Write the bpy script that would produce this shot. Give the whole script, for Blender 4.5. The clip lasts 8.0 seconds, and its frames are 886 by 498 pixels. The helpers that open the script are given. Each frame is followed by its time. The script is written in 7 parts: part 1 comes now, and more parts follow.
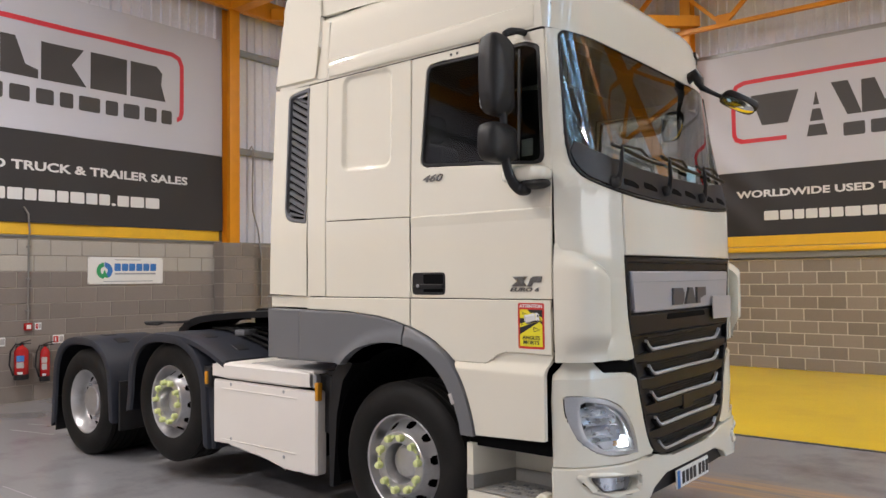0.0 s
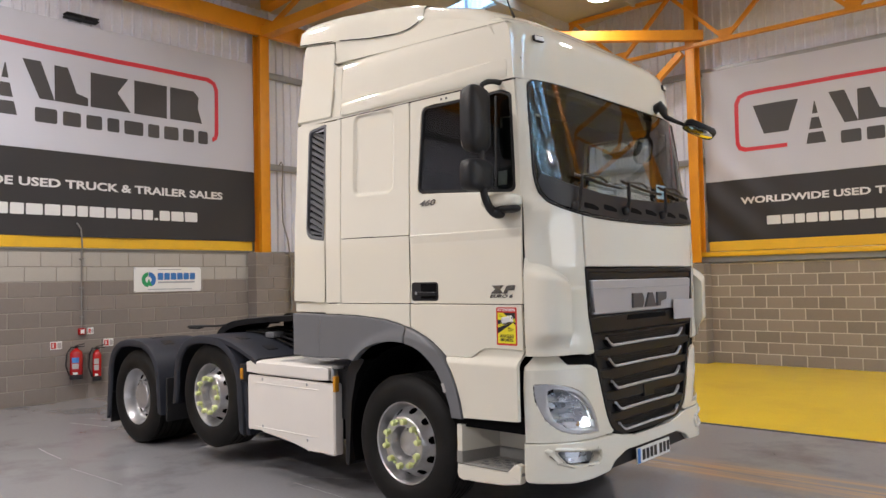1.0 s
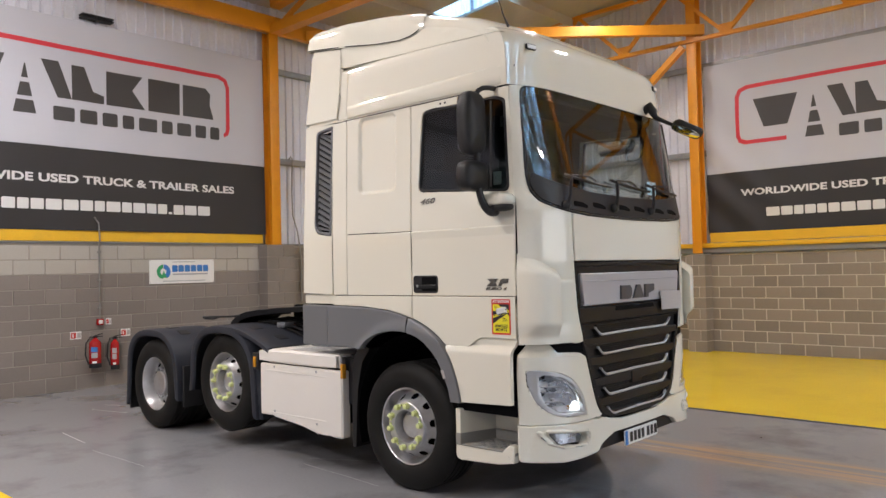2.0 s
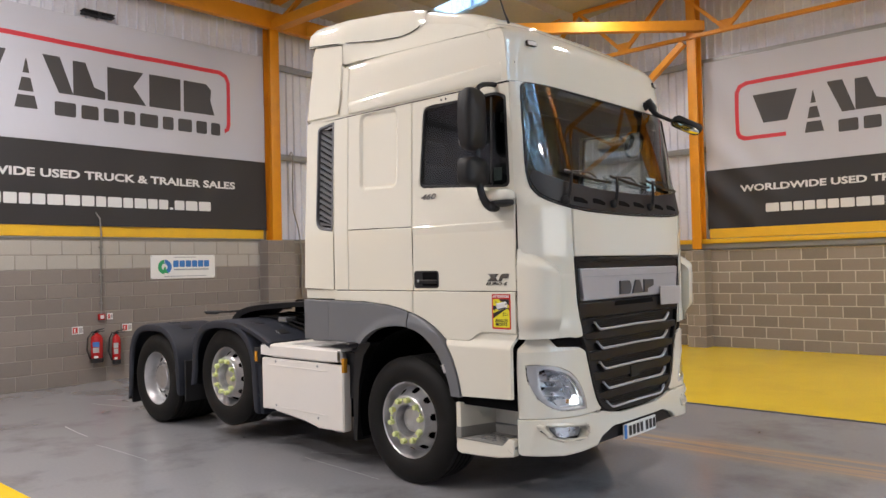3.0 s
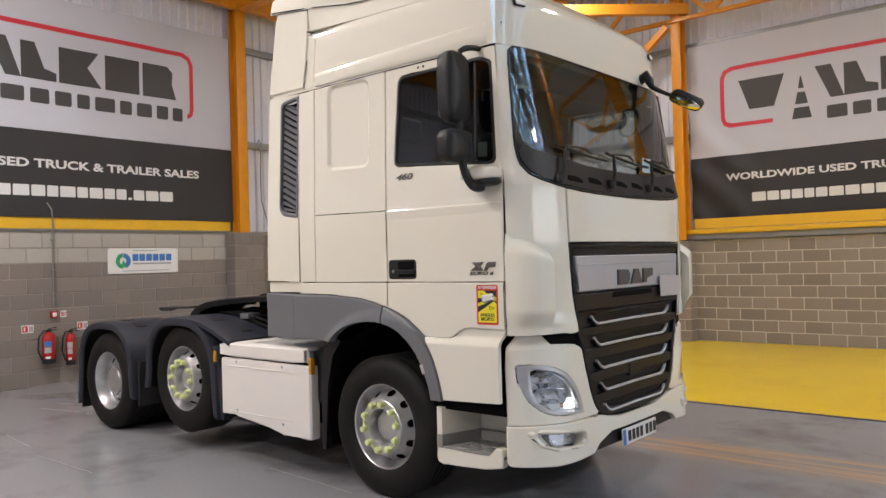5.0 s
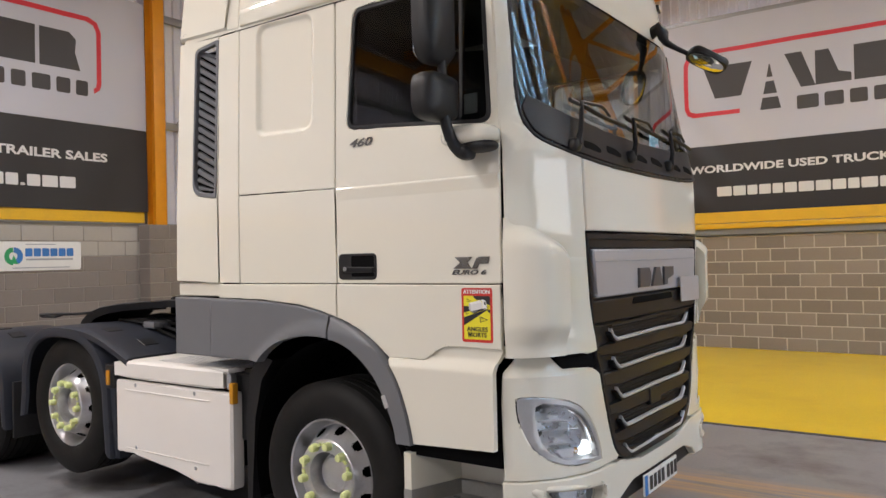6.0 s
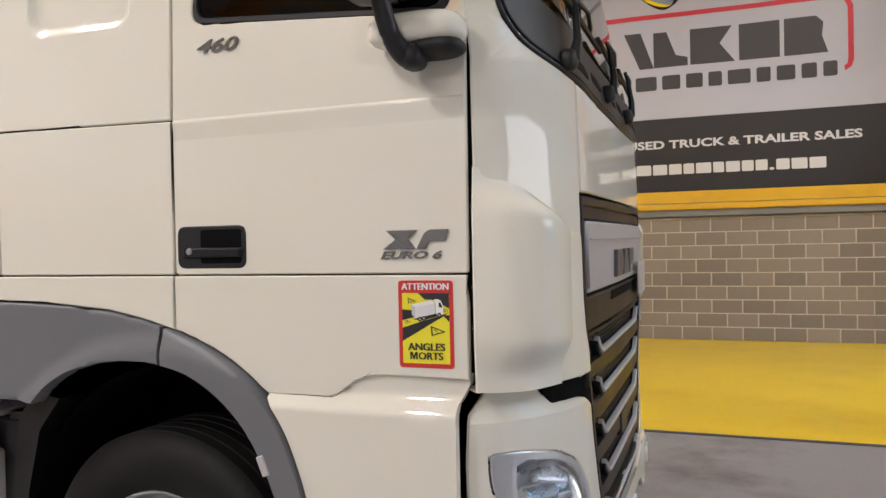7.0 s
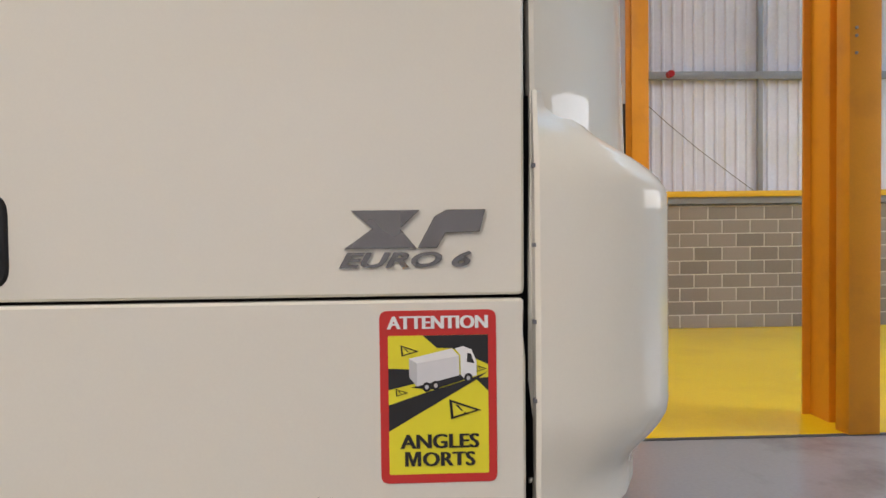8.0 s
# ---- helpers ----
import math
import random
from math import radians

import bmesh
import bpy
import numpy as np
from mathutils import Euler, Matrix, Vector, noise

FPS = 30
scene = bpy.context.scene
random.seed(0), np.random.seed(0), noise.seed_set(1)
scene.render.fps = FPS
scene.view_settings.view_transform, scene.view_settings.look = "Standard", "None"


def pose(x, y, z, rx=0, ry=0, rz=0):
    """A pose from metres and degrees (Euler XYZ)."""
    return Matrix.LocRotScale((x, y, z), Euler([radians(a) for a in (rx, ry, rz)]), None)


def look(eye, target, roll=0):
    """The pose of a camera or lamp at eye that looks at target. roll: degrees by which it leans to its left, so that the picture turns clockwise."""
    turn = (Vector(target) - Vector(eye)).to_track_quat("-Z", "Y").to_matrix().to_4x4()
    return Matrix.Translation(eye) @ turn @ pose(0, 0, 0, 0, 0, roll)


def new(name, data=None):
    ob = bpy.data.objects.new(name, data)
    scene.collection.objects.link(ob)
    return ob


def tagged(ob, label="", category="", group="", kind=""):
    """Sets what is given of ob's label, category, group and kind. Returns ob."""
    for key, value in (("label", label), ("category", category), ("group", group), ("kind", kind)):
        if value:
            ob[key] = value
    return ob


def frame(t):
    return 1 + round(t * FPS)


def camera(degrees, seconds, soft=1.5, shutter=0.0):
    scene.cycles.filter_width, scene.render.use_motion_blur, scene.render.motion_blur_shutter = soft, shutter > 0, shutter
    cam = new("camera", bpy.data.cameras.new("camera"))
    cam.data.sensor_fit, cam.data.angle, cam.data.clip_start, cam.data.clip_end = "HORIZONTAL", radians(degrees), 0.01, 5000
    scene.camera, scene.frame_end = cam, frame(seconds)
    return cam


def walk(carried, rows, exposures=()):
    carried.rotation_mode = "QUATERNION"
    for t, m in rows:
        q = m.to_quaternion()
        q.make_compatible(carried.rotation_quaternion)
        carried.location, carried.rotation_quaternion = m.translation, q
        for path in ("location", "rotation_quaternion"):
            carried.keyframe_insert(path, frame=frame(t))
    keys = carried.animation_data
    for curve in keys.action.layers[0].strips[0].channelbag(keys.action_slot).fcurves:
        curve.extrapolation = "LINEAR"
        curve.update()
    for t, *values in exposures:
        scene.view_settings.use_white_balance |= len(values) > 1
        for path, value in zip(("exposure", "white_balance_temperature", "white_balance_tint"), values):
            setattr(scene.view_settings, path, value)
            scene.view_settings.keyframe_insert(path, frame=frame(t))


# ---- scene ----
# camera ------------------------------------------------------------------
cam = camera(60.6, 8.0)
PATH = [
    (0, (3.199, -3.525, 1.674), (1.939, -1.973, 1.748), -0.6),
    (0.5, (3.627, -3.771, 1.687), (2.327, -2.253, 1.768), -0.9),
    (1, (3.962, -4.025, 1.715), (2.639, -2.528, 1.797), -1.2),
    (1.5, (4.214, -4.171, 1.744), (2.875, -2.687, 1.813), -1.4),
    (3, (4.284, -4.277, 1.739), (2.94, -2.796, 1.783), -1.3),
    (3.5, (4.293, -4.274, 1.732), (2.955, -2.788, 1.778), -1.5),
    (4, (4.291, -4.237, 1.731), (2.961, -2.744, 1.772), -1.5),
    (4.5, (4.175, -4.111, 1.711), (2.855, -2.608, 1.744), -1.6),
    (6, (2.854, -2.944, 1.671), (1.697, -1.312, 1.694), -1.3),
    (6.5, (2.327, -2.48, 1.661), (1.331, -0.746, 1.668), -1.2),
    (7, (1.76, -2.013, 1.638), (1.062, -0.138, 1.618), -1.2),
    (7.5, (1.312, -1.503, 1.645), (0.978, 0.468, 1.594), -1.0),
    (7.8, (1.076, -1.231, 1.661), (0.99, 0.766, 1.607), -0.9),
    (8, (0.919, -1.097, 1.648), (1.007, 0.900, 1.589), -0.7),
]
walk(cam, [(t, look(eye, target, roll)) for t, eye, target, roll in PATH], exposures=[(0.0, 0.02), (4.7, 0.02), (6.8, 0.02), (7.5, -0.05), (8.0, -0.15)])

# the plan, in metres -------------------------------------------------------
LEFT, RIGHT, BACK, FRONT = -8.05, 10.6, -14.0, 26.0   # faces of the walls: x, y, y, x
EAVES, SLOPE = 7.0, 0.10                              # roof: height over the left wall, rise to the front
TOP = 9.4                                             # walls reach up past the roof sheet
CY, HW = 1.21, 1.21                                   # the truck's middle line and half width


def roof_z(x):
    return EAVES + SLOPE * (x - LEFT)


# world, sun and lamps --------------------------------------------------------
world = bpy.data.worlds.new("sky")
scene.world = world
world.use_nodes = True
sky = world.node_tree.nodes.new("ShaderNodeTexSky")
sky.sky_type, sky.sun_disc = "NISHITA", False
sky.sun_elevation, sky.sun_rotation = radians(40), radians(120)
world.node_tree.links.new(sky.outputs[0], world.node_tree.nodes["Background"].inputs[0])
world.node_tree.nodes["Background"].inputs[1].default_value = 0.15
sun = new("sun", bpy.data.lights.new("sun", "SUN"))
sun.data.energy, sun.data.angle, sun.data.color = 0.5, radians(12), (1, 0.95, 0.88)
sun.matrix_world = look((10, -6, 12), (0, 0, 0))

BAND_Y, BAND_W, BAND_H, BAND_SILL = 2.0, 16.0, 6.0, 2.2    # an unseen band opening added in the front wall, for daylight from ahead
daylight = new("window_daylight", bpy.data.lights.new("window_daylight", "AREA"))
daylight.data.shape, daylight.data.size, daylight.data.size_y = "RECTANGLE", BAND_W, BAND_H - BAND_SILL
daylight.data.energy, daylight.data.color = 720, (0.98, 0.94, 1.0)
daylight.matrix_world = look((FRONT - 0.05, BAND_Y, (BAND_SILL + BAND_H) / 2), (0, BAND_Y, (BAND_SILL + BAND_H) / 2))
LAMPS = [(-2.4, -9.0, 340), (-1.9, -4.4, 280), (-3.0, 8.4, 40), (-1.6, 5.2, 110), (3.2, 6.0, 155), (-1.8, 1.0, 45), (3.0, -9.2, 260), (-4.6, -1.6, 235), (10.6, 2.9, 400)]     # x, y, watts; three are inferred, the rest added as fill
LAMP_Z = 6.9
STRIPS_Y = (-0.4, 1.1, 2.6, 4.9, 6.4)                 # rooflights over the front of the hall, each from x 6.5 to 25.6
for y in STRIPS_Y:
    strip = new("rooflight_daylight", bpy.data.lights.new("rooflight_daylight", "AREA"))
    strip.data.shape, strip.data.size, strip.data.size_y = "RECTANGLE", 19.0, 0.22
    strip.data.energy, strip.data.color = 38, (0.55, 0.80, 1.0)
    strip.matrix_world = Matrix.Translation((16.05, y + 0.18, roof_z(16.05) - 0.03)) @ Matrix.Rotation(-math.atan(SLOPE), 4, "Y")
for x, y, watts in LAMPS:
    lamp = new("high_bay_glow", bpy.data.lights.new("high_bay_glow", "AREA"))
    lamp.data.shape, lamp.data.size = "DISK", 0.42
    lamp.data.energy, lamp.data.color = watts, (1.0, 0.94, 0.925)
    lamp.matrix_world = look((x, y, LAMP_Z - 0.03), (x, y, 0))


# materials --------------------------------------------------------------------
def material(name, colour, rough=0.5, metal=0.0, vary=0.08, scale=4.0, bump=0.0, grain=60.0, coat=0.0, per_object=0.0, island=0.0, stain=None, stain_scale=0.6, stain_amount=0.0, spec=0.5):
    """A surface with slow and fine variation of colour and gloss, fine relief, and stains of a second colour."""
    m = bpy.data.materials.new(name)
    m.use_nodes = True
    n, l = m.node_tree.nodes, m.node_tree.links
    b = n["Principled BSDF"]
    b.inputs["Roughness"].default_value, b.inputs["Metallic"].default_value = rough, metal
    b.inputs["Coat Weight"].default_value, b.inputs["Coat Roughness"].default_value = coat, 0.03
    b.inputs["Specular IOR Level"].default_value = spec
    co = n.new("ShaderNodeTexCoord")
    slow, fine = n.new("ShaderNodeTexNoise"), n.new("ShaderNodeTexNoise")
    slow.inputs["Scale"].default_value, slow.inputs["Detail"].default_value = scale, 4
    fine.inputs["Scale"].default_value, fine.inputs["Detail"].default_value = grain, 3
    l.new(co.outputs["Object"], slow.inputs["Vector"])
    l.new(co.outputs["Object"], fine.inputs["Vector"])
    add = n.new("ShaderNodeMath")
    add.operation = "ADD"
    l.new(slow.outputs[0], add.inputs[0])
    l.new(fine.outputs[0], add.inputs[1])
    last = add.outputs[0]
    for wanted, node, socket in ((per_object, "ShaderNodeObjectInfo", "Random"), (island, "ShaderNodeNewGeometry", "Random Per Island")):
        if wanted:
            info = n.new(node)
            mul, plus = n.new("ShaderNodeMath"), n.new("ShaderNodeMath")
            mul.operation, plus.operation = "MULTIPLY_ADD", "ADD"
            mul.inputs[1].default_value, mul.inputs[2].default_value = wanted, -wanted / 2
            l.new(info.outputs[socket], mul.inputs[0])
            l.new(last, plus.inputs[0])
            l.new(mul.outputs[0], plus.inputs[1])
            last = plus.outputs[0]
    spread = n.new("ShaderNodeMapRange")
    spread.inputs["From Min"].default_value, spread.inputs["From Max"].default_value = 0.4, 1.6
    spread.inputs["To Min"].default_value, spread.inputs["To Max"].default_value = 1 - vary * 2, 1 + vary * 2
    spread.clamp = False
    l.new(last, spread.inputs["Value"])
    tint = n.new("ShaderNodeVectorMath")
    tint.operation = "SCALE"
    tint.inputs[0].default_value = colour
    l.new(spread.outputs[0], tint.inputs["Scale"])
    out = tint.outputs[0]
    if stain is not None:
        blot = n.new("ShaderNodeTexNoise")
        blot.inputs["Scale"].default_value, blot.inputs["Detail"].default_value, blot.inputs["Roughness"].default_value = stain_scale, 7, 0.62
        l.new(co.outputs["Object"], blot.inputs["Vector"])
        ramp = n.new("ShaderNodeMapRange")
        ramp.inputs["From Min"].default_value, ramp.inputs["From Max"].default_value = 0.5, 0.72
        ramp.inputs["To Max"].default_value = stain_amount
        l.new(blot.outputs[0], ramp.inputs["Value"])
        mix = n.new("ShaderNodeMix")
        mix.data_type = "RGBA"
        l.new(ramp.outputs[0], mix.inputs["Factor"])
        l.new(out, mix.inputs["A"])
        mix.inputs["B"].default_value = (*stain, 1)
        out = mix.outputs["Result"]
    l.new(out, b.inputs["Base Color"])
    gloss = n.new("ShaderNodeMapRange")
    gloss.inputs["To Min"].default_value, gloss.inputs["To Max"].default_value = max(0.02, rough * 0.8), min(1.0, rough * 1.2)
    l.new(slow.outputs[0], gloss.inputs["Value"])
    l.new(gloss.outputs[0], b.inputs["Roughness"])
    if bump:
        relief = n.new("ShaderNodeBump")
        relief.inputs["Strength"].default_value, relief.inputs["Distance"].default_value = bump, 0.004
        l.new(fine.outputs[0], relief.inputs["Height"])
        l.new(relief.outputs[0], b.inputs["Normal"])
    return m


def glass_material(name, colour=(1, 1, 1), rough=0.0, ior=1.45):
    m = bpy.data.materials.new(name)
    m.use_nodes = True
    b = m.node_tree.nodes["Principled BSDF"]
    b.inputs["Base Color"].default_value = (*colour, 1)
    b.inputs["Transmission Weight"].default_value, b.inputs["Roughness"].default_value = 1.0, rough
    b.inputs["IOR"].default_value = ior
    return m


def glow_material(name, colour, strength):
    m = bpy.data.materials.new(name)
    m.use_nodes = True
    b = m.node_tree.nodes["Principled BSDF"]
    b.inputs["Base Color"].default_value = (*colour, 1)
    b.inputs["Emission Color"].default_value, b.inputs["Emission Strength"].default_value = (*colour, 1), strength
    return m


PAINT = material("cream_white_paint", (0.71, 0.68, 0.582), 0.55, vary=0.012, scale=1.5, grain=220, coat=1.0, bump=0.006, spec=0.2)
BOX = material("white_textured_plastic", (0.70, 0.67, 0.63), 0.45, vary=0.03, scale=3, grain=200, bump=0.08)
GREY = material("grey_plastic", (0.138, 0.142, 0.153), 0.45, vary=0.05, grain=250, bump=0.06)
MUD = material("blue_grey_mudguard_plastic", (0.021, 0.024, 0.034), 0.5, vary=0.1, scale=3, grain=250, bump=0.08, stain=(0.05, 0.05, 0.052), stain_amount=0.4, stain_scale=3, spec=0.35)
BLACK = material("black_plastic", (0.013, 0.013, 0.0145), 0.48, vary=0.1, grain=250, bump=0.06, spec=0.35)
SATIN = material("satin_black_plastic", (0.012, 0.012, 0.0135), 0.42, vary=0.08, grain=250, bump=0.03, spec=0.25)
FRIT = material("black_glass_border", (0.012, 0.012, 0.014), 0.12, vary=0.05)
# Near black, hardly glossy: the shade of recesses is put into this colour.
DARK = material("shade_black", (0.004, 0.004, 0.0045), 0.9, vary=0.2, scale=8, spec=0.08)
RUBBER = material("tyre_rubber", (0.009, 0.0085, 0.0082), 0.62, vary=0.14, scale=5, grain=120, bump=0.15, stain=(0.024, 0.022, 0.02), stain_amount=0.3, stain_scale=4, spec=0.2)
STEEL = material("silver_wheel_paint", (0.56, 0.565, 0.58), 0.30, 0.85, vary=0.06, scale=8, grain=150, bump=0.03, stain=(0.24, 0.22, 0.2), stain_amount=0.45, stain_scale=6)
CHROME = material("satin_chrome", (0.62, 0.62, 0.64), 0.2, 1.0, vary=0.03)
STRIP = material("silver_strip_paint", (0.50, 0.51, 0.53), 0.35, 0.25, vary=0.03)
BADGE_DARK = material("dark_badge_grey", (0.07, 0.07, 0.075), 0.35, vary=0.03)
BADGE = material("brushed_badge_metal", (0.25, 0.24, 0.222), 0.28, 1.0, vary=0.05)
SILVER = material("silver_grille_paint", (0.45, 0.455, 0.48), 0.32, 0.25, vary=0.03, scale=2, grain=300)
LIME = material("lime_plastic", (0.66, 0.72, 0.33), 0.45, vary=0.06, scale=20)
AMBER = material("amber_lens", (0.50, 0.22, 0.015), 0.25, vary=0.05)
MIRROR = material("mirror_glass", (0.85, 0.86, 0.86), 0.015, 1.0, vary=0.0)
GLASS = glass_material("windscreen_glass", (0.72, 0.80, 0.80), ior=1.55)
TINT = glass_material("tinted_glass", (0.42, 0.45, 0.45))
LENS = glass_material("headlight_lens", (0.98, 0.99, 1.0))
REFLECT = material("headlight_reflector", (0.44, 0.46, 0.50), 0.28, 1.0, vary=0.06, scale=30)
BEZEL = material("headlight_bezel_silver", (0.46, 0.46, 0.47), 0.3, 0.5, vary=0.04)
GREASE = material("greasy_black_steel", (0.010, 0.0098, 0.0095), 0.62, vary=0.2, scale=12, spec=0.2)
DRL = glow_material("running_light", (0.92, 0.97, 1.0), 2.6)
# Cabin trims are near black: the cabin's dimness is put into their colour.
CABIN = material("dimmed_cabin_trim", (0.012, 0.0125, 0.014), 0.7, vary=0.1, scale=6, bump=0.1)
STEP_GREY = material("grey_step_plastic", (0.24, 0.235, 0.22), 0.6, vary=0.06, scale=5, bump=0.08)
CABIN_DIMMED = material("dimmed_cabin_lining", (0.018, 0.0172, 0.0165), 0.75, vary=0.06, scale=5, bump=0.08)
CLOTH = material("seat_cloth", (0.04, 0.045, 0.06), 0.9, vary=0.15, scale=12, bump=0.3)
PLATE = material("number_plate_white", (0.72, 0.72, 0.70), 0.3, vary=0.03)
INK = material("black_print", (0.015, 0.015, 0.016), 0.5, vary=0.02)
STICKER_RED = material("sticker_red", (0.55, 0.03, 0.025), 0.35, vary=0.03)
STICKER_YELLOW = material("sticker_yellow", (0.78, 0.70, 0.03), 0.35, vary=0.02)
STICKER_WHITE = material("sticker_white", (0.78, 0.78, 0.76), 0.35, vary=0.03)
BLUE = material("print_blue", (0.04, 0.18, 0.5), 0.45, vary=0.03)
SCREEN_BLUE = glow_material("display_blue", (0.45, 0.68, 0.85), 0.5)
GREEN = material("print_green", (0.03, 0.33, 0.12), 0.45, vary=0.03)
PRINT_GREY = material("print_grey", (0.35, 0.37, 0.4), 0.45, vary=0.03)
PRINT_PALE = material("print_pale_grey", (0.52, 0.52, 0.52), 0.4, vary=0.02)
PRINT_WHITE = material("print_off_white", (0.66, 0.66, 0.66), 0.4, vary=0.02)
CARD = material("grey_plastic_card", (0.42, 0.40, 0.40), 0.4, vary=0.04)
ORANGE = material("orange_steel_paint", (0.72, 0.29, 0.012), 0.42, vary=0.05, scale=2, grain=80, bump=0.04, stain=(0.42, 0.15, 0.02), stain_amount=0.35, stain_scale=2.5)
YELLOW_EDGE = material("yellow_rail_paint", (0.75, 0.44, 0.02), 0.45, vary=0.05, scale=2, grain=60, stain=(0.45, 0.27, 0.05), stain_amount=0.3, stain_scale=3)
GALV = material("galvanised_steel", (0.33, 0.34, 0.35), 0.45, 0.5, vary=0.08, scale=6)
GREY_STEEL = material("grey_painted_steel", (0.22, 0.225, 0.23), 0.5, vary=0.06)
CLAD = material("white_cladding", (0.70, 0.715, 0.80), 0.45, vary=0.05, scale=0.7, grain=20, stain=(0.50, 0.49, 0.48), stain_amount=0.3, stain_scale=0.9)
ROOF = material("roof_lining_sheet", (0.52, 0.47, 0.40), 0.6, vary=0.06, scale=0.8, grain=15)
BLOCK = material("grey_concrete_block", (0.215, 0.186, 0.166), 0.9, vary=0.10, scale=3.5, grain=70, bump=0.6, per_object=0.55, stain=(0.15, 0.13, 0.11), stain_amount=0.4, stain_scale=1.3)
BLOCK_BROWN = material("brown_concrete_block", (0.255, 0.217, 0.182), 0.9, vary=0.11, scale=3.5, grain=70, bump=0.6, per_object=0.9, stain=(0.15, 0.12, 0.095), stain_amount=0.4, stain_scale=1.3)
BLOCK_LIGHT = material("pale_concrete_block", (0.40, 0.375, 0.335), 0.9, vary=0.07, scale=3.5, grain=70, bump=0.6, per_object=0.45, stain=(0.27, 0.25, 0.22), stain_amount=0.4, stain_scale=1.6)
MORTAR = material("mortar", (0.55, 0.50, 0.42), 0.95, vary=0.12, scale=5, grain=90, bump=0.6)
MORTAR_GREY = material("grey_mortar", (0.30, 0.275, 0.24), 0.95, vary=0.12, scale=5, grain=90, bump=0.6)
BAN_WHITE = material("banner_grey_white", (0.52, 0.53, 0.60), 0.5, vary=0.02, scale=1.2, grain=200)
BAN_BLACK = material("banner_charcoal", (0.025, 0.024, 0.026), 0.55, vary=0.06, scale=1.5, grain=200)
BAN_RED = material("banner_red", (0.62, 0.035, 0.055), 0.5, vary=0.03)
BAN_TEXT = material("banner_white_print", (0.68, 0.68, 0.68), 0.5, vary=0.02)
EXT_RED = material("extinguisher_red", (0.40, 0.010, 0.012), 0.25, vary=0.05, coat=0.5)
CONDUIT = material("grey_conduit", (0.27, 0.26, 0.25), 0.5, 0.3, vary=0.06)
LIGHT_CASE = material("lamp_housing", (0.5, 0.5, 0.5), 0.4, vary=0.04)
LIGHT_FACE = glow_material("lamp_face", (1.0, 0.9, 0.75), 14)


def floor_material(name, colour, stain, amount, rough):
    """Painted concrete: broad cloudy tone, scuffs along the driving lane, damp gloss."""
    m = material(name, colour, rough, vary=0.05, scale=0.55, grain=35, bump=0.03, stain=stain, stain_amount=amount, stain_scale=0.9, spec=0.6)
    return m


def dusty_tracks(m, y0, y1, x0, colour, amount):
    """Brown streaks of dust where tyres have run along x, between y0 and y1, thinning out towards x0."""
    n, l = m.node_tree.nodes, m.node_tree.links
    b = n["Principled BSDF"]
    was = b.inputs["Base Color"].links[0].from_socket
    co, cut = n.new("ShaderNodeTexCoord"), n.new("ShaderNodeSeparateXYZ")
    l.new(co.outputs["Object"], cut.inputs[0])
    last = None
    for axis, lo, hi in (("Y", y0 - 0.2, y0 + 0.15), ("Y", y1 + 0.25, y1 - 0.1), ("X", x0, x0 + 1.6)):
        ramp = n.new("ShaderNodeMapRange")
        ramp.interpolation_type = "SMOOTHSTEP"
        ramp.inputs["From Min"].default_value, ramp.inputs["From Max"].default_value = lo, hi
        l.new(cut.outputs[axis], ramp.inputs["Value"])
        if last is None:
            last = ramp.outputs[0]
        else:
            mul = n.new("ShaderNodeMath")
            mul.operation = "MULTIPLY"
            l.new(last, mul.inputs[0])
            l.new(ramp.outputs[0], mul.inputs[1])
            last = mul.outputs[0]
    stretch = n.new("ShaderNodeMapping")
    stretch.inputs["Scale"].default_value = (0.35, 9.0, 1.0)
    streak = n.new("ShaderNodeTexNoise")
    streak.inputs["Scale"].default_value, streak.inputs["Detail"].default_value, streak.inputs["Roughness"].default_value = 1.0, 6, 0.65
    l.new(co.outputs["Object"], stretch.inputs[0])
    l.new(stretch.outputs[0], streak.inputs["Vector"])
    ramp = n.new("ShaderNodeMapRange")
    ramp.inputs["From Min"].default_value, ramp.inputs["From Max"].default_value, ramp.inputs["To Max"].default_value = 0.40, 0.62, amount
    l.new(streak.outputs[0], ramp.inputs["Value"])
    mul = n.new("ShaderNodeMath")
    mul.operation = "MULTIPLY"
    l.new(last, mul.inputs[0])
    l.new(ramp.outputs[0], mul.inputs[1])
    mix = n.new("ShaderNodeMix")
    mix.data_type = "RGBA"
    l.new(mul.outputs[0], mix.inputs["Factor"])
    l.new(was, mix.inputs["A"])
    mix.inputs["B"].default_value = (*colour, 1)
    l.new(mix.outputs["Result"], b.inputs["Base Color"])


FLOOR = floor_material("grey_floor_paint", (0.25, 0.249, 0.262), (0.095, 0.09, 0.086), 0.75, 0.20)
dusty_tracks(FLOOR, 2.35, 2.8, -0.4, (0.46, 0.31, 0.18), 0.95)
FLOOR_YELLOW = floor_material("yellow_floor_paint", (0.82, 0.55, 0.010), (0.62, 0.40, 0.012), 0.4, 0.22)
SEAL = material("dark_floor_joint", (0.05, 0.05, 0.05), 0.7, vary=0.15)
SCRATCH = material("scratched_paint", (0.31, 0.31, 0.315), 0.35, vary=0.15, scale=4)


# tools ------------------------------------------------------------------------
def world_of(ob):
    above = world_of(ob.parent) @ ob.matrix_parent_inverse if ob.parent else Matrix()
    return above @ ob.matrix_basis


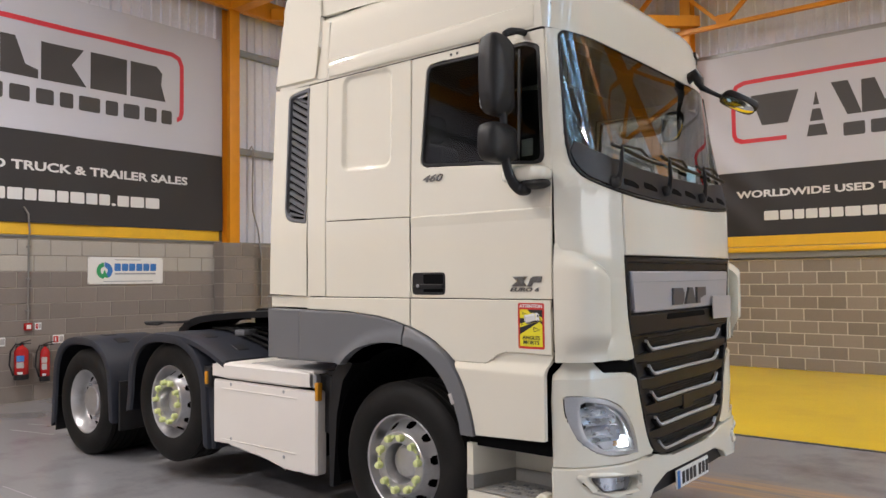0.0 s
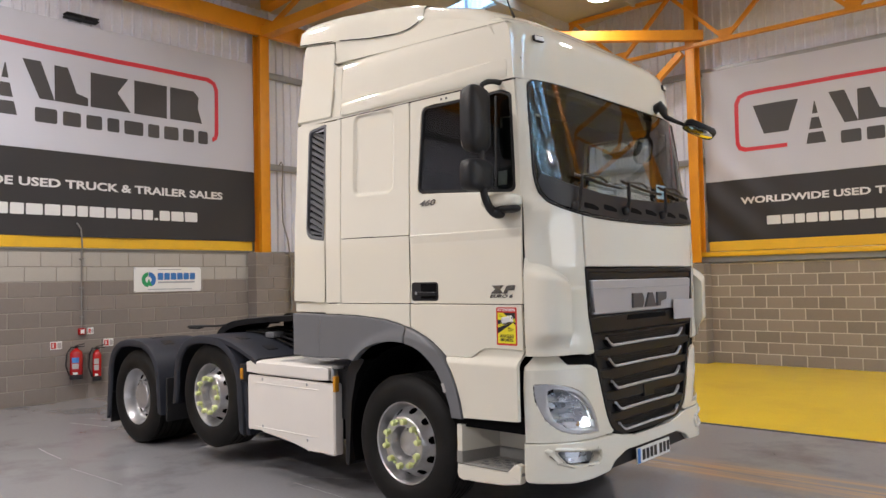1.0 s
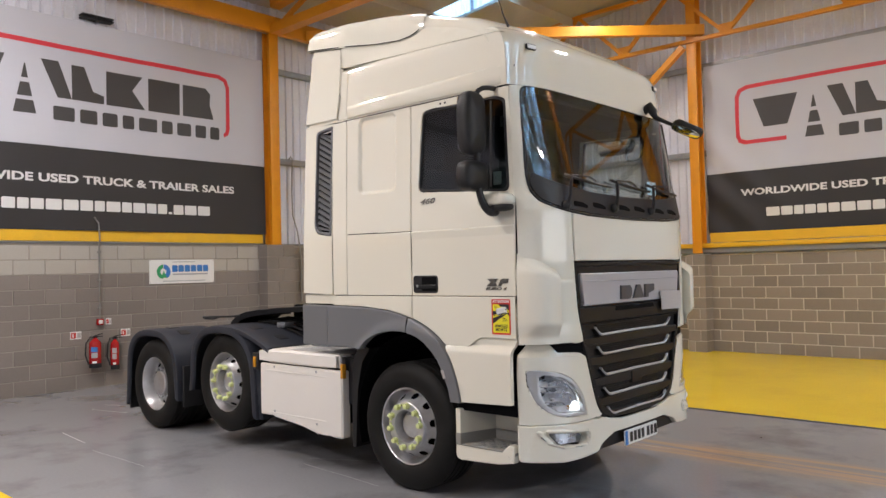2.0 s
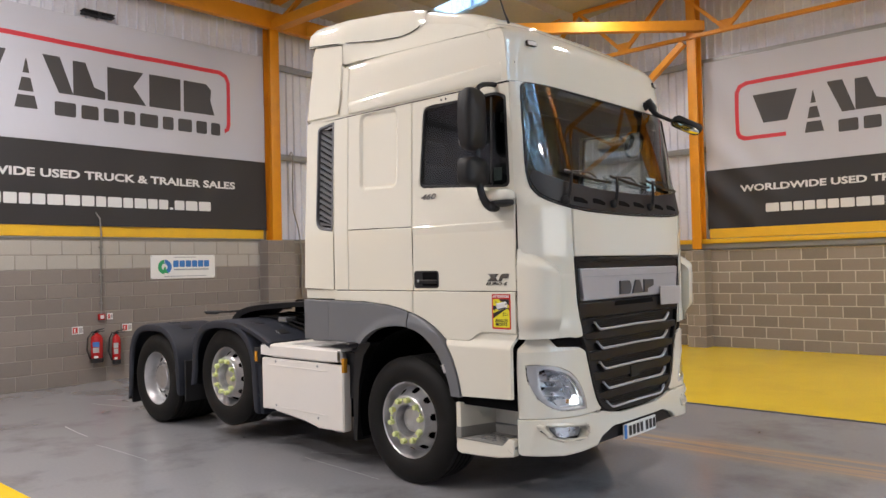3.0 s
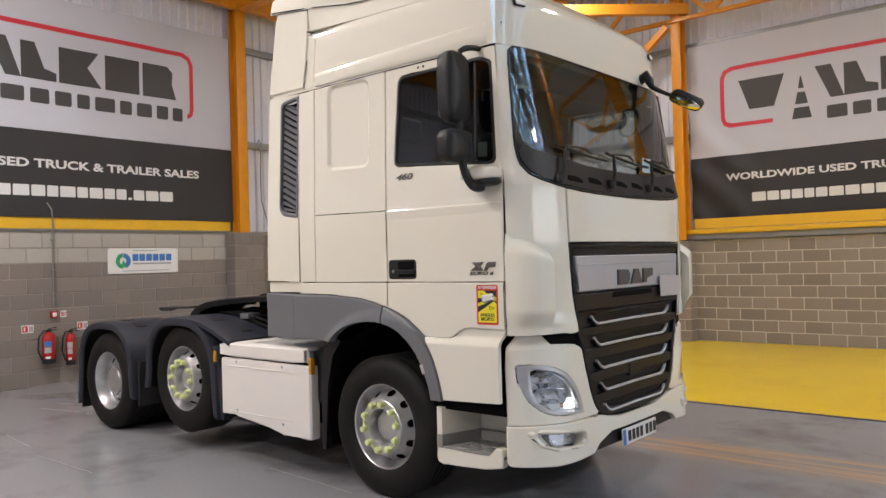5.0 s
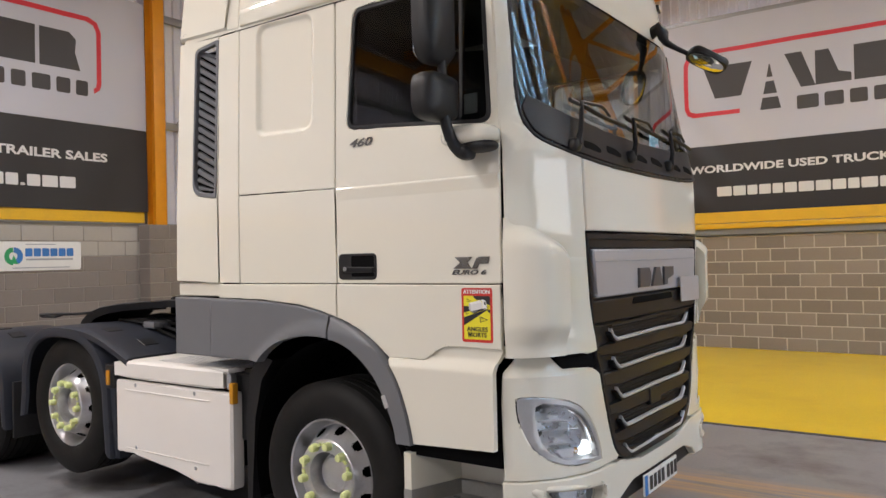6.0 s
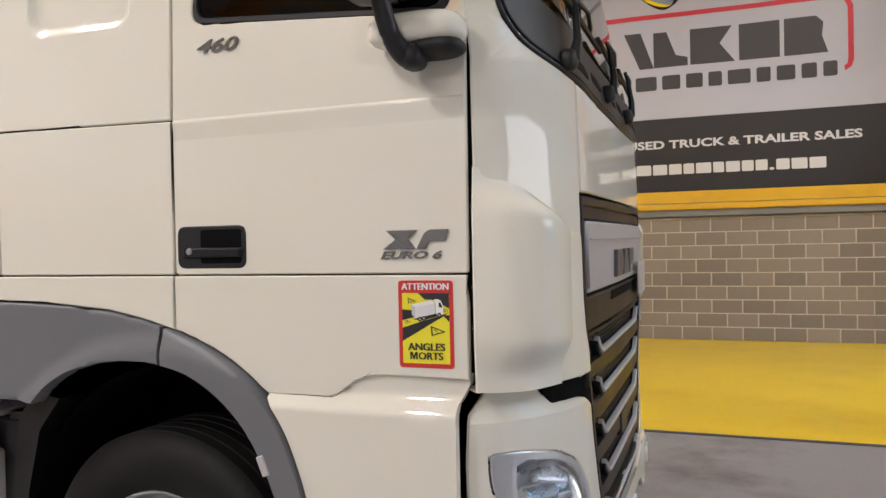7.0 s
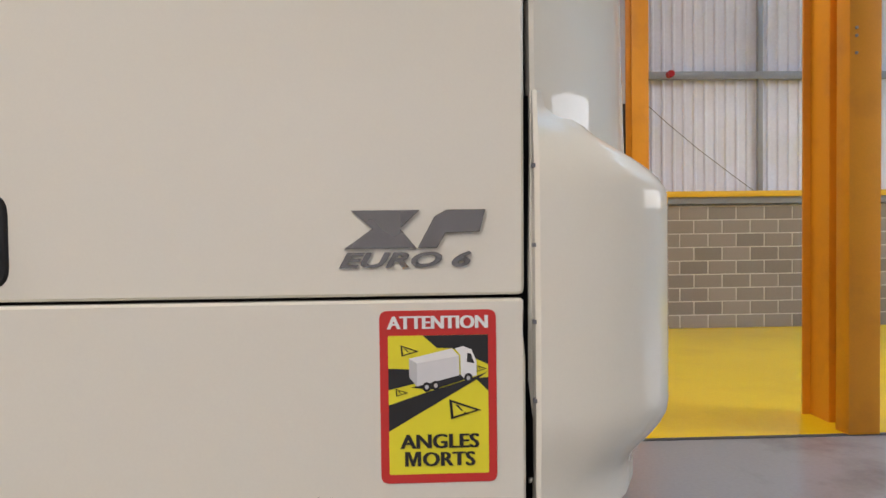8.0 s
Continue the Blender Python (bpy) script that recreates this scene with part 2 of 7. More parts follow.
def link(name, me, parent=None, label="", smooth=32):
    ob = new(name, me)
    if parent is not None:
        ob.parent = parent
        ob.matrix_parent_inverse = world_of(parent).inverted()
    if label:
        tagged(ob, label)
    return ob


def mesh_of(name, bm, mat, smooth=32, flip=True):
    if flip:
        bmesh.ops.recalc_face_normals(bm, faces=bm.faces)
    me = bpy.data.meshes.new(name)
    bm.to_mesh(me)
    bm.free()
    for one in mat if isinstance(mat, (list, tuple)) else (mat,):
        me.materials.append(one)
    me.shade_smooth()
    me.set_sharp_from_angle(angle=radians(smooth))
    return me


def part(name, bm, mat, parent=None, label="", smooth=32):
    return link(name, mesh_of(name, bm, mat, smooth), parent, label)


def thing(name, place, label, category, group="", kind=""):
    ob = new(name)
    ob.location = place
    ob.empty_display_size = 0.1
    return tagged(ob, label, category, group, kind)


def box(bm, x0, y0, z0, x1, y1, z1, bevel=0.0, segments=2):
    made = bmesh.ops.create_cube(bm, size=1.0, matrix=Matrix.Translation(((x0 + x1) / 2, (y0 + y1) / 2, (z0 + z1) / 2)) @ Matrix.Diagonal((abs(x1 - x0), abs(y1 - y0), abs(z1 - z0), 1)))
    if bevel:
        edges = {e for v in made["verts"] for e in v.link_edges}
        bmesh.ops.bevel(bm, geom=list(edges), offset=bevel, segments=segments, profile=0.5, affect="EDGES")
    return bm


def boxed(name, x0, y0, z0, x1, y1, z1, mat, parent=None, label="", bevel=0.0, segments=2):
    return part(name, box(bmesh.new(), x0, y0, z0, x1, y1, z1, bevel, segments), mat, parent, label)


def beam(bm, a, b, w, h, bevel=0.0):
    """A bar from a to b, w wide and h high."""
    a, b = Vector(a), Vector(b)
    d = b - a
    turn = d.to_track_quat("Y", "Z").to_matrix().to_4x4()
    made = bmesh.ops.create_cube(bm, size=1.0, matrix=Matrix.Translation((a + b) / 2) @ turn @ Matrix.Diagonal((w, d.length, h, 1)))
    if bevel:
        bmesh.ops.bevel(bm, geom=list({e for v in made["verts"] for e in v.link_edges}), offset=bevel, segments=1, affect="EDGES")
    return bm


def tube(bm, points, radius, sides=10, caps=True):
    """A round bar along points; radius may be one for all or one each."""
    points = [Vector(p) for p in points]
    rings = []
    for i, p in enumerate(points):
        way = (points[min(i + 1, len(points) - 1)] - points[max(i - 1, 0)]).normalized()
        up = Vector((0, 0, 1)) if abs(way.z) < 0.9 else Vector((1, 0, 0))
        u = way.cross(up).normalized()
        v = u.cross(way)
        r = radius[i] if isinstance(radius, (list, tuple)) else radius
        rings.append([bm.verts.new(p + r * (math.cos(2 * math.pi * k / sides) * u + math.sin(2 * math.pi * k / sides) * v)) for k in range(sides)])
    for one, two in zip(rings, rings[1:]):
        for k in range(sides):
            bm.faces.new((one[k], one[(k + 1) % sides], two[(k + 1) % sides], two[k]))
    if caps:
        bm.faces.new(rings[0])
        bm.faces.new(rings[-1])
    return bm


def rounded(points, r, steps=5):
    """A closed outline with its corners rounded; r: one radius, or one each."""
    out = []
    n = len(points)
    for i in range(n):
        a, p, b = (Vector(points[j % n][:2]) for j in (i - 1, i, i + 1))
        radius = r[i] if isinstance(r, (list, tuple)) else r
        u, v = (a - p), (b - p)
        lu, lv = u.length, v.length
        u, v = u / lu, v / lv
        angle = math.acos(max(-1, min(1, u.dot(v))))
        if radius <= 0 or angle > math.pi - 0.03:
            out.append((p.x, p.y))
            continue
        cut = min(radius / math.tan(angle / 2), lu * 0.48, lv * 0.48)
        for k in range(steps + 1):
            s = k / steps
            q = (p + u * cut) * (1 - s) ** 2 + p * 2 * s * (1 - s) + (p + v * cut) * s ** 2
            out.append((q.x, q.y))
    return out


def flowing(points, steps=6):
    """An open line drawn smoothly through its points."""
    pts = [Vector(p) for p in points]
    pts = [pts[0] * 2 - pts[1], *pts, pts[-1] * 2 - pts[-2]]
    out = []
    for a, b, c, d in zip(pts, pts[1:], pts[2:], pts[3:]):
        for k in range(steps):
            s = k / steps
            p = 0.5 * (2 * b + (c - a) * s + (2 * a - 5 * b + 4 * c - d) * s * s + (3 * b - a - 3 * c + d) * s ** 3)
            out.append((p.x, p.y))
    return out + [tuple(pts[-2])]


def rect(x0, z0, x1, z1, r=0.0, steps=5):
    return rounded([(x0, z0), (x1, z0), (x1, z1), (x0, z1)], r, steps)


def panel_bm(outer, place, thick=0.012, bevel=0.004, res=0.12, holes=(), close=False):
    """A curved plate: the outline (and holes) lie in two coordinates, place(a, b, depth) bends them into the room. Its rim is rounded."""
    bm = bmesh.new()
    edges = []
    for loop in (outer, *holes):
        vs = [bm.verts.new((a, b, 0)) for a, b in loop]
        edges += [bm.edges.new((vs[i], vs[(i + 1) % len(vs)])) for i in range(len(vs))]
    bmesh.ops.triangle_fill(bm, edges=edges, use_beauty=True)
    if res:
        for axis in (0, 1):
            lo, hi = min(v.co[axis] for v in bm.verts), max(v.co[axis] for v in bm.verts)
            for k in range(1, int((hi - lo) / res) + 1):
                at = Vector((0, 0, 0))
                at[axis] = lo + k * (hi - lo) / (int((hi - lo) / res) + 1)
                no = Vector((0, 0, 0))
                no[axis] = 1
                bmesh.ops.bisect_plane(bm, geom=bm.verts[:] + bm.edges[:] + bm.faces[:], dist=1e-5, plane_co=at, plane_no=no)
    bmesh.ops.dissolve_degenerate(bm, dist=1e-5, edges=bm.edges)
    bm.normal_update()
    for f in bm.faces:
        if f.normal.z < 0:
            f.normal_flip()
    if bevel:
        inward = {}
        for e in bm.edges:
            if len(e.link_faces) == 1:
                d = e.verts[1].co - e.verts[0].co
                n = Vector((d.y, -d.x, 0))
                if n.length > 1e-9:
                    n.normalize()
                    if n.dot(e.verts[0].co - e.link_faces[0].calc_center_median()) < 0:
                        n = -n
                    for v in e.verts:
                        inward[v] = inward.get(v, Vector()) + n
        for v, n in inward.items():
            if n.length > 1e-9:
                v.co -= n.normalized() * bevel
    depth = {v: 0.0 for v in bm.verts}
    back = []
    if close:
        back = [v for v in bmesh.ops.duplicate(bm, geom=bm.verts[:] + bm.edges[:] + bm.faces[:])["geom"] if isinstance(v, bmesh.types.BMVert)]
        bm.edges.ensure_lookup_table()
    back_set = set(back)
    for step_out, step_in in ((bevel * 0.3, bevel * 0.3), (bevel * 0.7, bevel * 0.7), (0.0, max(0.0, thick - bevel))):
        rim = [e for e in bm.edges if len(e.link_faces) == 1 and e.verts[0] not in back_set]
        away = {}
        for e in rim:
            f = e.link_faces[0]
            c = f.calc_center_median()
            d = e.verts[1].co - e.verts[0].co
            n = Vector((d.y, -d.x, 0))
            if n.length < 1e-9:
                continue
            n.normalize()
            if n.dot(e.verts[0].co - c) < 0:
                n = -n
            for v in e.verts:
                away[v] = away.get(v, Vector()) + n
        made = bmesh.ops.extrude_edge_only(bm, edges=rim)["geom"]
        fresh = {v for v in made if isinstance(v, bmesh.types.BMVert)}
        for v in fresh:
            old = [w for e in v.link_edges for w in e.verts if w is not v and w in depth and w not in fresh][0]
            n = away.get(old, Vector())
            if n.length > 1e-9:
                v.co = old.co + n.normalized() * step_out
            depth[v] = depth[old] + step_in
    for v in back:
        depth[v] = thick
    for v in bm.verts:
        v.co = place(v.co.x, v.co.y, depth[v])
    if close:
        bmesh.ops.remove_doubles(bm, verts=bm.verts, dist=1e-5)
    return bm


def panel(name, outer, place, mat, parent=None, label="", thick=0.012, bevel=0.004, res=0.12, holes=(), smooth=32, close=False):
    return part(name, panel_bm(outer, place, thick, bevel, res, holes, close), mat, parent, label, smooth)


def lathe(bm, profile, sides=48, axis="Y", centre=(0, 0, 0), skip=None):
    """Turns (radius, height) pairs round an axis through centre. skip(i, k): leave that face out."""
    rings = []
    for r, h in profile:
        ring = []
        for k in range(sides):
            c, s = math.cos(2 * math.pi * k / sides) * r, math.sin(2 * math.pi * k / sides) * r
            p = {"Y": (c, h, s), "Z": (c, s, h), "X": (h, c, s)}[axis]
            ring.append(bm.verts.new(Vector(centre) + Vector(p)))
        rings.append(ring)
    for i, (one, two) in enumerate(zip(rings, rings[1:])):
        for k in range(sides):
            if skip and skip(i, k):
                continue
            bm.faces.new((one[k], one[(k + 1) % sides], two[(k + 1) % sides], two[k]))
    bmesh.ops.remove_doubles(bm, verts=bm.verts, dist=1e-6)
    return bm


def words(text, height, bold=0.0, align="LEFT", shear=0.0):
    """The outlines of a line of writing as a flat mesh: cap height in metres, from the baseline at 0, 0."""
    data = bpy.data.curves.new("line", "FONT")
    data.body, data.size, data.offset, data.align_x, data.shear = text, height / 0.72, bold * height, align, shear
    data.resolution_u = 3
    ob = new("line", data)
    me = bpy.data.meshes.new_from_object(ob)
    bpy.data.objects.remove(ob)
    bpy.data.curves.remove(data)
    return me


def written(name, text, height, place, mat, parent, width=None, bold=0.0, lift=0.003, shear=0.0, thick=0.0):
    """Writing laid on a surface: place(a, b, depth); stretched to the width if one is given."""
    me = words(text, height, bold, shear=shear)
    xs = [v.co.x for v in me.vertices]
    lo, hi = min(xs), max(xs)
    k = width / (hi - lo) if width else 1.0
    bm = bmesh.new()
    bm.from_mesh(me)
    bpy.data.meshes.remove(me)
    if thick:
        made = bmesh.ops.extrude_face_region(bm, geom=bm.faces[:])["geom"]
        for v in made:
            if isinstance(v, bmesh.types.BMVert):
                v.co.z = thick
    for v in bm.verts:
        v.co = place((v.co.x - lo) * k, v.co.y, -lift - v.co.z)
    return part(name, bm, mat, parent)
# the hall -----------------------------------------------------------------------
def slab(name, x0, y0, z0, x1, y1, z1, mat, label, category, kind="structure"):
    ob = boxed(name, x0, y0, z0, x1, y1, z1, mat)
    return tagged(ob, label, category, kind=kind)


slab("floor", LEFT - 0.3, BACK, -0.2, FRONT, RIGHT + 0.3, 0.0, FLOOR, "glossy grey painted concrete floor with dark scuffs", "floor")
yellow = boxed("painted_floor_area", LEFT, 4.60, -0.1, FRONT, RIGHT, 0.004, FLOOR_YELLOW)
tagged(yellow, "bright yellow painted floor area with a glossy finish", "floor", kind="structure")
joint = boxed("floor_joint", LEFT, 4.545, -0.1, FRONT, 4.60, 0.006, SEAL)
tagged(joint, "dark joint strip between grey and yellow floor", "floor joint", kind="structure")

def floor_mark(outline):
    ob = panel("floor_marking", outline, lambda a, b, d: Vector((a, b, 0.004 - d)), FLOOR_YELLOW, thick=0.004, bevel=0.001, res=0)
    return tagged(ob, "yellow painted walkway marking on the grey floor", "floor marking", kind="structure")


floor_mark([(LEFT, -2.35), (0.0, -2.35), (0.0, -2.06), (LEFT, -2.06)])


def corrugated(bm, a, b, z0, z1, out, pitch=0.17, depth=0.032):
    """Ribbed sheet from a to b (plan), ribs towards out."""
    a, b, out = Vector(a), Vector(b), Vector(out)
    n = max(1, int((b - a).length / pitch))
    way = (b - a) / n
    pts = []
    for i in range(n):
        for s, h in ((0.0, 0.0), (0.62, 0.0), (0.72, 1.0), (0.9, 1.0)):
            pts.append(a + way * (i + s) + out * (depth * h))
    pts.append(b.copy())
    low = [bm.verts.new((p.x, p.y, z0)) for p in pts]
    high = [bm.verts.new((p.x, p.y, z1)) for p in pts]
    for i in range(len(pts) - 1):
        bm.faces.new((low[i], low[i + 1], high[i + 1], high[i]))
    return bm


def cladding(name, a, b, z0, z1, out, label="white ribbed metal cladding sheets on the wall"):
    bm = corrugated(bmesh.new(), a, b, z0, z1, out)
    ob = part(name, bm, CLAD, smooth=10)
    return tagged(ob, label, "cladding", kind="structure")


BLOCK_Z = 2.30          # height of the block wall on the left
BLOCK_ZR = 1.93         # and on the right
# core walls behind blocks and cladding
wall_left = slab("wall_left", LEFT - 0.35, BACK, 0, LEFT - 0.006, RIGHT + 0.35, BLOCK_Z, MORTAR_GREY, "grey concrete block wall with two pale courses on top", "wall")
wall_right = slab("wall_right", LEFT - 0.006, RIGHT + 0.006, 0, FRONT, RIGHT + 0.35, BLOCK_ZR, MORTAR, "brown-grey concrete block wall with pale mortar joints", "wall")
cladding("wall_cladding_left", (LEFT - 0.12, BACK, 0), (LEFT - 0.12, RIGHT + 0.1, 0), BLOCK_Z - 0.02, TOP, (1, 0, 0))
cladding("wall_cladding_right", (LEFT - 0.1, RIGHT + 0.24, 0), (FRONT, RIGHT + 0.24, 0), BLOCK_ZR + 0.0, TOP + 1.5, (0, -1, 0))
cladding("wall_cladding_back", (LEFT - 0.1, BACK, 0), (FRONT, BACK, 0), 0, TOP + 1.5, (0, 1, 0))
front_a = corrugated(bmesh.new(), (FRONT, BACK, 0), (FRONT, BAND_Y - BAND_W / 2, 0), 0, TOP + 1.5, (-1, 0, 0))
corrugated(front_a, (FRONT, BAND_Y + BAND_W / 2, 0), (FRONT, RIGHT + 0.1, 0), 0, TOP + 1.5, (-1, 0, 0))
corrugated(front_a, (FRONT, BAND_Y - BAND_W / 2, 0), (FRONT, BAND_Y + BAND_W / 2, 0), BAND_H, TOP + 1.5, (-1, 0, 0))
corrugated(front_a, (FRONT, BAND_Y - BAND_W / 2, 0), (FRONT, BAND_Y + BAND_W / 2, 0), 0, BAND_SILL, (-1, 0, 0))
tagged(part("wall_cladding_front", front_a, CLAD, smooth=10), "white ribbed metal cladding round an added, unseen front opening", "cladding", kind="structure")

# roof sheets with strips left open for the rooflights
SKYLIGHTS = [(-6.9, -4.4, 7.42, 8.15)] + [(6.5, 25.6, y, y + 0.36) for y in STRIPS_Y]
roof_bm = bmesh.new()
ys = sorted({BACK, RIGHT + 0.3, *[s[2] for s in SKYLIGHTS], *[s[3] for s in SKYLIGHTS]})
xs = sorted({LEFT - 0.3, FRONT + 0.1, *[s[0] for s in SKYLIGHTS], *[s[1] for s in SKYLIGHTS]})
for x0, x1 in zip(xs, xs[1:]):
    for y0, y1 in zip(ys, ys[1:]):
        if any(s[0] <= x0 < s[1] and s[2] <= y0 < s[3] for s in SKYLIGHTS):
            continue
        for lift in (0.0, 0.08):
            roof_bm.faces.new([roof_bm.verts.new((x, y, roof_z(x) + lift)) for x, y in ((x0, y0), (x1, y0), (x1, y1), (x0, y1))])
tagged(part("ceiling", roof_bm, ROOF), "beige roof lining sheets under a shallow pitch", "ceiling", kind="structure")
SKY_GLASS = glass_material("rooflight_sheet", (0.9, 0.95, 1.0), 0.05)
for x0, x1, y0, y1 in SKYLIGHTS:
    bm = box(bmesh.new(), x0 - 0.02, y0 - 0.02, 0.03, x1 + 0.02, y1 + 0.02, 0.036)
    for v in bm.verts:
        v.co.z += roof_z(v.co.x)
    ob = tagged(part("rooflight", bm, SKY_GLASS), "clear rooflight sheet showing blue sky", "rooflight", "rooflights", "structure")
    ob.visible_shadow = False


# the sky over the rooflights
SKY_BLUE = glow_material("bright_sky", (0.42, 0.70, 1.0), 8.0)
sky_sheet = bmesh.new()
sky_sheet.faces.new([sky_sheet.verts.new(p) for p in ((-9.5, -4.0, 11.5), (34.0, -4.0, 11.5), (34.0, 14.5, 11.5), (-9.5, 14.5, 11.5))])
tagged(part("backdrop", sky_sheet, SKY_BLUE), "plain bright blue sky over the rooflights", "sky", kind="structure")


# steel frame
def column(x, y, z1, along="Y", w=0.26, d=0.3, name="steel_column", z0=0.0):
    """An I-section column: flanges w wide, d apart, web between."""
    ob = thing(name, (x, y, z0), "orange painted steel I-section column bolted to the floor", "column", "hall columns", "structure")
    t = 0.022
    for side in (-1, 1):
        if along == "Y":    # flanges face x
            boxed("flange", x + side * d / 2 - t / 2, y - w / 2, z0, x + side * d / 2 + t / 2, y + w / 2, z1, ORANGE, ob, bevel=0.003)
        else:
            boxed("flange", x - w / 2, y + side * d / 2 - t / 2, z0, x + w / 2, y + side * d / 2 + t / 2, z1, ORANGE, ob, bevel=0.003)
    if along == "Y":
        boxed("web", x - d / 2 + t / 2, y - 0.008, z0, x + d / 2 - t / 2, y + 0.008, z1, ORANGE, ob)
    else:
        boxed("web", x - 0.008, y - d / 2 + t / 2, z0, x + 0.008, y + d / 2 - t / 2, z1, ORANGE, ob)
    return ob


LC = 4.34       # the left wall's column, y
column(LEFT + 0.13, LC, 6.4, "Y", 0.20, 0.22, z0=BLOCK_Z)
column(LEFT + 0.13, LC - 7.4, 6.4, "Y", 0.28, 0.26)
RCX = (-2.12, 4.43, 11.1)
for x in RCX:
    if x < 0:
        column(x, RIGHT - 0.16, roof_z(x), "X", 0.19, 0.24, z0=1.95)
    else:
        column(x, RIGHT - 0.16, roof_z(x), "X", 0.26, 0.32)
# a free-standing built-up column on the edge of the yellow floor: box front, web, rear flange
free = thing("steel_column", (4.40, 4.95, 0), "orange painted built-up steel column with a boxed front", "column", "hall columns", "structure")
top_z = roof_z(4.4)
boxed("box_front", 4.28, 4.56, 0, 4.53, 4.74, top_z, ORANGE, free, bevel=0.004)
boxed("neck_plate", 4.41, 4.74, 0, 4.49, 4.93, top_z, ORANGE, free)
boxed("inner_flange", 4.335, 4.93, 0, 4.50, 4.95, top_z, ORANGE, free, bevel=0.003)
boxed("web", 4.335, 4.95, 0, 4.36, 5.22, top_z, ORANGE, free)
boxed("flange", 4.27, 5.22, 0, 4.53, 5.242, top_z, ORANGE, free, bevel=0.003)
for z in (2.93, 3.06, 3.12):
    part("bolt", lathe(bmesh.new(), [(0.0, 4.548), (0.011, 4.548), (0.012, 4.562)], 8, "Y", (4.33, 0, z)), GALV, free)


def lattice(name, a, b, rise0, rise1, bays, label, w=0.16, first=0):
    """A lattice girder between a and b: bottom chord, top chord above it, zigzag web, gusset plates."""
    a, b = Vector(a), Vector(b)
    ob = thing(name, a, label, "roof truss", "roof steelwork", "structure")
    part("bottom_chord", beam(bmesh.new(), a, b, w, w * 0.8), ORANGE, ob)
    top = lambda s: a.lerp(b, s) + Vector((0, 0, rise0 + (rise1 - rise0) * s))
    part("top_chord", beam(bmesh.new(), top(0), top(1), w, w * 0.8), ORANGE, ob)
    for i in range(bays):
        s0, s1, s2 = i / bays, (i + 0.5) / bays, (i + 1) / bays
        for lo, hi in ((s0, s1), (s2, s1)):
            part("web_member", beam(bmesh.new(), a.lerp(b, lo), top(hi), 0.07, 0.07), ORANGE, ob)
        part("gusset_plate", beam(bmesh.new(), a.lerp(b, s0) + Vector((0, 0, -0.02)), a.lerp(b, s0) + Vector((0, 0, 0.2)), 0.26, 0.02), ORANGE, ob)
    return ob


TRUSS = "orange painted steel lattice truss under the roof"
# eaves beam along the left wall
eaves = thing("eaves_beam", (LEFT + 0.2, BACK, 6.5), "deep orange painted steel beam along the wall head", "beam", kind="structure")
part("beam_web", box(bmesh.new(), LEFT + 0.16, BACK, 6.36, LEFT + 0.30, RIGHT - 0.1, 6.68, 0.006), ORANGE, eaves)
for y in (LC, LC - 7.4):
    lattice("roof_truss", (LEFT + 0.3, y, 6.42), (FRONT - 0.2, y, 6.42), roof_z(LEFT) - 6.5, roof_z(FRONT) - 6.55, 10, TRUSS, 0.22)
lattice("roof_truss", (LEFT + 0.3, LC - 14.8, 6.42), (FRONT - 0.2, LC - 14.8, 6.42), roof_z(LEFT) - 6.5, roof_z(FRONT) - 6.55, 10, TRUSS, 0.22)
# wind girder before the right wall, its nodes 2.2 m apart
lattice("wind_girder", (-8.0, 10.3, 6.2), (11.8, 10.3, 6.2), 1.1, 1.1, 9, "orange painted steel bracing girder along the wall", 0.09)
brace = thing("roof_brace", (-2.1, 10.35, 6.4), "orange painted horizontal steel brace between columns", "brace", kind="structure")
part("brace_bar", beam(bmesh.new(), (-1.9, 10.42, 6.40), (-7.75, 5.1, 6.45), 0.14, 0.2), ORANGE, brace)
brace_b = thing("knee_brace", (-2.3, 10.3, 6.1), "orange painted steel tube knee brace", "brace", kind="structure")
part("brace_bar", beam(bmesh.new(), (-2.25, 10.25, 6.10), (-3.6, 10.28, 5.0), 0.12, 0.12), ORANGE, brace_b)
# purlins under the roof, running along y
for x in [LEFT + 1.6 * k for k in range(1, 18)]:
    bm = box(bmesh.new(), x - 0.03, BACK + 0.1, roof_z(x) - (0.2 if x < 6 else 0.07), x + 0.03, RIGHT - 0.1, roof_z(x) - 0.01)
    tagged(part("purlin", bm, ROOF), "beige cold-formed steel purlin under the roof", "purlin", "purlins", "structure")
# sheeting rails
for z in (3.95, 5.72):
    bm = box(bmesh.new(), LEFT - 0.085, BACK, z - 0.06, LEFT + 0.0, RIGHT - 0.1, z + 0.06, 0.01)
    tagged(part("sheeting_rail", bm, GALV), "galvanised steel sheeting rail on the wall", "rail", "sheeting rails", "structure")
    bm = box(bmesh.new(), LEFT, RIGHT + 0.11, z - 0.03, FRONT, RIGHT + 0.20, z + 0.09, 0.01)
    tagged(part("sheeting_rail", bm, GALV), "galvanised steel sheeting rail on the wall", "rail", "sheeting rails", "structure")
for x in (6.50,):
    bm = box(bmesh.new(), x - 0.04, RIGHT + 0.13, 2.1, x + 0.04, RIGHT + 0.20, 6.0, 0.006)
    tagged(part("sheeting_post", bm, GALV), "galvanised steel sheeting post", "post", kind="structure")
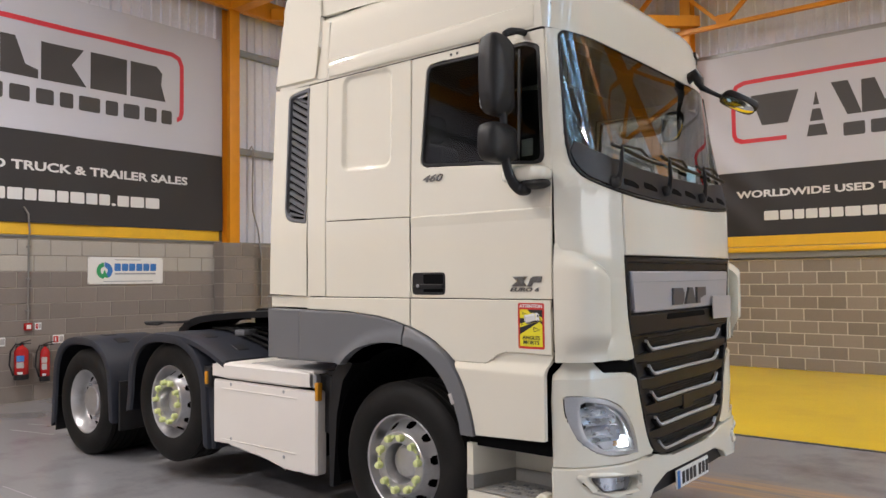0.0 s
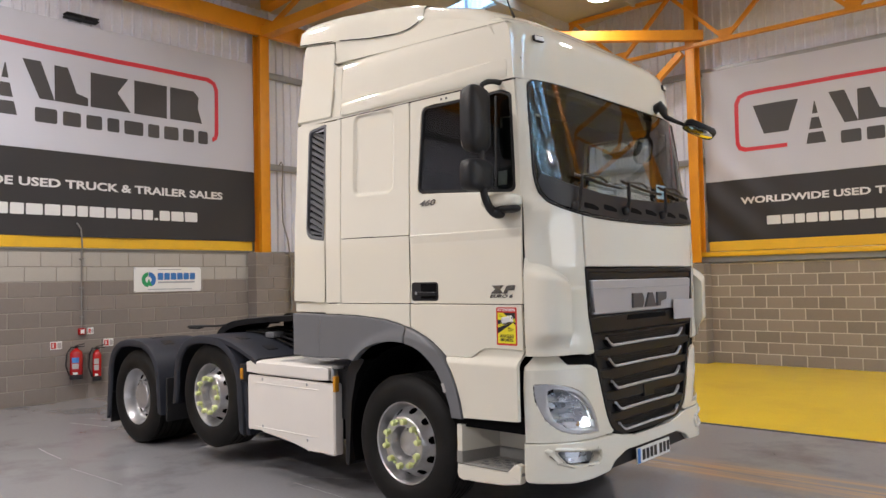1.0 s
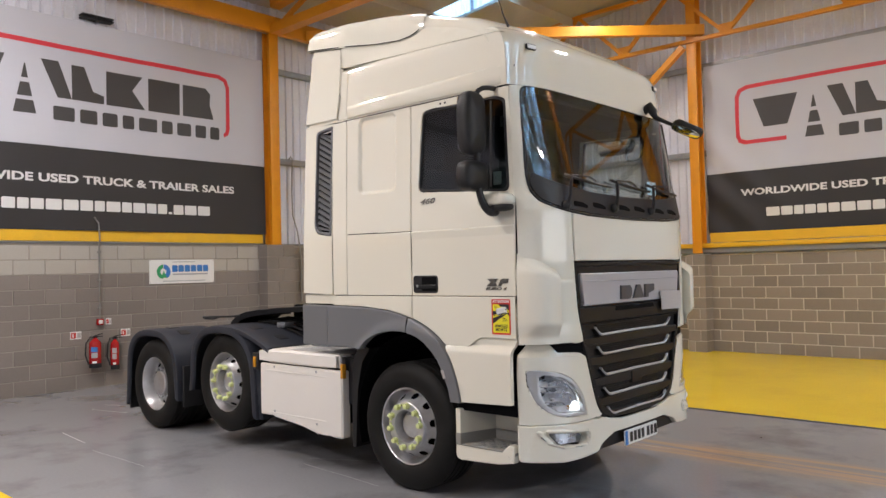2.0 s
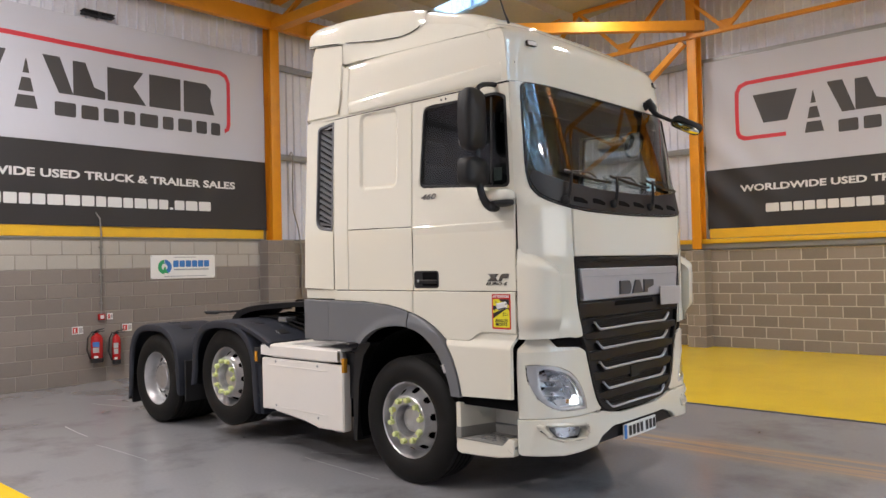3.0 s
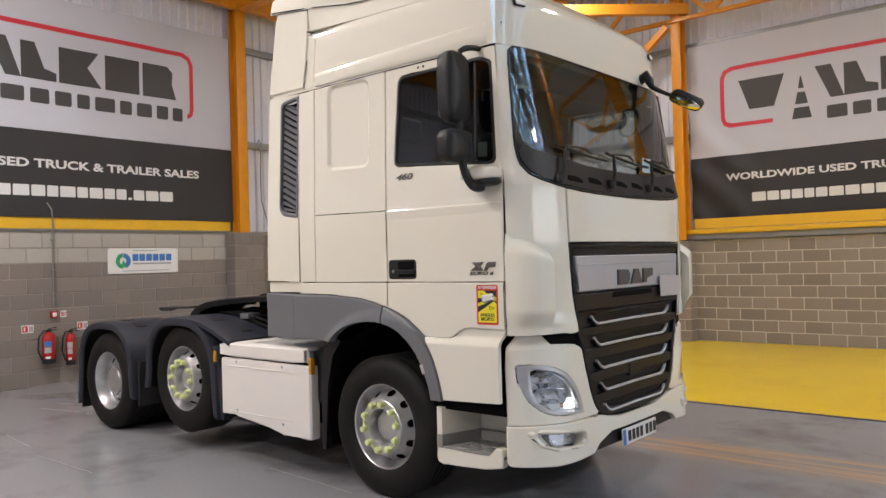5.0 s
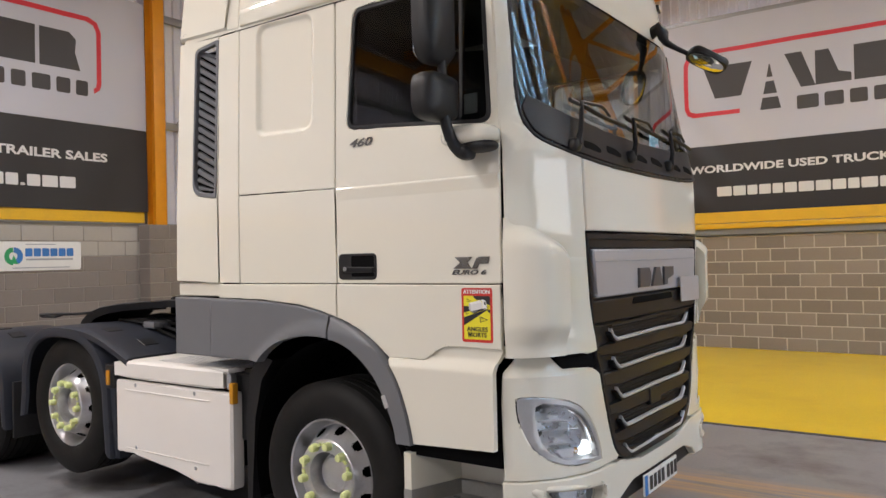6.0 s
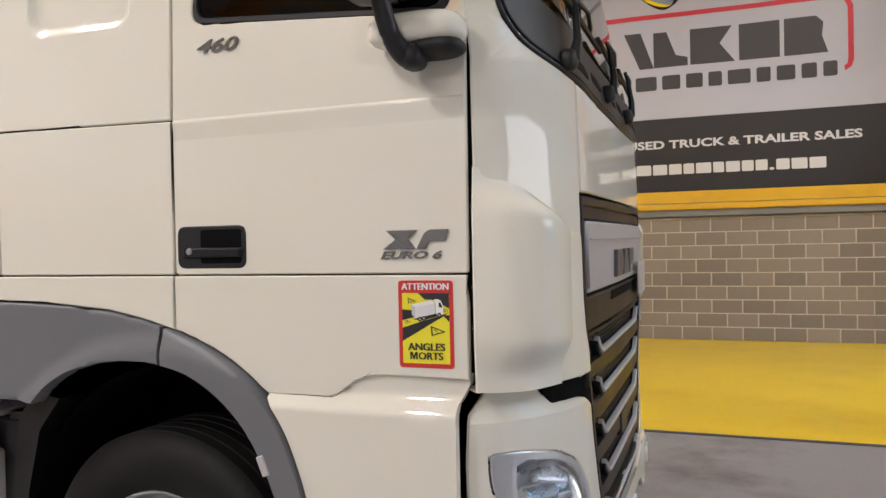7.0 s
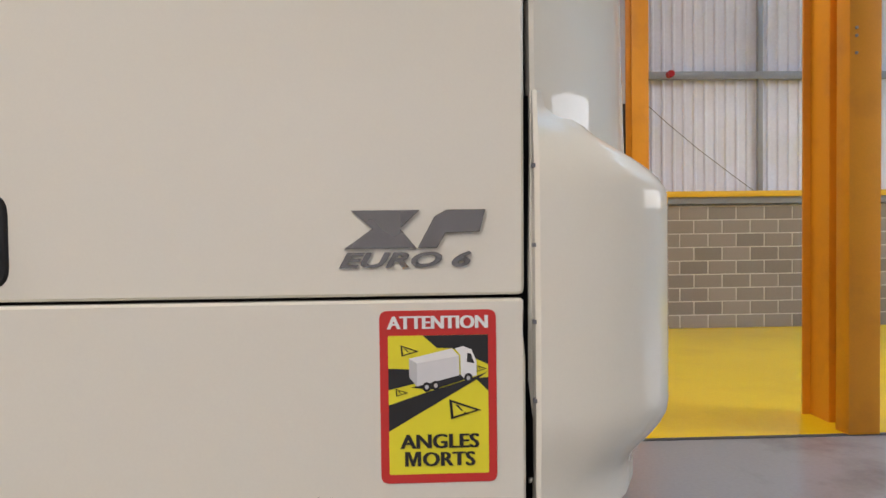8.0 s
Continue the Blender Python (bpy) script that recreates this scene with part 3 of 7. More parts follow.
# rails at the foot of the cladding
bm = box(bmesh.new(), LEFT + 0.0, RIGHT - 0.06, BLOCK_ZR + 0.02, FRONT, RIGHT + 0.22, 2.06, 0.004)
tagged(part("wall_channel", bm, GREY_STEEL), "grey steel channel on top of the block wall", "rail", kind="structure")
bm = box(bmesh.new(), LEFT + 0.0, RIGHT - 0.10, 2.06, FRONT, RIGHT + 0.22, 2.15, 0.006)
tagged(part("wall_rail", bm, YELLOW_EDGE), "yellow-orange painted steel rail above the block wall", "rail", kind="structure")
bm = box(bmesh.new(), LEFT - 0.3, BACK, BLOCK_Z, LEFT + 0.02, RIGHT, BLOCK_Z + 0.025, 0.004)
tagged(part("wall_flashing", bm, GREY_STEEL), "dark steel flashing on top of the block wall", "flashing", kind="structure")


# banners ------------------------------------------------------------------------------
def banner(name, place, z0, split, z1, width, label):
    """A hung banner: place(a, z, depth) with a from 0 to width. Pale upper field, charcoal lower field, yellow hem."""
    ob = tagged(new(name), label, "banner", "wall banners")
    cloth = lambda a0, b0, a1, b1: panel_bm([(a0, b0), (a1, b0), (a1, b1), (a0, b1)], place, 0.004, 0.001, 0.09)
    part("upper_field", cloth(0, split, width, z1), BAN_WHITE, ob, "grey-white field with a printed mark")
    part("lower_field", cloth(0, z0, width, split - 0.002), BAN_BLACK, ob, "charcoal lower field with white print")
    return ob


def mark_shapes(ob, place, a0, b0, k):
    """The printed mark as plain dark shapes and a red line; a0, b0: the left and foot of its large row, k: scale."""
    up = lambda a, b, d: place(a0 + a * k, b0 + b * k, d - 0.004)
    big = [
        [(0.0, 0.56), (0.82, 0.56), (0.63, 0.0), (0.19, 0.0)],
        [(1.34, 0.58), (1.60, 0.58), (1.80, 0.0), (1.58, 0.0)],
        [(1.80, 0.56), (2.00, 0.56), (2.14, 0.18), (2.32, 0.13), (2.32, 0.0), (1.80, 0.0)],
        [(2.36, 0.56), (2.98, 0.56), (2.80, 0.30), (3.02, 0.0), (2.36, 0.0)],
        [(3.08, 0.56), (3.66, 0.56), (3.66, 0.0), (3.08, 0.0)],
        [(3.72, 0.56), (4.16, 0.56), (4.26, 0.46), (4.24, 0.26), (4.32, 0.0), (3.72, 0.0)],
    ]
    for shape in big:
        part("print_shape", panel_bm(shape, up, 0.002, 0.0005, 0.15), INK_DARK, ob)
    # the road-like wedge: three stacked pieces
    apex, half = 1.10, 0.165
    for lo, hi in ((-0.30, -0.10), (-0.04, 0.17), (0.24, 0.46)):
        w = lambda z: half * (0.47 - z) / 0.77
        shape = [(apex - w(lo), lo), (apex + w(lo), lo), (apex + max(0.008, w(hi)), hi), (apex - max(0.008, w(hi)), hi)]
        part("print_shape", panel_bm(shape, up, 0.002, 0.0005, 0.15), INK_DARK, ob)
    a = 1.51
    for w in (0.38, 0.33, 0.30, 0.25, 0.38, 0.25, 0.31, 0.26, 0.24):
        part("print_shape", panel_bm(rounded([(a, -0.36), (a + w - 0.05, -0.36), (a + w - 0.05, -0.135), (a, -0.135)], 0.03, 2), up, 0.002, 0.0005, 0.2), INK_DARK, ob)
        a += w + 0.035
    # red line: along the head, down both ends, with a gap in the foot
    t = 0.038
    head, foot, l, r = 0.86, -0.30, -0.34, 4.66
    outer = [(0.60, foot), (l + 0.16, foot), (l + 0.05, foot + 0.05), (l, foot + 0.16), (l, head - 0.2), (l + 0.06, head - 0.06), (l + 0.2, head), (r - 0.2, head), (r - 0.06, head - 0.06), (r, head - 0.2), (r, foot + 0.16), (r - 0.03, foot + 0.06), (r - 0.12, foot)]
    inner = [(0.60, foot + 2 * t), (l + 0.2, foot + 2 * t), (l + 0.10, foot + 0.12), (l + 2 * t, foot + 0.2), (l + 2 * t, head - 0.22), (l + 0.12, head - 0.12), (l + 0.24, head - 2 * t), (r - 0.24, head - 2 * t), (r - 0.12, head - 0.12), (r - 2 * t, head - 0.22), (r - 2 * t, foot + 0.18), (r - 0.09, foot + 0.1), (r - 0.13, foot + 2 * t)]
    part("print_line", panel_bm(outer + inner[::-1], up, 0.002, 0.0005, 0.2), BAN_RED, ob, "red line framing the printed mark")


INK_DARK = material("banner_dark_print", (0.05, 0.048, 0.05), 0.5, vary=0.04)


def ripple(a, z, seed):
    """How far the cloth hangs off flat: gentle folds, drawn tight at one corner."""
    slow = 0.012 * math.sin(a * 2.1 + z * 1.3 + seed) + 0.006 * math.sin(a * 5.3 - z * 3.1 + seed * 2)
    drawn = 0.024 * math.exp(-(max(0.0, a - 0.1) ** 2) * 0.7) * math.sin((a * 0.9 + z * 0.75) * 8.0 + math.sin(z * 2.0))
    return slow + drawn + 0.004 * math.sin(a * 11.0 + z * 6.0) * math.exp(-abs(z - 5.6) * 1.2)


def left_place(a, z, d):        # a runs from -3.2 to 4.22 along y
    return Vector((LEFT + 0.05 + ripple(a, z, 1.0) - d, a - 3.2, z))


def right_place(a, z, d):       # a runs along x from -2.1
    return Vector((a - 2.02, RIGHT + 0.06 - ripple(a, z, 2.3) + d, z))


BL = banner("wall_banner", left_place, 2.50, 3.80, 5.84, 7.42, "large grey-white and charcoal vinyl banner hung on the wall")
BR = banner("wall_banner", right_place, 2.33, 3.53, 5.72, 6.38, "large grey-white and charcoal vinyl banner hung on the wall")
mark_shapes(BL, left_place, 2.08, 4.56, 0.985)
mark_shapes(BR, right_place, 0.95, 4.35, 1.0)


def slogans(ob, place, a_top, w_top, z_top, a_low, w_low, z_low, k):
    written("slogan", "WORLDWIDE USED TRUCK & TRAILER SALES", 0.125 * k, lambda a, b, d: place(a_top + a, z_top + b, d), BAN_TEXT, ob, w_top, bold=0.045, lift=0.005)
    widths = (1.45, 1.2, 0.95, 1.1, 0.95, 1.1, 1.35, 1.3, 1.15, 0.95, 1.35, 0.95, 1.2, 1.0, 1.0, 0.4, 1.1, 1.3, 1.35)
    unit = w_low / (sum(widths) + 0.16 * len(widths))
    a = a_low
    for w in widths:
        h = 0.165 * k if w > 0.5 else 0.04
        part("print_bar", panel_bm(rect(a, z_low, a + w * unit, z_low + h, 0.02, 2), lambda p, q, d: place(p, q, d - 0.005), 0.002, 0.0005, 0.2), BAN_TEXT, ob)
        a += (w + 0.16) * unit


slogans(BL, left_place, 1.72, 5.02, 3.245, 2.14, 4.13, 2.815, 1.0)
slogans(BR, right_place, 0.66, 5.05, 3.055, 1.14, 4.11, 2.63, 1.0)
# yellow hem boards under the banners
hem = tagged(panel("wall_trim", [(BACK, BLOCK_Z + 0.03), (LC - 0.16, BLOCK_Z + 0.03), (LC - 0.16, 2.52), (BACK, 2.52)], lambda a, b, d: Vector((LEFT + 0.03 - d, a, b)), YELLOW_EDGE, thick=0.02, bevel=0.004, res=0.5), "yellow painted steel sill strip under the banner", "trim", kind="structure")
hem2 = tagged(panel("wall_trim", [(RCX[0] + 0.16, 2.16), (RCX[1] - 0.13, 2.16), (RCX[1] - 0.13, 2.35), (RCX[0] + 0.16, 2.35)], lambda a, b, d: Vector((a, RIGHT - 0.03 + d, b)), YELLOW_EDGE, thick=0.02, bevel=0.004, res=0.5), "yellow painted steel sill strip under the banner", "trim", kind="structure")

# high bay lamps under the roof, the added fill lamps among them
for x, y, watts in LAMPS:
    hb = thing("high_bay_lamp", (x, y, LAMP_Z), "round white high bay lamp hung under the roof, several added as fill", "lamp", "high bay lamps")
    part("housing", lathe(bmesh.new(), [(0.0, LAMP_Z + 0.22), (0.08, LAMP_Z + 0.22), (0.1, LAMP_Z + 0.1), (0.23, LAMP_Z + 0.06), (0.25, LAMP_Z), (0.22, LAMP_Z)], 24, "Z", (x, y, 0)), LIGHT_CASE, hb)
    part("lens", lathe(bmesh.new(), [(0.0, LAMP_Z), (0.22, LAMP_Z)], 24, "Z", (x, y, 0)), LIGHT_FACE, hb, "glowing lamp face")
    part("hanger", tube(bmesh.new(), [(x, y, LAMP_Z + 0.2), (x, y, roof_z(x))], 0.01, 6), GALV, hb)
# the truck -----------------------------------------------------------------------------
TRUCK = thing("tractor_unit", (-1.5, CY, 0), "cream-white three-axle tractor unit with grey skirts, parked", "truck")


def table(z, zs, vs):
    return float(np.interp(z, zs, vs))


def lean(z):            # how far the side skin leans in
    return table(z, [1.2, 2.05, 3.05, 3.7], [0.0, 0.0, 0.03, 0.06])


def nose(z):            # how far forward the front skin stands on the middle line
    return table(z, [0.4, 0.69, 1.01, 1.77, 2.15, 3.075, 3.37], [1.36, 1.357, 1.35, 1.357, 1.345, 1.142, 1.112])


def round_off(u, z=2.0):       # how far the front skin falls back towards its corners; less near the roof
    u = abs(u)
    return (0.02 * u * u + (0.22 * ((u - 0.7) / 0.48) ** 2.4 if u > 0.7 else 0.0)) * table(z, [1.0, 1.6, 2.15, 3.05], [1.12, 1.0, 0.88, 0.45])


def near(x, z, d, out=0.0):
    return Vector((x, lean(z) + d - out, z))


def far(x, z, d, out=0.0):
    return Vector((x, 2 * CY - lean(z) - d + out, z))


def face(w, z, d):
    """The cab's front: w from the middle line, towards the far side."""
    a = abs(w)
    side = max(0.0, min(1.0, (a - 0.75) / 0.43)) ** 2
    s = max(0.0, min(0.16, a - 1.10))
    across = min(a, 1.10) * 1.025 + 1.025 * (s - s * s / 0.32)      # the corner turns into the side
    return Vector((nose(z) - round_off(w, z) - d * (1 - 0.8 * side), CY + math.copysign(across - d * 0.8 * side, w), z))


def proud(place, out):
    return lambda a, b, d: place(a, b, d - out)


def flip(outline):
    return [(-a, b) for a, b in outline]


def both(name, outline, mat, label="", thick=0.012, bevel=0.005, res=0.12, holes=(), out=0.0, **kw):
    """A side plate on the near side and its twin on the far side."""
    first = panel(name, outline, proud(near, out), mat, TRUCK, label, thick, bevel, res, holes, **kw)
    panel(name, outline, proud(far, out), mat, TRUCK, label, thick, bevel, res, holes, **kw)
    return first


def pair(name, outline, mat, label="", thick=0.012, bevel=0.005, res=0.1, holes=(), out=0.0, **kw):
    """A front plate on the near half and its twin on the far half."""
    first = panel(name, outline, proud(face, out), mat, TRUCK, label, thick, bevel, res, holes, **kw)
    panel(name, flip(outline), proud(face, out), mat, TRUCK, label, thick, bevel, res, [flip(h) for h in holes], **kw)
    return first


SEAM = 1.545
# -- side skin
VENT = rounded([(-1.135, 2.09), (-0.905, 2.06), (-0.885, 3.03), (-1.115, 3.00)], [0.10, 0.02, 0.02, 0.05])
both("rear_side_panel", rounded([(-1.31, 1.56), (-0.893, SEAM + 0.003), (-0.890, 3.045), (-1.27, 3.06)], 0.01), PAINT, "cream side panel with a louvred air intake", holes=[VENT], thick=0.03, bevel=0.005)
both("side_strip", rect(-0.888, SEAM + 0.003, -0.703, 3.045, 0.008), PAINT, bevel=0.004)
def pressed(place):
    """A shallow rounded field pressed into the upper side panel."""
    def bent(x, z, d):
        qx, qz = abs(x + 0.3225) - 0.2175 + 0.06, abs(z - 2.707 + 0.02 * x) - 0.315 + 0.06
        gap = math.hypot(max(qx, 0), max(qz, 0)) + min(max(qx, qz), 0) - 0.06
        k = max(0.0, min(1.0, 0.5 - gap / 0.016))
        return place(x, z, d + 0.020 * k * k * (3 - 2 * k))
    return bent


for place in (near, far):
    panel("upper_side_panel", rounded([(-0.699, 2.065), (0.073, 2.051), (0.073, 3.045), (-0.699, 3.045)], 0.008), pressed(place), PAINT, TRUCK, "", 0.012, 0.004, 0.011, smooth=60)
both("lower_side_panel", rounded([(-0.699, SEAM + 0.003), (0.073, SEAM + 0.003), (0.073, 2.047), (-0.699, 2.061)], 0.008), PAINT, bevel=0.004)
WINDOW = rounded([(0.155, 2.355), (1.046, 2.285), (1.012, 2.945), (0.93, 2.985), (0.20, 2.985)], [0.05, 0.05, 0.03, 0.1, 0.06])
DOOR = rounded([(0.078, SEAM + 0.003), (1.085, SEAM + 0.003), (1.089, 2.3), (1.074, 2.6), (1.040, 3.04), (0.078, 3.044)], [0.015, 0.01, 0.2, 0.3, 0.02, 0.01])
both("door", DOOR, PAINT, "cream cab door with a dark tinted window", holes=[WINDOW], thick=0.012, bevel=0.004, res=0.1)
both("door_glass", WINDOW, TINT, "dark tinted side window", thick=0.005, bevel=0.0, out=-0.016, close=True, res=0.3)
inner_edge = rounded([(0.174, 2.374), (1.020, 2.308), (0.988, 2.930), (0.915, 2.966), (0.217, 2.966)], [0.04, 0.04, 0.03, 0.08, 0.05])
both("window_seal", WINDOW, BLACK, "black rubber window seal", holes=[inner_edge], thick=0.03, bevel=0.004, out=-0.004)
for place in (near, far):
    panel("swage_line", rect(0.082, 1.97, 1.083, 2.052), lambda x, z, d, p=place: p(x, z, d + 0.001 - table(z, [1.972, 2.038, 2.043, 2.050], [0.0, 0.006, 0.0055, 0.0])), PAINT, TRUCK, "pressed line across the door", 0.006, 0.001, 0.004, smooth=60)
both("window_divider", rect(0.86, 2.33, 0.885, 2.96, 0.004), BLACK, out=-0.012, thick=0.02)
both("lower_strip", [(-0.885, 1.460), (-0.50, 1.453), (-0.20, 1.430), (-0.06, 1.404), (0.072, 1.370), (0.074, SEAM - 0.002), (-0.885, SEAM - 0.002)], PAINT, bevel=0.004, out=0.008)
# the lower door: a flat upper part, and a foot that starts in a scoop below the crease and swells out
ARCH_EDGE = flowing([(0.080, 1.369), (0.12, 1.356), (0.22, 1.316), (0.32, 1.260), (0.415, 1.183), (0.491, 1.079), (0.541, 0.963), (0.572, 0.862), (0.591, 0.772)])
CREASE = [(0.425, 1.180), (0.60, 1.178)] + flowing([(0.655, 1.178), (0.695, 1.204), (0.735, 1.232), (0.785, 1.248), (0.85, 1.252), (0.95, 1.251), (1.084, 1.248)], 6)
DOOR_UPPER = [p for p in ARCH_EDGE if p[1] > 1.186] + CREASE + [(1.085, SEAM - 0.002), (0.080, SEAM - 0.002)]
DOOR_FOOT = [p for p in ARCH_EDGE if p[1] < 1.174] + [(1.05, 0.79), (1.05, 1.175), (1.083, 1.235), (1.083, 1.262), (0.80, 1.262), (0.70, 1.222), (0.665, 1.190), (0.65, 1.1785), (0.43, 1.1795)]


def swell(place):
    """Leans out from the scoop to the foot's full width."""
    return lambda x, z, d: place(x, z, d - 0.010 - table(z, [1.140, 1.148, 1.190, 1.200, 1.215], [0.026, 0.023, -0.008, -0.013, -0.014]))


for place in (near, far):
    panel("door_lower_panel", DOOR_UPPER, proud(place, 0.010), PAINT, TRUCK, "", 0.022, 0.004, 0.03, smooth=32)
    panel("door_foot", DOOR_FOOT, swell(place), PAINT, TRUCK, "", 0.03, 0.0008, 0.008, smooth=40)
both("rear_foot_panel", rect(-1.31, 1.468, -0.893, 1.552, 0.01), PAINT, out=-0.02)

# -- louvres of the side intake, each its own blade
for place in (near, far):
    panel("intake_back", VENT, proud(place, -0.10), DARK, TRUCK, res=0)
    ring_in = rounded([(-1.115, 2.115), (-0.925, 2.09), (-0.91, 3.005), (-1.095, 2.98)], [0.085, 0.02, 0.02, 0.04])
    grille = panel("intake_frame", VENT, proud(place, 0.004), GREY, TRUCK, "dark grey intake frame with slanted blades", 0.03, 0.004, 0.3, [ring_in])
    for k in range(19):
        z = 2.02 + 0.053 * k
        pts = [(-1.12, z + 0.11), (-1.10, z + 0.135), (-0.91, z + 0.02), (-0.91, z - 0.012)]
        pts = [(a, min(max(b, 2.10), 2.995)) for a, b in pts]
        if pts[1][1] - pts[3][1] < 0.05:
            continue
        panel("blade", pts, lambda a, b, d, p=place: p(a, b, d + 0.015 + 0.05 * (a + 1.12) / 0.2), GREY, grille, thick=0.02, bevel=0.004, res=0)

# -- grey skirt and wheel arch
rear_grey = [(-1.31, 1.105), (-0.957, 1.105), (-0.957, 1.456), (-1.31, 1.462)]
ARCH_IN = flowing([(-0.52, 1.10), (-0.44, 1.17), (-0.33, 1.225), (-0.17, 1.26), (0.0, 1.262), (0.14, 1.235), (0.26, 1.17), (0.36, 1.075), (0.43, 0.96), (0.475, 0.85), (0.495, 0.765)])
ARCH_OUT = flowing([(0.585, 0.765), (0.566, 0.86), (0.535, 0.96), (0.485, 1.075), (0.41, 1.178), (0.32, 1.254), (0.22, 1.310), (0.12, 1.350), (0.0, 1.385), (-0.20, 1.424), (-0.50, 1.447), (-0.949, 1.456)])
mid_grey = [(-0.949, 1.105), (-0.60, 1.105)] + [p for p in ARCH_IN if p[0] < 0.030] + [(0.035, 1.2585), (0.032, 1.3765)] + [p for p in ARCH_OUT if p[0] < 0.028]


def evenly(line, count):
    """The same line in points at even distances."""
    far_along = np.concatenate([[0.0], np.cumsum([math.dist(p, q) for p, q in zip(line, line[1:])])])
    return [(table(at, far_along, [p[0] for p in line]), table(at, far_along, [p[1] for p in line])) for at in np.linspace(0, far_along[-1], count)]


def swept(inner, outer, place, thick=0.07, soft=0.004):
    """A band between two lines with soft rims turned inwards."""
    bm = bmesh.new()
    steps = [(0.0, thick), (0.0, soft), (soft, 0.0)] + [(q, 0.0) for q in (0.2, 0.35, 0.5, 0.65, 0.8)] + [(1 - soft * 6, 0.0), (1.0, soft), (1.0, thick)]
    rows = []
    for p, q in zip(inner, outer):
        rows.append([bm.verts.new(place(p[0] + (q[0] - p[0]) * f, p[1] + (q[1] - p[1]) * f, d)) for f, d in steps])
    for one, two in zip(rows, rows[1:]):
        for k in range(len(steps) - 1):
            bm.faces.new((one[k], one[k + 1], two[k + 1], two[k]))
    bm.faces.new(rows[0])
    bm.faces.new(rows[-1])
    return bm


def arched(place, out):
    """The arch stands proud round the wheel and steps back towards its rim."""
    def bent(x, z, d):
        k = max(0.0, min(1.0, (0.838 - math.hypot(x * 0.99, z - 0.52)) / 0.055))
        return place(x, z, d - out - 0.022 * k)
    return bent


both("skirt_panel", rear_grey, GREY, "grey plastic side skirt", out=0.015, bevel=0.008, thick=0.05)
for place in (near, far):
    panel("wheel_arch", mid_grey, arched(place, 0.026), GREY, TRUCK, "grey plastic wheel arch", 0.06, 0.003, 0.025, smooth=50)
    part("wheel_arch_front", swept(evenly([p for p in ARCH_IN if p[0] > 0.046], 48), evenly([p for p in ARCH_OUT if p[0] > 0.042][::-1], 48), arched(place, 0.030)), GREY, TRUCK, "", 50)
both("arch_clip", rounded([(0.405, 0.99), (0.43, 0.93), (0.455, 0.94), (0.43, 1.0)], 0.006), CARD, "scuffed pale marker on the wheel arch", out=0.056, thick=0.01, bevel=0.003, res=0)

# -- inner body: added near-black liners that stand for shade in the gaps, cab floor and lining
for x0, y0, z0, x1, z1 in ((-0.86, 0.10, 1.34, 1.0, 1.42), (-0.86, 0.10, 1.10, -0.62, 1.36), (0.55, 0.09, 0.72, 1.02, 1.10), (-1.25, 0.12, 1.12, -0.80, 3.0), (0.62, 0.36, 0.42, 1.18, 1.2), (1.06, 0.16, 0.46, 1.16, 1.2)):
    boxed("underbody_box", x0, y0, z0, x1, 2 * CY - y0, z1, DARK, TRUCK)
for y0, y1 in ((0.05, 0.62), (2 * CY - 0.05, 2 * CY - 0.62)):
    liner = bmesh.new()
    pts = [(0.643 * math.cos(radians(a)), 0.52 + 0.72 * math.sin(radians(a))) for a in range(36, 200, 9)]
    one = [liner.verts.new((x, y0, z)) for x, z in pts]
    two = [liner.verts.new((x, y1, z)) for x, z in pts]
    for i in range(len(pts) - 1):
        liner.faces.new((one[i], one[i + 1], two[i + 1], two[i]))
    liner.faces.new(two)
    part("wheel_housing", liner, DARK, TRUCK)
# Near-black strip added behind the door's front gap, as its shade.
both("door_post", [(1.06, 1.23), (1.108, 1.23), (1.108, 2.3), (1.062, 3.045), (1.01, 3.045), (1.06, 2.3)], DARK, out=-0.034, thick=0.02, bevel=0.002, res=0.2)
for y0, y1 in ((0.06, 0.55), (2 * CY - 0.55, 2 * CY - 0.06)):
    flap = bmesh.new()
    prof = [(-0.50, 1.10), (-0.60, 0.98), (-0.66, 0.75), (-0.70, 0.25), (-0.735, 0.25), (-0.74, 0.75), (-0.70, 1.02), (-0.62, 1.12)]
    a = [flap.verts.new((x, y0, z)) for x, z in prof]
    b = [flap.verts.new((x, y1, z)) for x, z in prof]
    for i in range(len(prof)):
        flap.faces.new((a[i], a[(i + 1) % 8], b[(i + 1) % 8], b[i]))
    flap.faces.new(a)
    flap.faces.new(b[::-1])
    part("mud_flap", flap, BLACK, TRUCK, "black plastic mud flap behind the front wheel")

# -- roof: stacked outlines drawn in towards the top
LEVELS = [(3.050, 1.144, 0.030), (3.06, 1.143, 0.030), (3.20, 1.130, 0.036), (3.34, 1.114, 0.043), (3.40, 1.100, 0.048), (3.44, 1.077, 0.052), (3.475, 1.04, 0.060), (3.505, 0.99, 0.078), (3.54, 0.91, 0.125), (3.58, 0.82, 0.20), (3.66, 0.63, 0.38), (3.74, 0.41, 0.50), (3.80, 0.24, 0.62), (3.86, 0.06, 0.76), (3.90, -0.08, 0.88)]
roof = bmesh.new()
rows = []
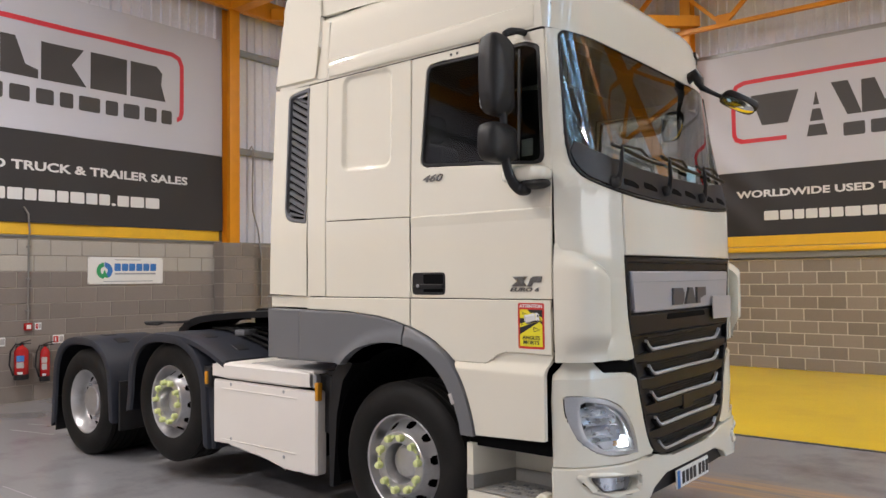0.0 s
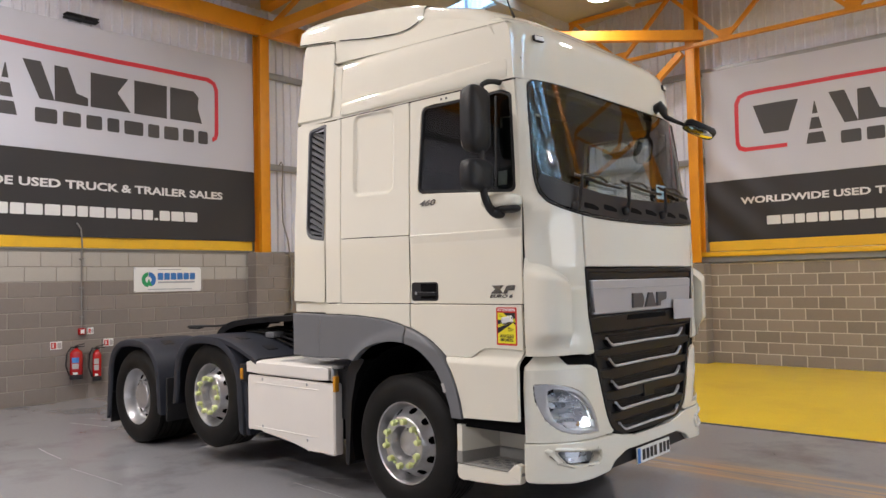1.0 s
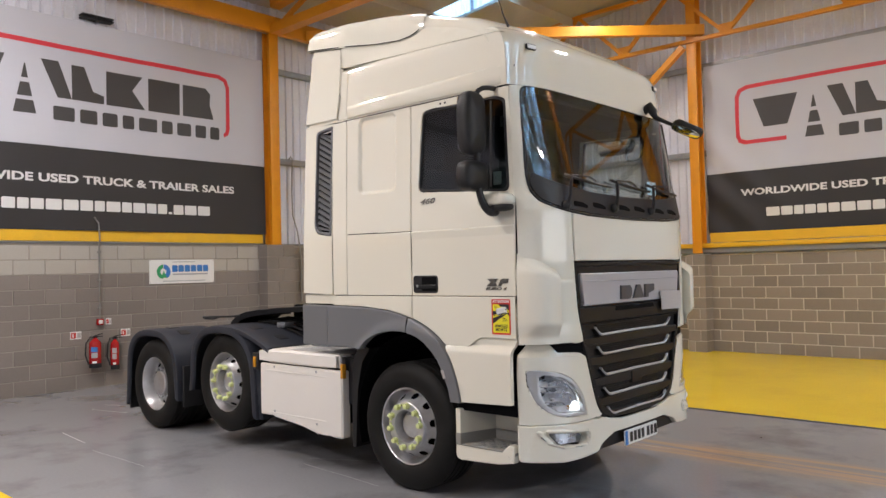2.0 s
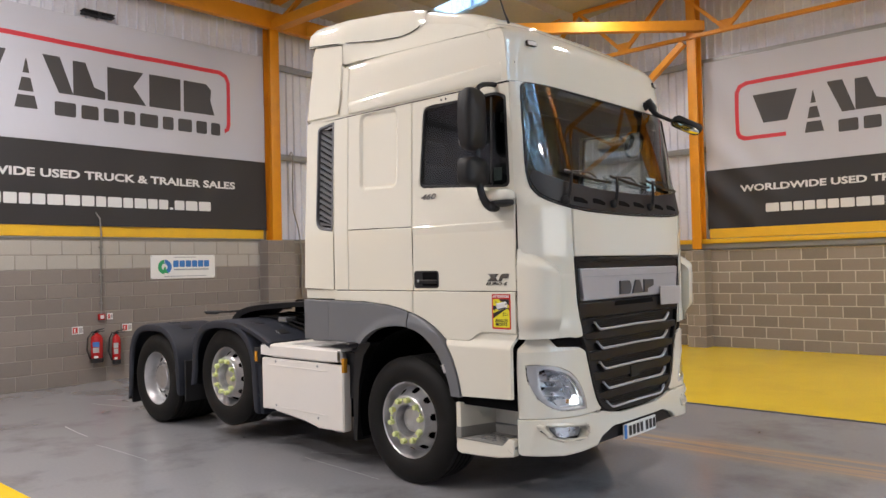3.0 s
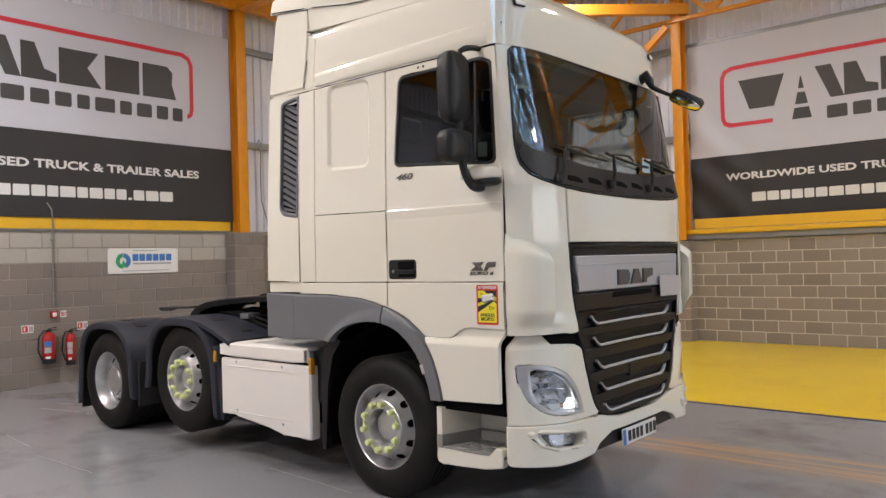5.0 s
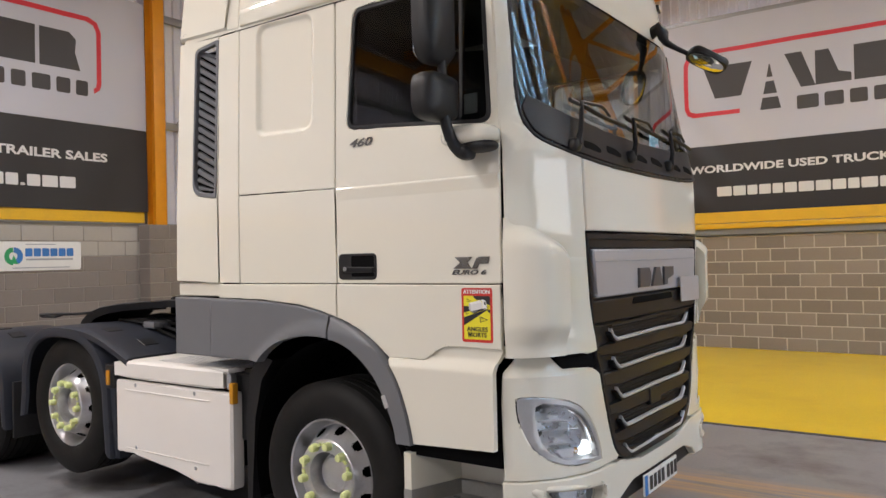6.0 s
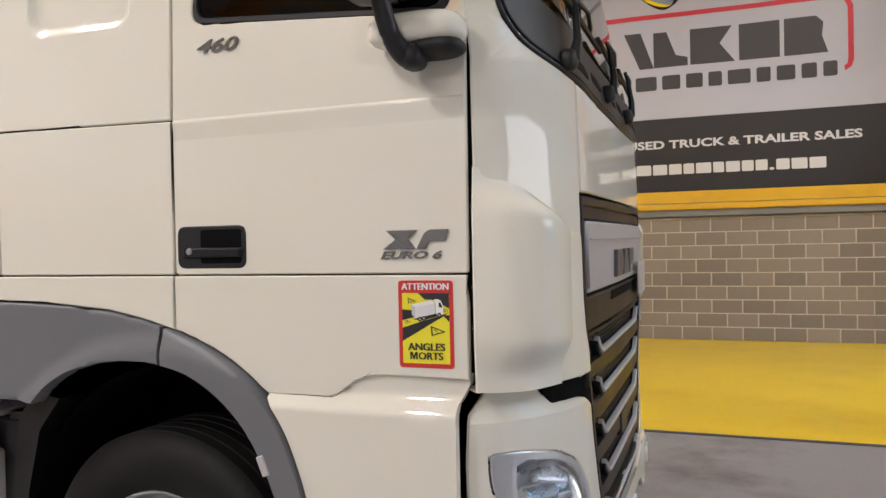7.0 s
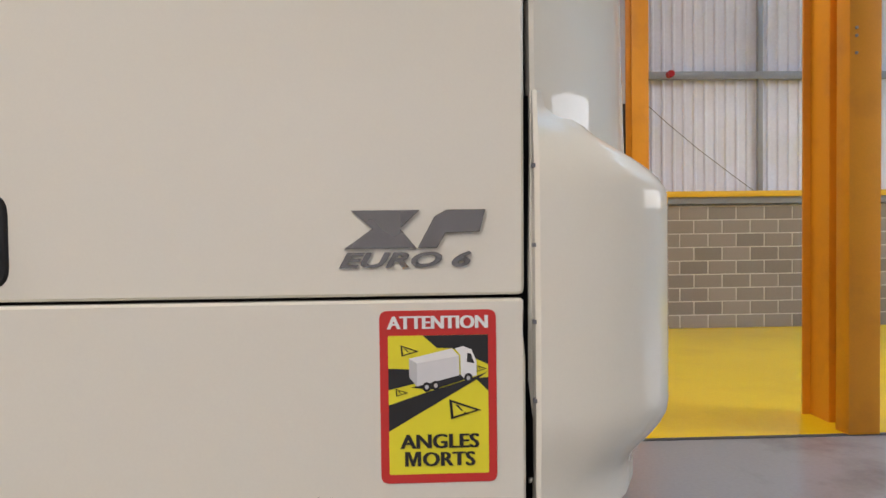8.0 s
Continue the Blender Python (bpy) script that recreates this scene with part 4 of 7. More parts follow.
for z, x_front, e in LEVELS:
    row = [(x, e) for x in np.linspace(-1.22, x_front - 0.16, 14)]
    us = [(HW - e) * s for s in np.linspace(-1, 1, 41)]
    row += [(x_front - round_off(u * 1.18 / (HW - e), 3.1), CY + u) for u in us]
    row += [(x, 2 * CY - e) for x in np.linspace(x_front - 0.16, -1.22, 14)]
    rows.append([roof.verts.new((x, y, z)) for x, y in row])
for one, two in zip(rows, rows[1:]):
    for k in range(len(one) - 1):
        roof.faces.new((one[k], one[k + 1], two[k + 1], two[k]))
roof.faces.new(rows[-1])
part("roof", roof, PAINT, TRUCK, "tall cream roof with rounded corners", smooth=50)
# corner seams and the pressed line of the roof side
both("roof_side_plate", rounded([(-0.83, 3.065), (-0.705, 3.06), (-0.69, 3.46), (-0.79, 3.50)], 0.01), PAINT, out=0.004, bevel=0.004)
def field(place):
    """The foot of the roof side stands a little proud and fades out towards the front."""
    return lambda x, z, d: place(x, z, d - 0.003 - 0.011 * max(0.0, min(1.0, (0.97 - x) / 0.35)))


for place in (near, far):
    panel("roof_side_field", rounded([(-0.685, 3.062), (0.985, 3.058), (0.98, 3.200), (-0.685, 3.165)], [0.01, 0.01, 0.03, 0.01]), field(place), PAINT, TRUCK, "", 0.02, 0.006, 0.1, smooth=60)
# side collar and the rear roof deflector
COLLAR = [(-1.27, 3.068), (-0.80, 3.062), (-0.775, 3.30), (-0.760, 3.51), (-0.760, 3.70), (-1.16, 3.755), (-1.20, 3.60)]
both("roof_collar", rounded(COLLAR, 0.015, 3), PAINT, out=0.016, bevel=0.02, thick=0.12)


def shoulder(side):
    def place(x, z, d):
        tuck = 0.46 * max(0.0, z - 3.45) * max(0.0, min(1.0, (x + 0.74) / 0.4))
        y = 0.044 + tuck + d
        return Vector((x, y if side > 0 else 2 * CY - y, z))
    return place


for side in (1, -1):
    panel("roof_shoulder", rounded([(-0.775, 3.515), (-0.45, 3.508), (0.0, 3.490), (0.5, 3.468), (0.98, 3.447), (0.75, 3.52), (0.50, 3.60), (0.14, 3.702), (0.07, 3.672), (-0.01, 3.645), (-0.13, 3.636), (-0.43, 3.667), (-0.775, 3.703)], [0.006, 0, 0, 0, 0.0, 0, 0, 0.01, 0, 0, 0, 0, 0.006], 2), shoulder(side), PAINT, TRUCK, "cream roof shoulder fairing", 0.10, 0.006, 0.08)
crown = bmesh.new()
stations = []
for i in range(17):
    x = 0.095 + 0.985 * i / 16
    low = table(x, [0.095, 0.50, 0.75, 0.98, 1.08], [3.70, 3.60, 3.52, 3.447, 3.38])
    high = table(x, [0.095, 0.13, 0.27, 0.45, 0.65, 0.85, 0.95, 1.03, 1.08], [3.822, 3.822, 3.775, 3.727, 3.67, 3.585, 3.54, 3.47, 3.40])
    edge = 0.042 + 0.46 * max(0.0, low - 3.45)
    h = high - low
    k = min(1.0, (x - 0.095) / 0.35)        # the section of the deflector turns into that of the roof
    mix = lambda a, b: a + (b - a) * k
    half = [(edge + 0.03, low - 0.02), (edge + 0.002, low), (edge + mix(0.008, 0.012), low + h * mix(0.35, 0.3)), (edge + mix(0.022, 0.035), low + h * mix(0.68, 0.62)), (edge + mix(0.052, 0.08), low + h * mix(0.88, 0.85)), (edge + mix(0.112, 0.17), low + h * mix(0.97, 0.96)), (edge + mix(0.252, 0.33), high), (0.75, high + 0.01), (CY, high + 0.015)]
    bend = lambda y: round_off((CY - y) / 1.025, 3.1) * 2.0 * (x / 1.03) ** 3
    ring = [(x - bend(y), y, z) for y, z in half]
    ring += [(a, 2 * CY - y, z) for a, y, z in ring[-2::-1]]
    stations.append([crown.verts.new(p) for p in ring])
for one, two in zip(stations, stations[1:]):
    for k in range(len(one) - 1):
        crown.faces.new((one[k], one[k + 1], two[k + 1], two[k]))
part("roof_crown", crown, PAINT, TRUCK, "cream crown of the roof", smooth=60)
deflector = bmesh.new()
stations = []
for i in range(25):
    x = 0.12 - 1.35 * i / 24
    low = table(x, [-1.22, -0.7, -0.43, -0.13, -0.01, 0.06, 0.12], [3.748, 3.686, 3.658, 3.626, 3.634, 3.656, 3.690])
    high = table(x, [-1.25, -1.20, -1.10, -0.35, 0.0, 0.12], [3.905, 3.938, 3.948, 3.928, 3.862, 3.828])
    edge = 0.038 + 0.46 * (low - 3.45) * max(0.0, min(1.0, (x + 0.74) / 0.4))
    h = high - low
    half = [(edge, low), (edge + 0.006, low + h * 0.35), (edge + 0.02, low + h * 0.68), (edge + 0.05, low + h * 0.88), (edge + 0.11, low + h * 0.97), (edge + 0.25, high), (0.75, high + 0.01), (CY, high + 0.015)]
    ring = half + [(2 * CY - y, z) for y, z in half[-2::-1]]
    stations.append([deflector.verts.new((x, y, z)) for y, z in ring])
for one, two in zip(stations, stations[1:]):
    for k in range(len(one) - 1):
        deflector.faces.new((one[k], one[k + 1], two[k + 1], two[k]))
deflector.faces.new(stations[-1])
part("roof_deflector", deflector, PAINT, TRUCK, "cream roof air deflector", smooth=50)
for y in (0.05, 2 * CY - 0.05):
    q = lambda v, y=y: v if y < 1 else 2 * CY - v
    seal = tube(bmesh.new(), [(-1.21, q(0.030), 3.757), (-0.95, q(0.032), 3.724), (-0.7, q(0.048), 3.694), (-0.43, q(0.113), 3.666), (-0.13, q(0.122), 3.636), (-0.01, q(0.122), 3.644), (0.06, q(0.132), 3.668), (0.118, q(0.165), 3.73), (0.124, q(0.22), 3.795), (0.126, q(0.34), 3.826), (0.126, q(0.60), 3.836), (0.126, CY, 3.842)], 0.004, 6)
    part("deflector_seal", seal, DARK, TRUCK)
part("aerial", tube(bmesh.new(), [(0.93, 0.20, 3.52), (0.90, 0.19, 3.60), (0.80, 0.16, 3.95)], [0.010, 0.006, 0.003], 6), BLACK, TRUCK, "thin black roof aerial")
for s in (-1, 1):
    m = lambda a, b, d, s=s: face(s * 0.935 + a, 3.345 + b, d)
    lamp_body = panel("roof_lamp", rect(-0.046, -0.021, 0.046, 0.021, 0.012), proud(m, 0.012), BLACK, TRUCK, "small roof marker lamp", 0.02, 0.004, 0)
    panel("lens", rect(-0.038, -0.015, 0.038, 0.015, 0.008), proud(m, 0.018), STICKER_WHITE, lamp_body, "white lens", 0.008, 0.003, 0)

# -- front: windscreen, corners, bonnet flap
SCREEN_L = flowing([(-1.03, 3.036), (-1.060, 3.018), (-1.074, 2.975), (-1.092, 2.75), (-1.108, 2.52), (-1.112, 2.37), (-1.096, 2.28), (-1.043, 2.212), (-0.94, 2.168), (-0.80, 2.140), (-0.5, 2.120), (0.0, 2.112)], 5)
SCREEN = SCREEN_L + flip(SCREEN_L[::-1])[1:] + [(0.97, 3.042), (0.9, 3.042), (0.45, 3.037), (0.0, 3.036), (-0.45, 3.037), (-0.9, 3.042), (-0.97, 3.042)]
BESIDE = [(a - 0.010 * max(0.0, min(1.0, (b - 2.15) / 0.15)), b - 0.011 * max(0.0, min(1.0, (2.45 - b) / 0.2))) for a, b in SCREEN_L if a < -0.83 and b < 3.034]
def glass_bm(place, thick, columns=72, rows=26):
    """A bent pane: an even grid between the screen's upper and lower edge, outer and inner face, closed at the rim."""
    apex = min(range(len(SCREEN_L)), key=lambda i: SCREEN_L[i][0])
    reach = -SCREEN_L[apex][0] - 1e-4
    upper = sorted([(-a, b) for a, b in SCREEN_L[:apex + 1]])
    lower = sorted([(-a, b) for a, b in SCREEN_L[apex:]])
    top = lambda w: table(w, [0.0, 0.45, 0.9, 0.97] + [a for a, b in upper], [3.036, 3.037, 3.042, 3.042] + [b for a, b in upper])
    foot = lambda w: table(w, [a for a, b in lower], [b for a, b in lower])
    bm = bmesh.new()
    faces = []
    for depth in (0.0, thick):
        grid = []
        for i in range(columns + 1):
            w = reach * math.sin(math.pi / 2 * (2 * i / columns - 1))
            z0, z1 = foot(abs(w)), top(abs(w))
            grid.append([bm.verts.new(place(w, z0 + (z1 - z0) * k / rows, depth)) for k in range(rows + 1)])
        for i in range(columns):
            for k in range(rows):
                bm.faces.new((grid[i][k], grid[i + 1][k], grid[i + 1][k + 1], grid[i][k + 1]))
        faces.append(grid[0] + [c[-1] for c in grid[1:]] + grid[-1][-2::-1] + [c[0] for c in grid[-2:0:-1]])
    one, two = faces
    for k in range(len(one)):
        bm.faces.new((one[k], one[(k + 1) % len(one)], two[(k + 1) % len(one)], two[k]))
    return bm


rim = [face(a * 1.0035, b - 0.004 * max(0.0, min(1.0, (2.45 - b) / 0.2)), 0.002) for a, b in SCREEN_L if b < 3.03]
part("screen_seal", tube(bmesh.new(), rim + [Vector((p.x, 2 * CY - p.y, p.z)) for p in rim[-2::-1]], 0.008, 8), BLACK, TRUCK, "black rubber windscreen seal", smooth=60)
part("windscreen", glass_bm(proud(face, -0.004), 0.006), GLASS, TRUCK, "curved windscreen", smooth=60)
IN_L = [(-1.025, 2.995), (-1.066, 2.60), (-1.07, 2.42), (-0.99, 2.37), (-0.85, 2.325), (-0.5, 2.29), (0.0, 2.28)]
INNER = rounded(IN_L + flip(IN_L[::-1])[1:] + [(0.45, 2.99), (-0.45, 2.99)], 0.04, 3)
panel("screen_border", SCREEN, proud(face, -0.012), FRIT, TRUCK, "black border round the windscreen", 0.004, 0.001, 0.08, [INNER])
cowl_top = [(0.0, 2.285), (0.5, 2.295), (0.85, 2.33), (1.0, 2.375), (1.075, 2.41)]
cowl_low = [(a * 0.993, b + 0.007) for a, b in SCREEN_L if b < 2.36]
panel("windscreen_cowl", cowl_low + flip(cowl_low[::-1])[1:] + cowl_top[:0:-1] + flip(cowl_top), proud(face, 0.004), BLACK, TRUCK, "black plastic cowl under the windscreen", 0.02, 0.004, 0.06)
pair("corner_post", [(-1.175, 1.26), (-1.19, 1.6), (-1.197, 1.8), (-1.2, 1.9), (-1.206, 2.1), (-1.208, 2.3), (-1.193, 2.6), (-1.163, 3.045), (-1.04, 3.046)] + BESIDE + [(-0.825, 2.131), (-0.825, 1.775), (-0.80, 1.46), (-0.752, 1.205), (-0.81, 1.20), (-1.02, 1.24)], PAINT, "cream front corner panel", res=0.06, bevel=0.005, thick=0.04)
hood = [(-0.815, 1.785), (0.815, 1.785), (0.815, 2.128), (0.5, 2.107), (0.0, 2.10), (-0.5, 2.107), (-0.815, 2.128)]
panel("front_flap", rounded(hood, 0.012, 3), face, PAINT, TRUCK, "plain cream front flap under the windscreen", 0.03, 0.006, 0.1)


# corner air deflectors: boxier than the cab behind them, pinched over a foot that runs on to the grille
def flare_ring(z, t):
    """Plan curve of the deflector at a height; t: 0 at the foot, 1 at the head."""
    q = max(0.0, (t - 0.78) / 0.22)
    f = 1.0 - q * q * (3 - 2 * q)
    low = max(0.0, min(1.0, (0.25 - t) / 0.19))
    low = low * low * (3 - 2 * low)
    k = f * (1.0 - 0.5 * low)
    base = [tuple(face(-w, z, 0.008 + 0.014 * max(0.0, (t - 0.8) / 0.2))[:2]) for w in (1.207, 1.205, 1.203, 1.185, 1.165, 1.14, 1.11, 1.07, 1.03, 0.97)]
    base[:3] = [(1.1, 0.034), (1.1, 0.004), (1.106, 0.001)]
    base[3] = (max(base[3][0], 1.125), base[3][1])
    full = [(1.1, 0.034), (1.1, -0.008), (1.107, -0.014), (1.18, -0.014), (1.24, -0.004), (1.285, 0.018), (1.313, 0.05), (1.330, 0.09), (1.338, 0.14), (1.340, 0.18)]
    side = [(b[0] + (a[0] - b[0]) * k, b[1] + (a[1] - b[1]) * k) for a, b in zip(full, base)]
    end = table(z, [1.205, 1.46, 1.775, 1.9], [0.757, 0.806, 0.833, 0.833])
    strip = []
    for part_way in (0.0, 0.12, 0.3, 0.5, 0.75, 1.0):
        w = 1.015 + (end - 1.015) * part_way
        out = 0.004 + 0.016 * low * (1 - 0.6 * part_way) - 0.035 * q
        strip.append(tuple(face(-w, z, -out)[:2]))
    return side + strip + [tuple(face(-end, z, 0.02)[:2])]


for s in (1, -1):
    bm = bmesh.new()
    rings = []
    for i in range(40):
        t = i / 39
        z = 1.213 + 0.632 * t
        rings.append([bm.verts.new((x, CY + s * (y - CY), z - 0.10 * t * t * (max(0, min(k, 9) - 2) / 7) ** 3)) for k, (x, y) in enumerate(flare_ring(z, t))])
    floor_pts = [bm.verts.new(v.co + Vector((-0.06, s * 0.05, 0.01))) for v in rings[0]]
    last = len(floor_pts) - 1
    for i in range(39):
        for k in range(last):
            bm.faces.new((rings[i][k], rings[i][k + 1], rings[i + 1][k + 1], rings[i + 1][k]))
    for k in range(last):
        bm.faces.new((rings[0][k], floor_pts[k], floor_pts[k + 1], rings[0][k + 1]))
    part("air_deflector", bm, PAINT, TRUCK, "cream corner air deflector", smooth=38)
    for z in (1.39, 1.505, 1.617, 1.732):
        clip = box(bmesh.new(), 1.0965, CY - s * (CY + 0.010), z, 1.1015, CY - s * (CY + 0.000), z + 0.006)
        part("deflector_clip", clip, GREY, TRUCK)
    # Near-black strip added so the gap beside the deflector reads as shade.
    boxed("door_seal", 1.07, CY - s * CY + s * 0.024 if s > 0 else 2 * CY - 0.05, 1.27, 1.115, 0.05 if s > 0 else 2 * CY - 0.024, 1.84, DARK, TRUCK)
pair("hinge_recess", rounded([(-1.0, 1.20), (-0.70, 1.20), (-0.69, 1.155), (-0.74, 1.125), (-0.95, 1.135)], 0.02), DARK, out=-0.02, bevel=0.004)

# -- grille
G_SIDE = flowing([(-0.745, 1.185), (-0.70, 1.09), (-0.652, 0.93), (-0.612, 0.80), (-0.565, 0.705), (-0.49, 0.645), (-0.37, 0.618), (-0.2, 0.608), (0.0, 0.605)], 5)
G_HALF = [(-0.818, 1.775), (-0.79, 1.465)] + G_SIDE
GRILLE_OUT = G_HALF + flip(G_HALF[::-1])[1:]
grille = panel("grille", GRILLE_OUT, proud(face, -0.035), BLACK, TRUCK, "black slatted radiator grille with chrome strips", 0.03, 0.004, 0.1)
G_IN = [(a * 0.965, 0.66 + (b - 0.608) * 0.94 if b < 1.5 else b - 0.03) for a, b in GRILLE_OUT]
panel("grille_frame", GRILLE_OUT, face, SATIN, grille, "satin black grille surround", 0.04, 0.006, 0.1, [G_IN])
panel("grille_slot", rounded([(-0.45, 1.715), (0.45, 1.715), (0.42, 1.76), (-0.42, 1.76)], 0.012), proud(face, -0.012), DARK, grille, "", 0.01, 0.002, 0.1)
panel("upper_band", rounded([(-0.78, 1.70), (0.78, 1.70), (0.785, 1.745), (-0.785, 1.745)], 0.01), proud(face, -0.008), SATIN, grille, "", 0.02, 0.004, 0.1)
panel("badge_panel", rounded([(-0.735, 1.46), (0.735, 1.46), (0.765, 1.695), (-0.765, 1.695)], 0.02), proud(face, 0.004), SILVER, grille, "silver badge panel on the grille", 0.03, 0.008, 0.1)
panel("badge_line", [(-0.75, 1.632), (0.75, 1.632), (0.75, 1.638), (-0.75, 1.638)], proud(face, 0.0125), PRINT_GREY, grille, "", 0.004, 0.001, 0.1)
panel("mid_band", rounded([(-0.76, 1.335), (0.76, 1.335), (0.775, 1.448), (-0.775, 1.448)], 0.01), proud(face, 0.0), SATIN, grille, "", 0.03, 0.006, 0.1)
panel("mid_slot", rounded([(-0.32, 1.405), (0.30, 1.405), (0.28, 1.44), (-0.30, 1.44)], 0.01), proud(face, 0.003), DARK, grille, "", 0.006, 0.002, 0.1)
for k, (shape) in enumerate(([(0.0, 0.0), (0.14, 0.0), (0.165, 0.03), (0.165, 0.075), (0.14, 0.105), (0.0, 0.105)], [(0.185, 0.0), (0.355, 0.0), (0.30, 0.105), (0.24, 0.105)], [(0.375, 0.0), (0.43, 0.0), (0.43, 0.03), (0.53, 0.05), (0.53, 0.105), (0.375, 0.105)])):
    panel("badge_block", shape, lambda a, b, d: face(a - 0.247, 1.488 + b, d - 0.018), BADGE_DARK, grille, "dark grey block of the grille badge", 0.02, 0.004, 0)
STRIPS = [(1.245, 0.585), (1.100, 0.555), (0.945, 0.525), (0.795, 0.49), (0.650, 0.455)]
heads = [1.335] + [z - 0.012 for z, _ in STRIPS[:-1]]
for (z, half), head in zip(STRIPS, heads):
    rise = lambda w, half=half: 0.055 * max(0.0, (abs(w) - half + 0.09) / 0.09) ** 1.7 - 0.006 * (abs(w) / half)
    ws = [half * s for s in np.linspace(-1, 1, 41)]
    line = [(w, z + rise(w)) for w in ws]
    band = [(a, b - 0.008) for a, b in line] + [(a, b + 0.008) for a, b in line[::-1]]
    panel("chrome_strip", band, proud(face, 0.006), STRIP, grille, "thin satin silver strip", 0.02, 0.004, 0)
    lip = [(a, b - 0.022) for a, b in line] + [(a, b - 0.009) for a, b in line[::-1]]
    panel("slat_lip", lip, proud(face, 0.0), SATIN, grille, "", 0.03, 0.004, 0)
    edge = lambda zz: table(zz, [0.62, 0.69, 0.78, 0.93, 1.10, 1.185, 1.465], [0.40, 0.53, 0.58, 0.62, 0.675, 0.72, 0.765])
    body = [(-edge(head), head - 0.004), (edge(head), head - 0.004), (edge(z + 0.07), z + 0.075), (half - 0.03, z + 0.062), (-half + 0.03, z + 0.062), (-edge(z + 0.07), z + 0.075)]
    panel("slat", rounded(body, 0.008, 2), proud(face, -0.004), SATIN, grille, "satin black grille slat", 0.03, 0.008, 0.1)
    for j in range(1, 4):
        zz = z + 0.062 * j / 4
        panel("mesh_bar", [(-half + 0.04, zz - 0.003), (half - 0.04, zz - 0.003), (half - 0.04, zz + 0.003), (-half + 0.04, zz + 0.003)], proud(face, -0.022), BLACK, grille, "", 0.006, 0.001, 0.1)
# emblem plate on the fourth slat
panel("sensor_cover", rounded([(-0.10, 0.835), (0.06, 0.835), (0.06, 0.93), (-0.10, 0.93)], 0.012), proud(face, 0.004), SATIN, grille, "flat black sensor cover", 0.03, 0.006, 0)
card = panel("hanging_card", rounded([(0.385, 1.375), (0.755, 1.368), (0.748, 1.522), (0.372, 1.528)], 0.006, 2), proud(face, 0.03), CARD, TRUCK, "plain grey plate hung over the grille", 0.006, 0.002, 0.2)

# -- bumper
HEAD = flowing([(-0.725, 0.688), (-0.737, 0.75), (-0.777, 0.845), (-0.845, 0.935), (-0.935, 0.993), (-1.04, 1.020), (-1.125, 1.028)], 4) + flowing([(-1.139, 1.018), (-1.134, 0.93), (-1.102, 0.82), (-1.045, 0.745), (-0.965, 0.705), (-0.88, 0.694)], 4)
INNER_EDGE = [(a - 0.010, b) for a, b in G_SIDE if 0.66 < b < 1.09]
UP = [(-1.19, 0.649), (-0.562, 0.649)] + INNER_EDGE[::-1] + [(-0.715, 1.10), (-0.775, 1.134), (-0.955, 1.146), (-0.995, 1.20), (-1.15, 1.205), (-1.19, 1.14)]
def shoulder(a, b, d):
    """The bumper's corner leans back above a crease."""
    return face(a, b, d + 0.65 * max(0.0, b - 1.1172))


for mirrored in (False, True):
    panel("bumper_corner", flip(UP) if mirrored else UP, shoulder, PAINT, TRUCK, "cream bumper corner round the headlight", 0.05, 0.005, 0.03, [flip(HEAD) if mirrored else HEAD], 24)
FOG = rounded([(-1.075, 0.605), (-0.76, 0.575), (-0.735, 0.545), (-0.765, 0.495), (-0.95, 0.498), (-1.02, 0.53)], [0.02, 0.02, 0.02, 0.03, 0.03, 0.03], 3)
LIP = [(a, b - 0.011) for a, b in G_SIDE if b < 0.652]
LOWER = rounded([(-1.195, 0.40), (-0.95, 0.385), (-0.62, 0.405), (-0.56, 0.455), (-0.40, 0.505), (0.40, 0.505), (0.56, 0.455), (0.62, 0.405), (0.95, 0.385), (1.195, 0.40), (1.195, 0.646), (-1.195, 0.646)], [0.03, 0, 0.03, 0.06, 0.08, 0.08, 0.06, 0.03, 0, 0.03, 0.0, 0.0], 4)
LOWER = LOWER[:-1] + [(0.535, 0.645)] + flip(LIP) + LIP[::-1][1:] + [(-0.535, 0.645)] + LOWER[-1:]
panel("bumper", LOWER, proud(face, 0.012), PAINT, TRUCK, "cream lower front bumper", 0.06, 0.007, 0.06, [FOG, flip(FOG)])
panel("bumper_recess", [(-0.66, 0.40), (0.66, 0.40), (0.48, 0.515), (-0.48, 0.515)], proud(face, -0.03), BLACK, TRUCK, "black recess behind the number plate", 0.03, 0.004, 0.1)
plate = panel("number_plate", rect(-0.265, 0.378, 0.255, 0.489, 0.008), lambda a, b, d: Vector((1.372 - d - 0.02 * (b - 0.43), CY + a, b)), PLATE, TRUCK, "white number plate", 0.01, 0.002, 0)
plate_at = lambda a, b, d: Vector((1.375 - d - 0.02 * (b - 0.43), CY + a, b))
panel("plate_band", rect(-0.262, 0.381, -0.222, 0.486, 0.003), plate_at, BLUE, plate, "", 0.002, 0.0005, 0)
for k in range(7):
    a = -0.19 + 0.061 * k + (0.025 if k > 3 else 0)
    panel("plate_bar", rect(a, 0.397, a + 0.042, 0.470, 0.004), plate_at, INK, plate, "", 0.002, 0.0005, 0)

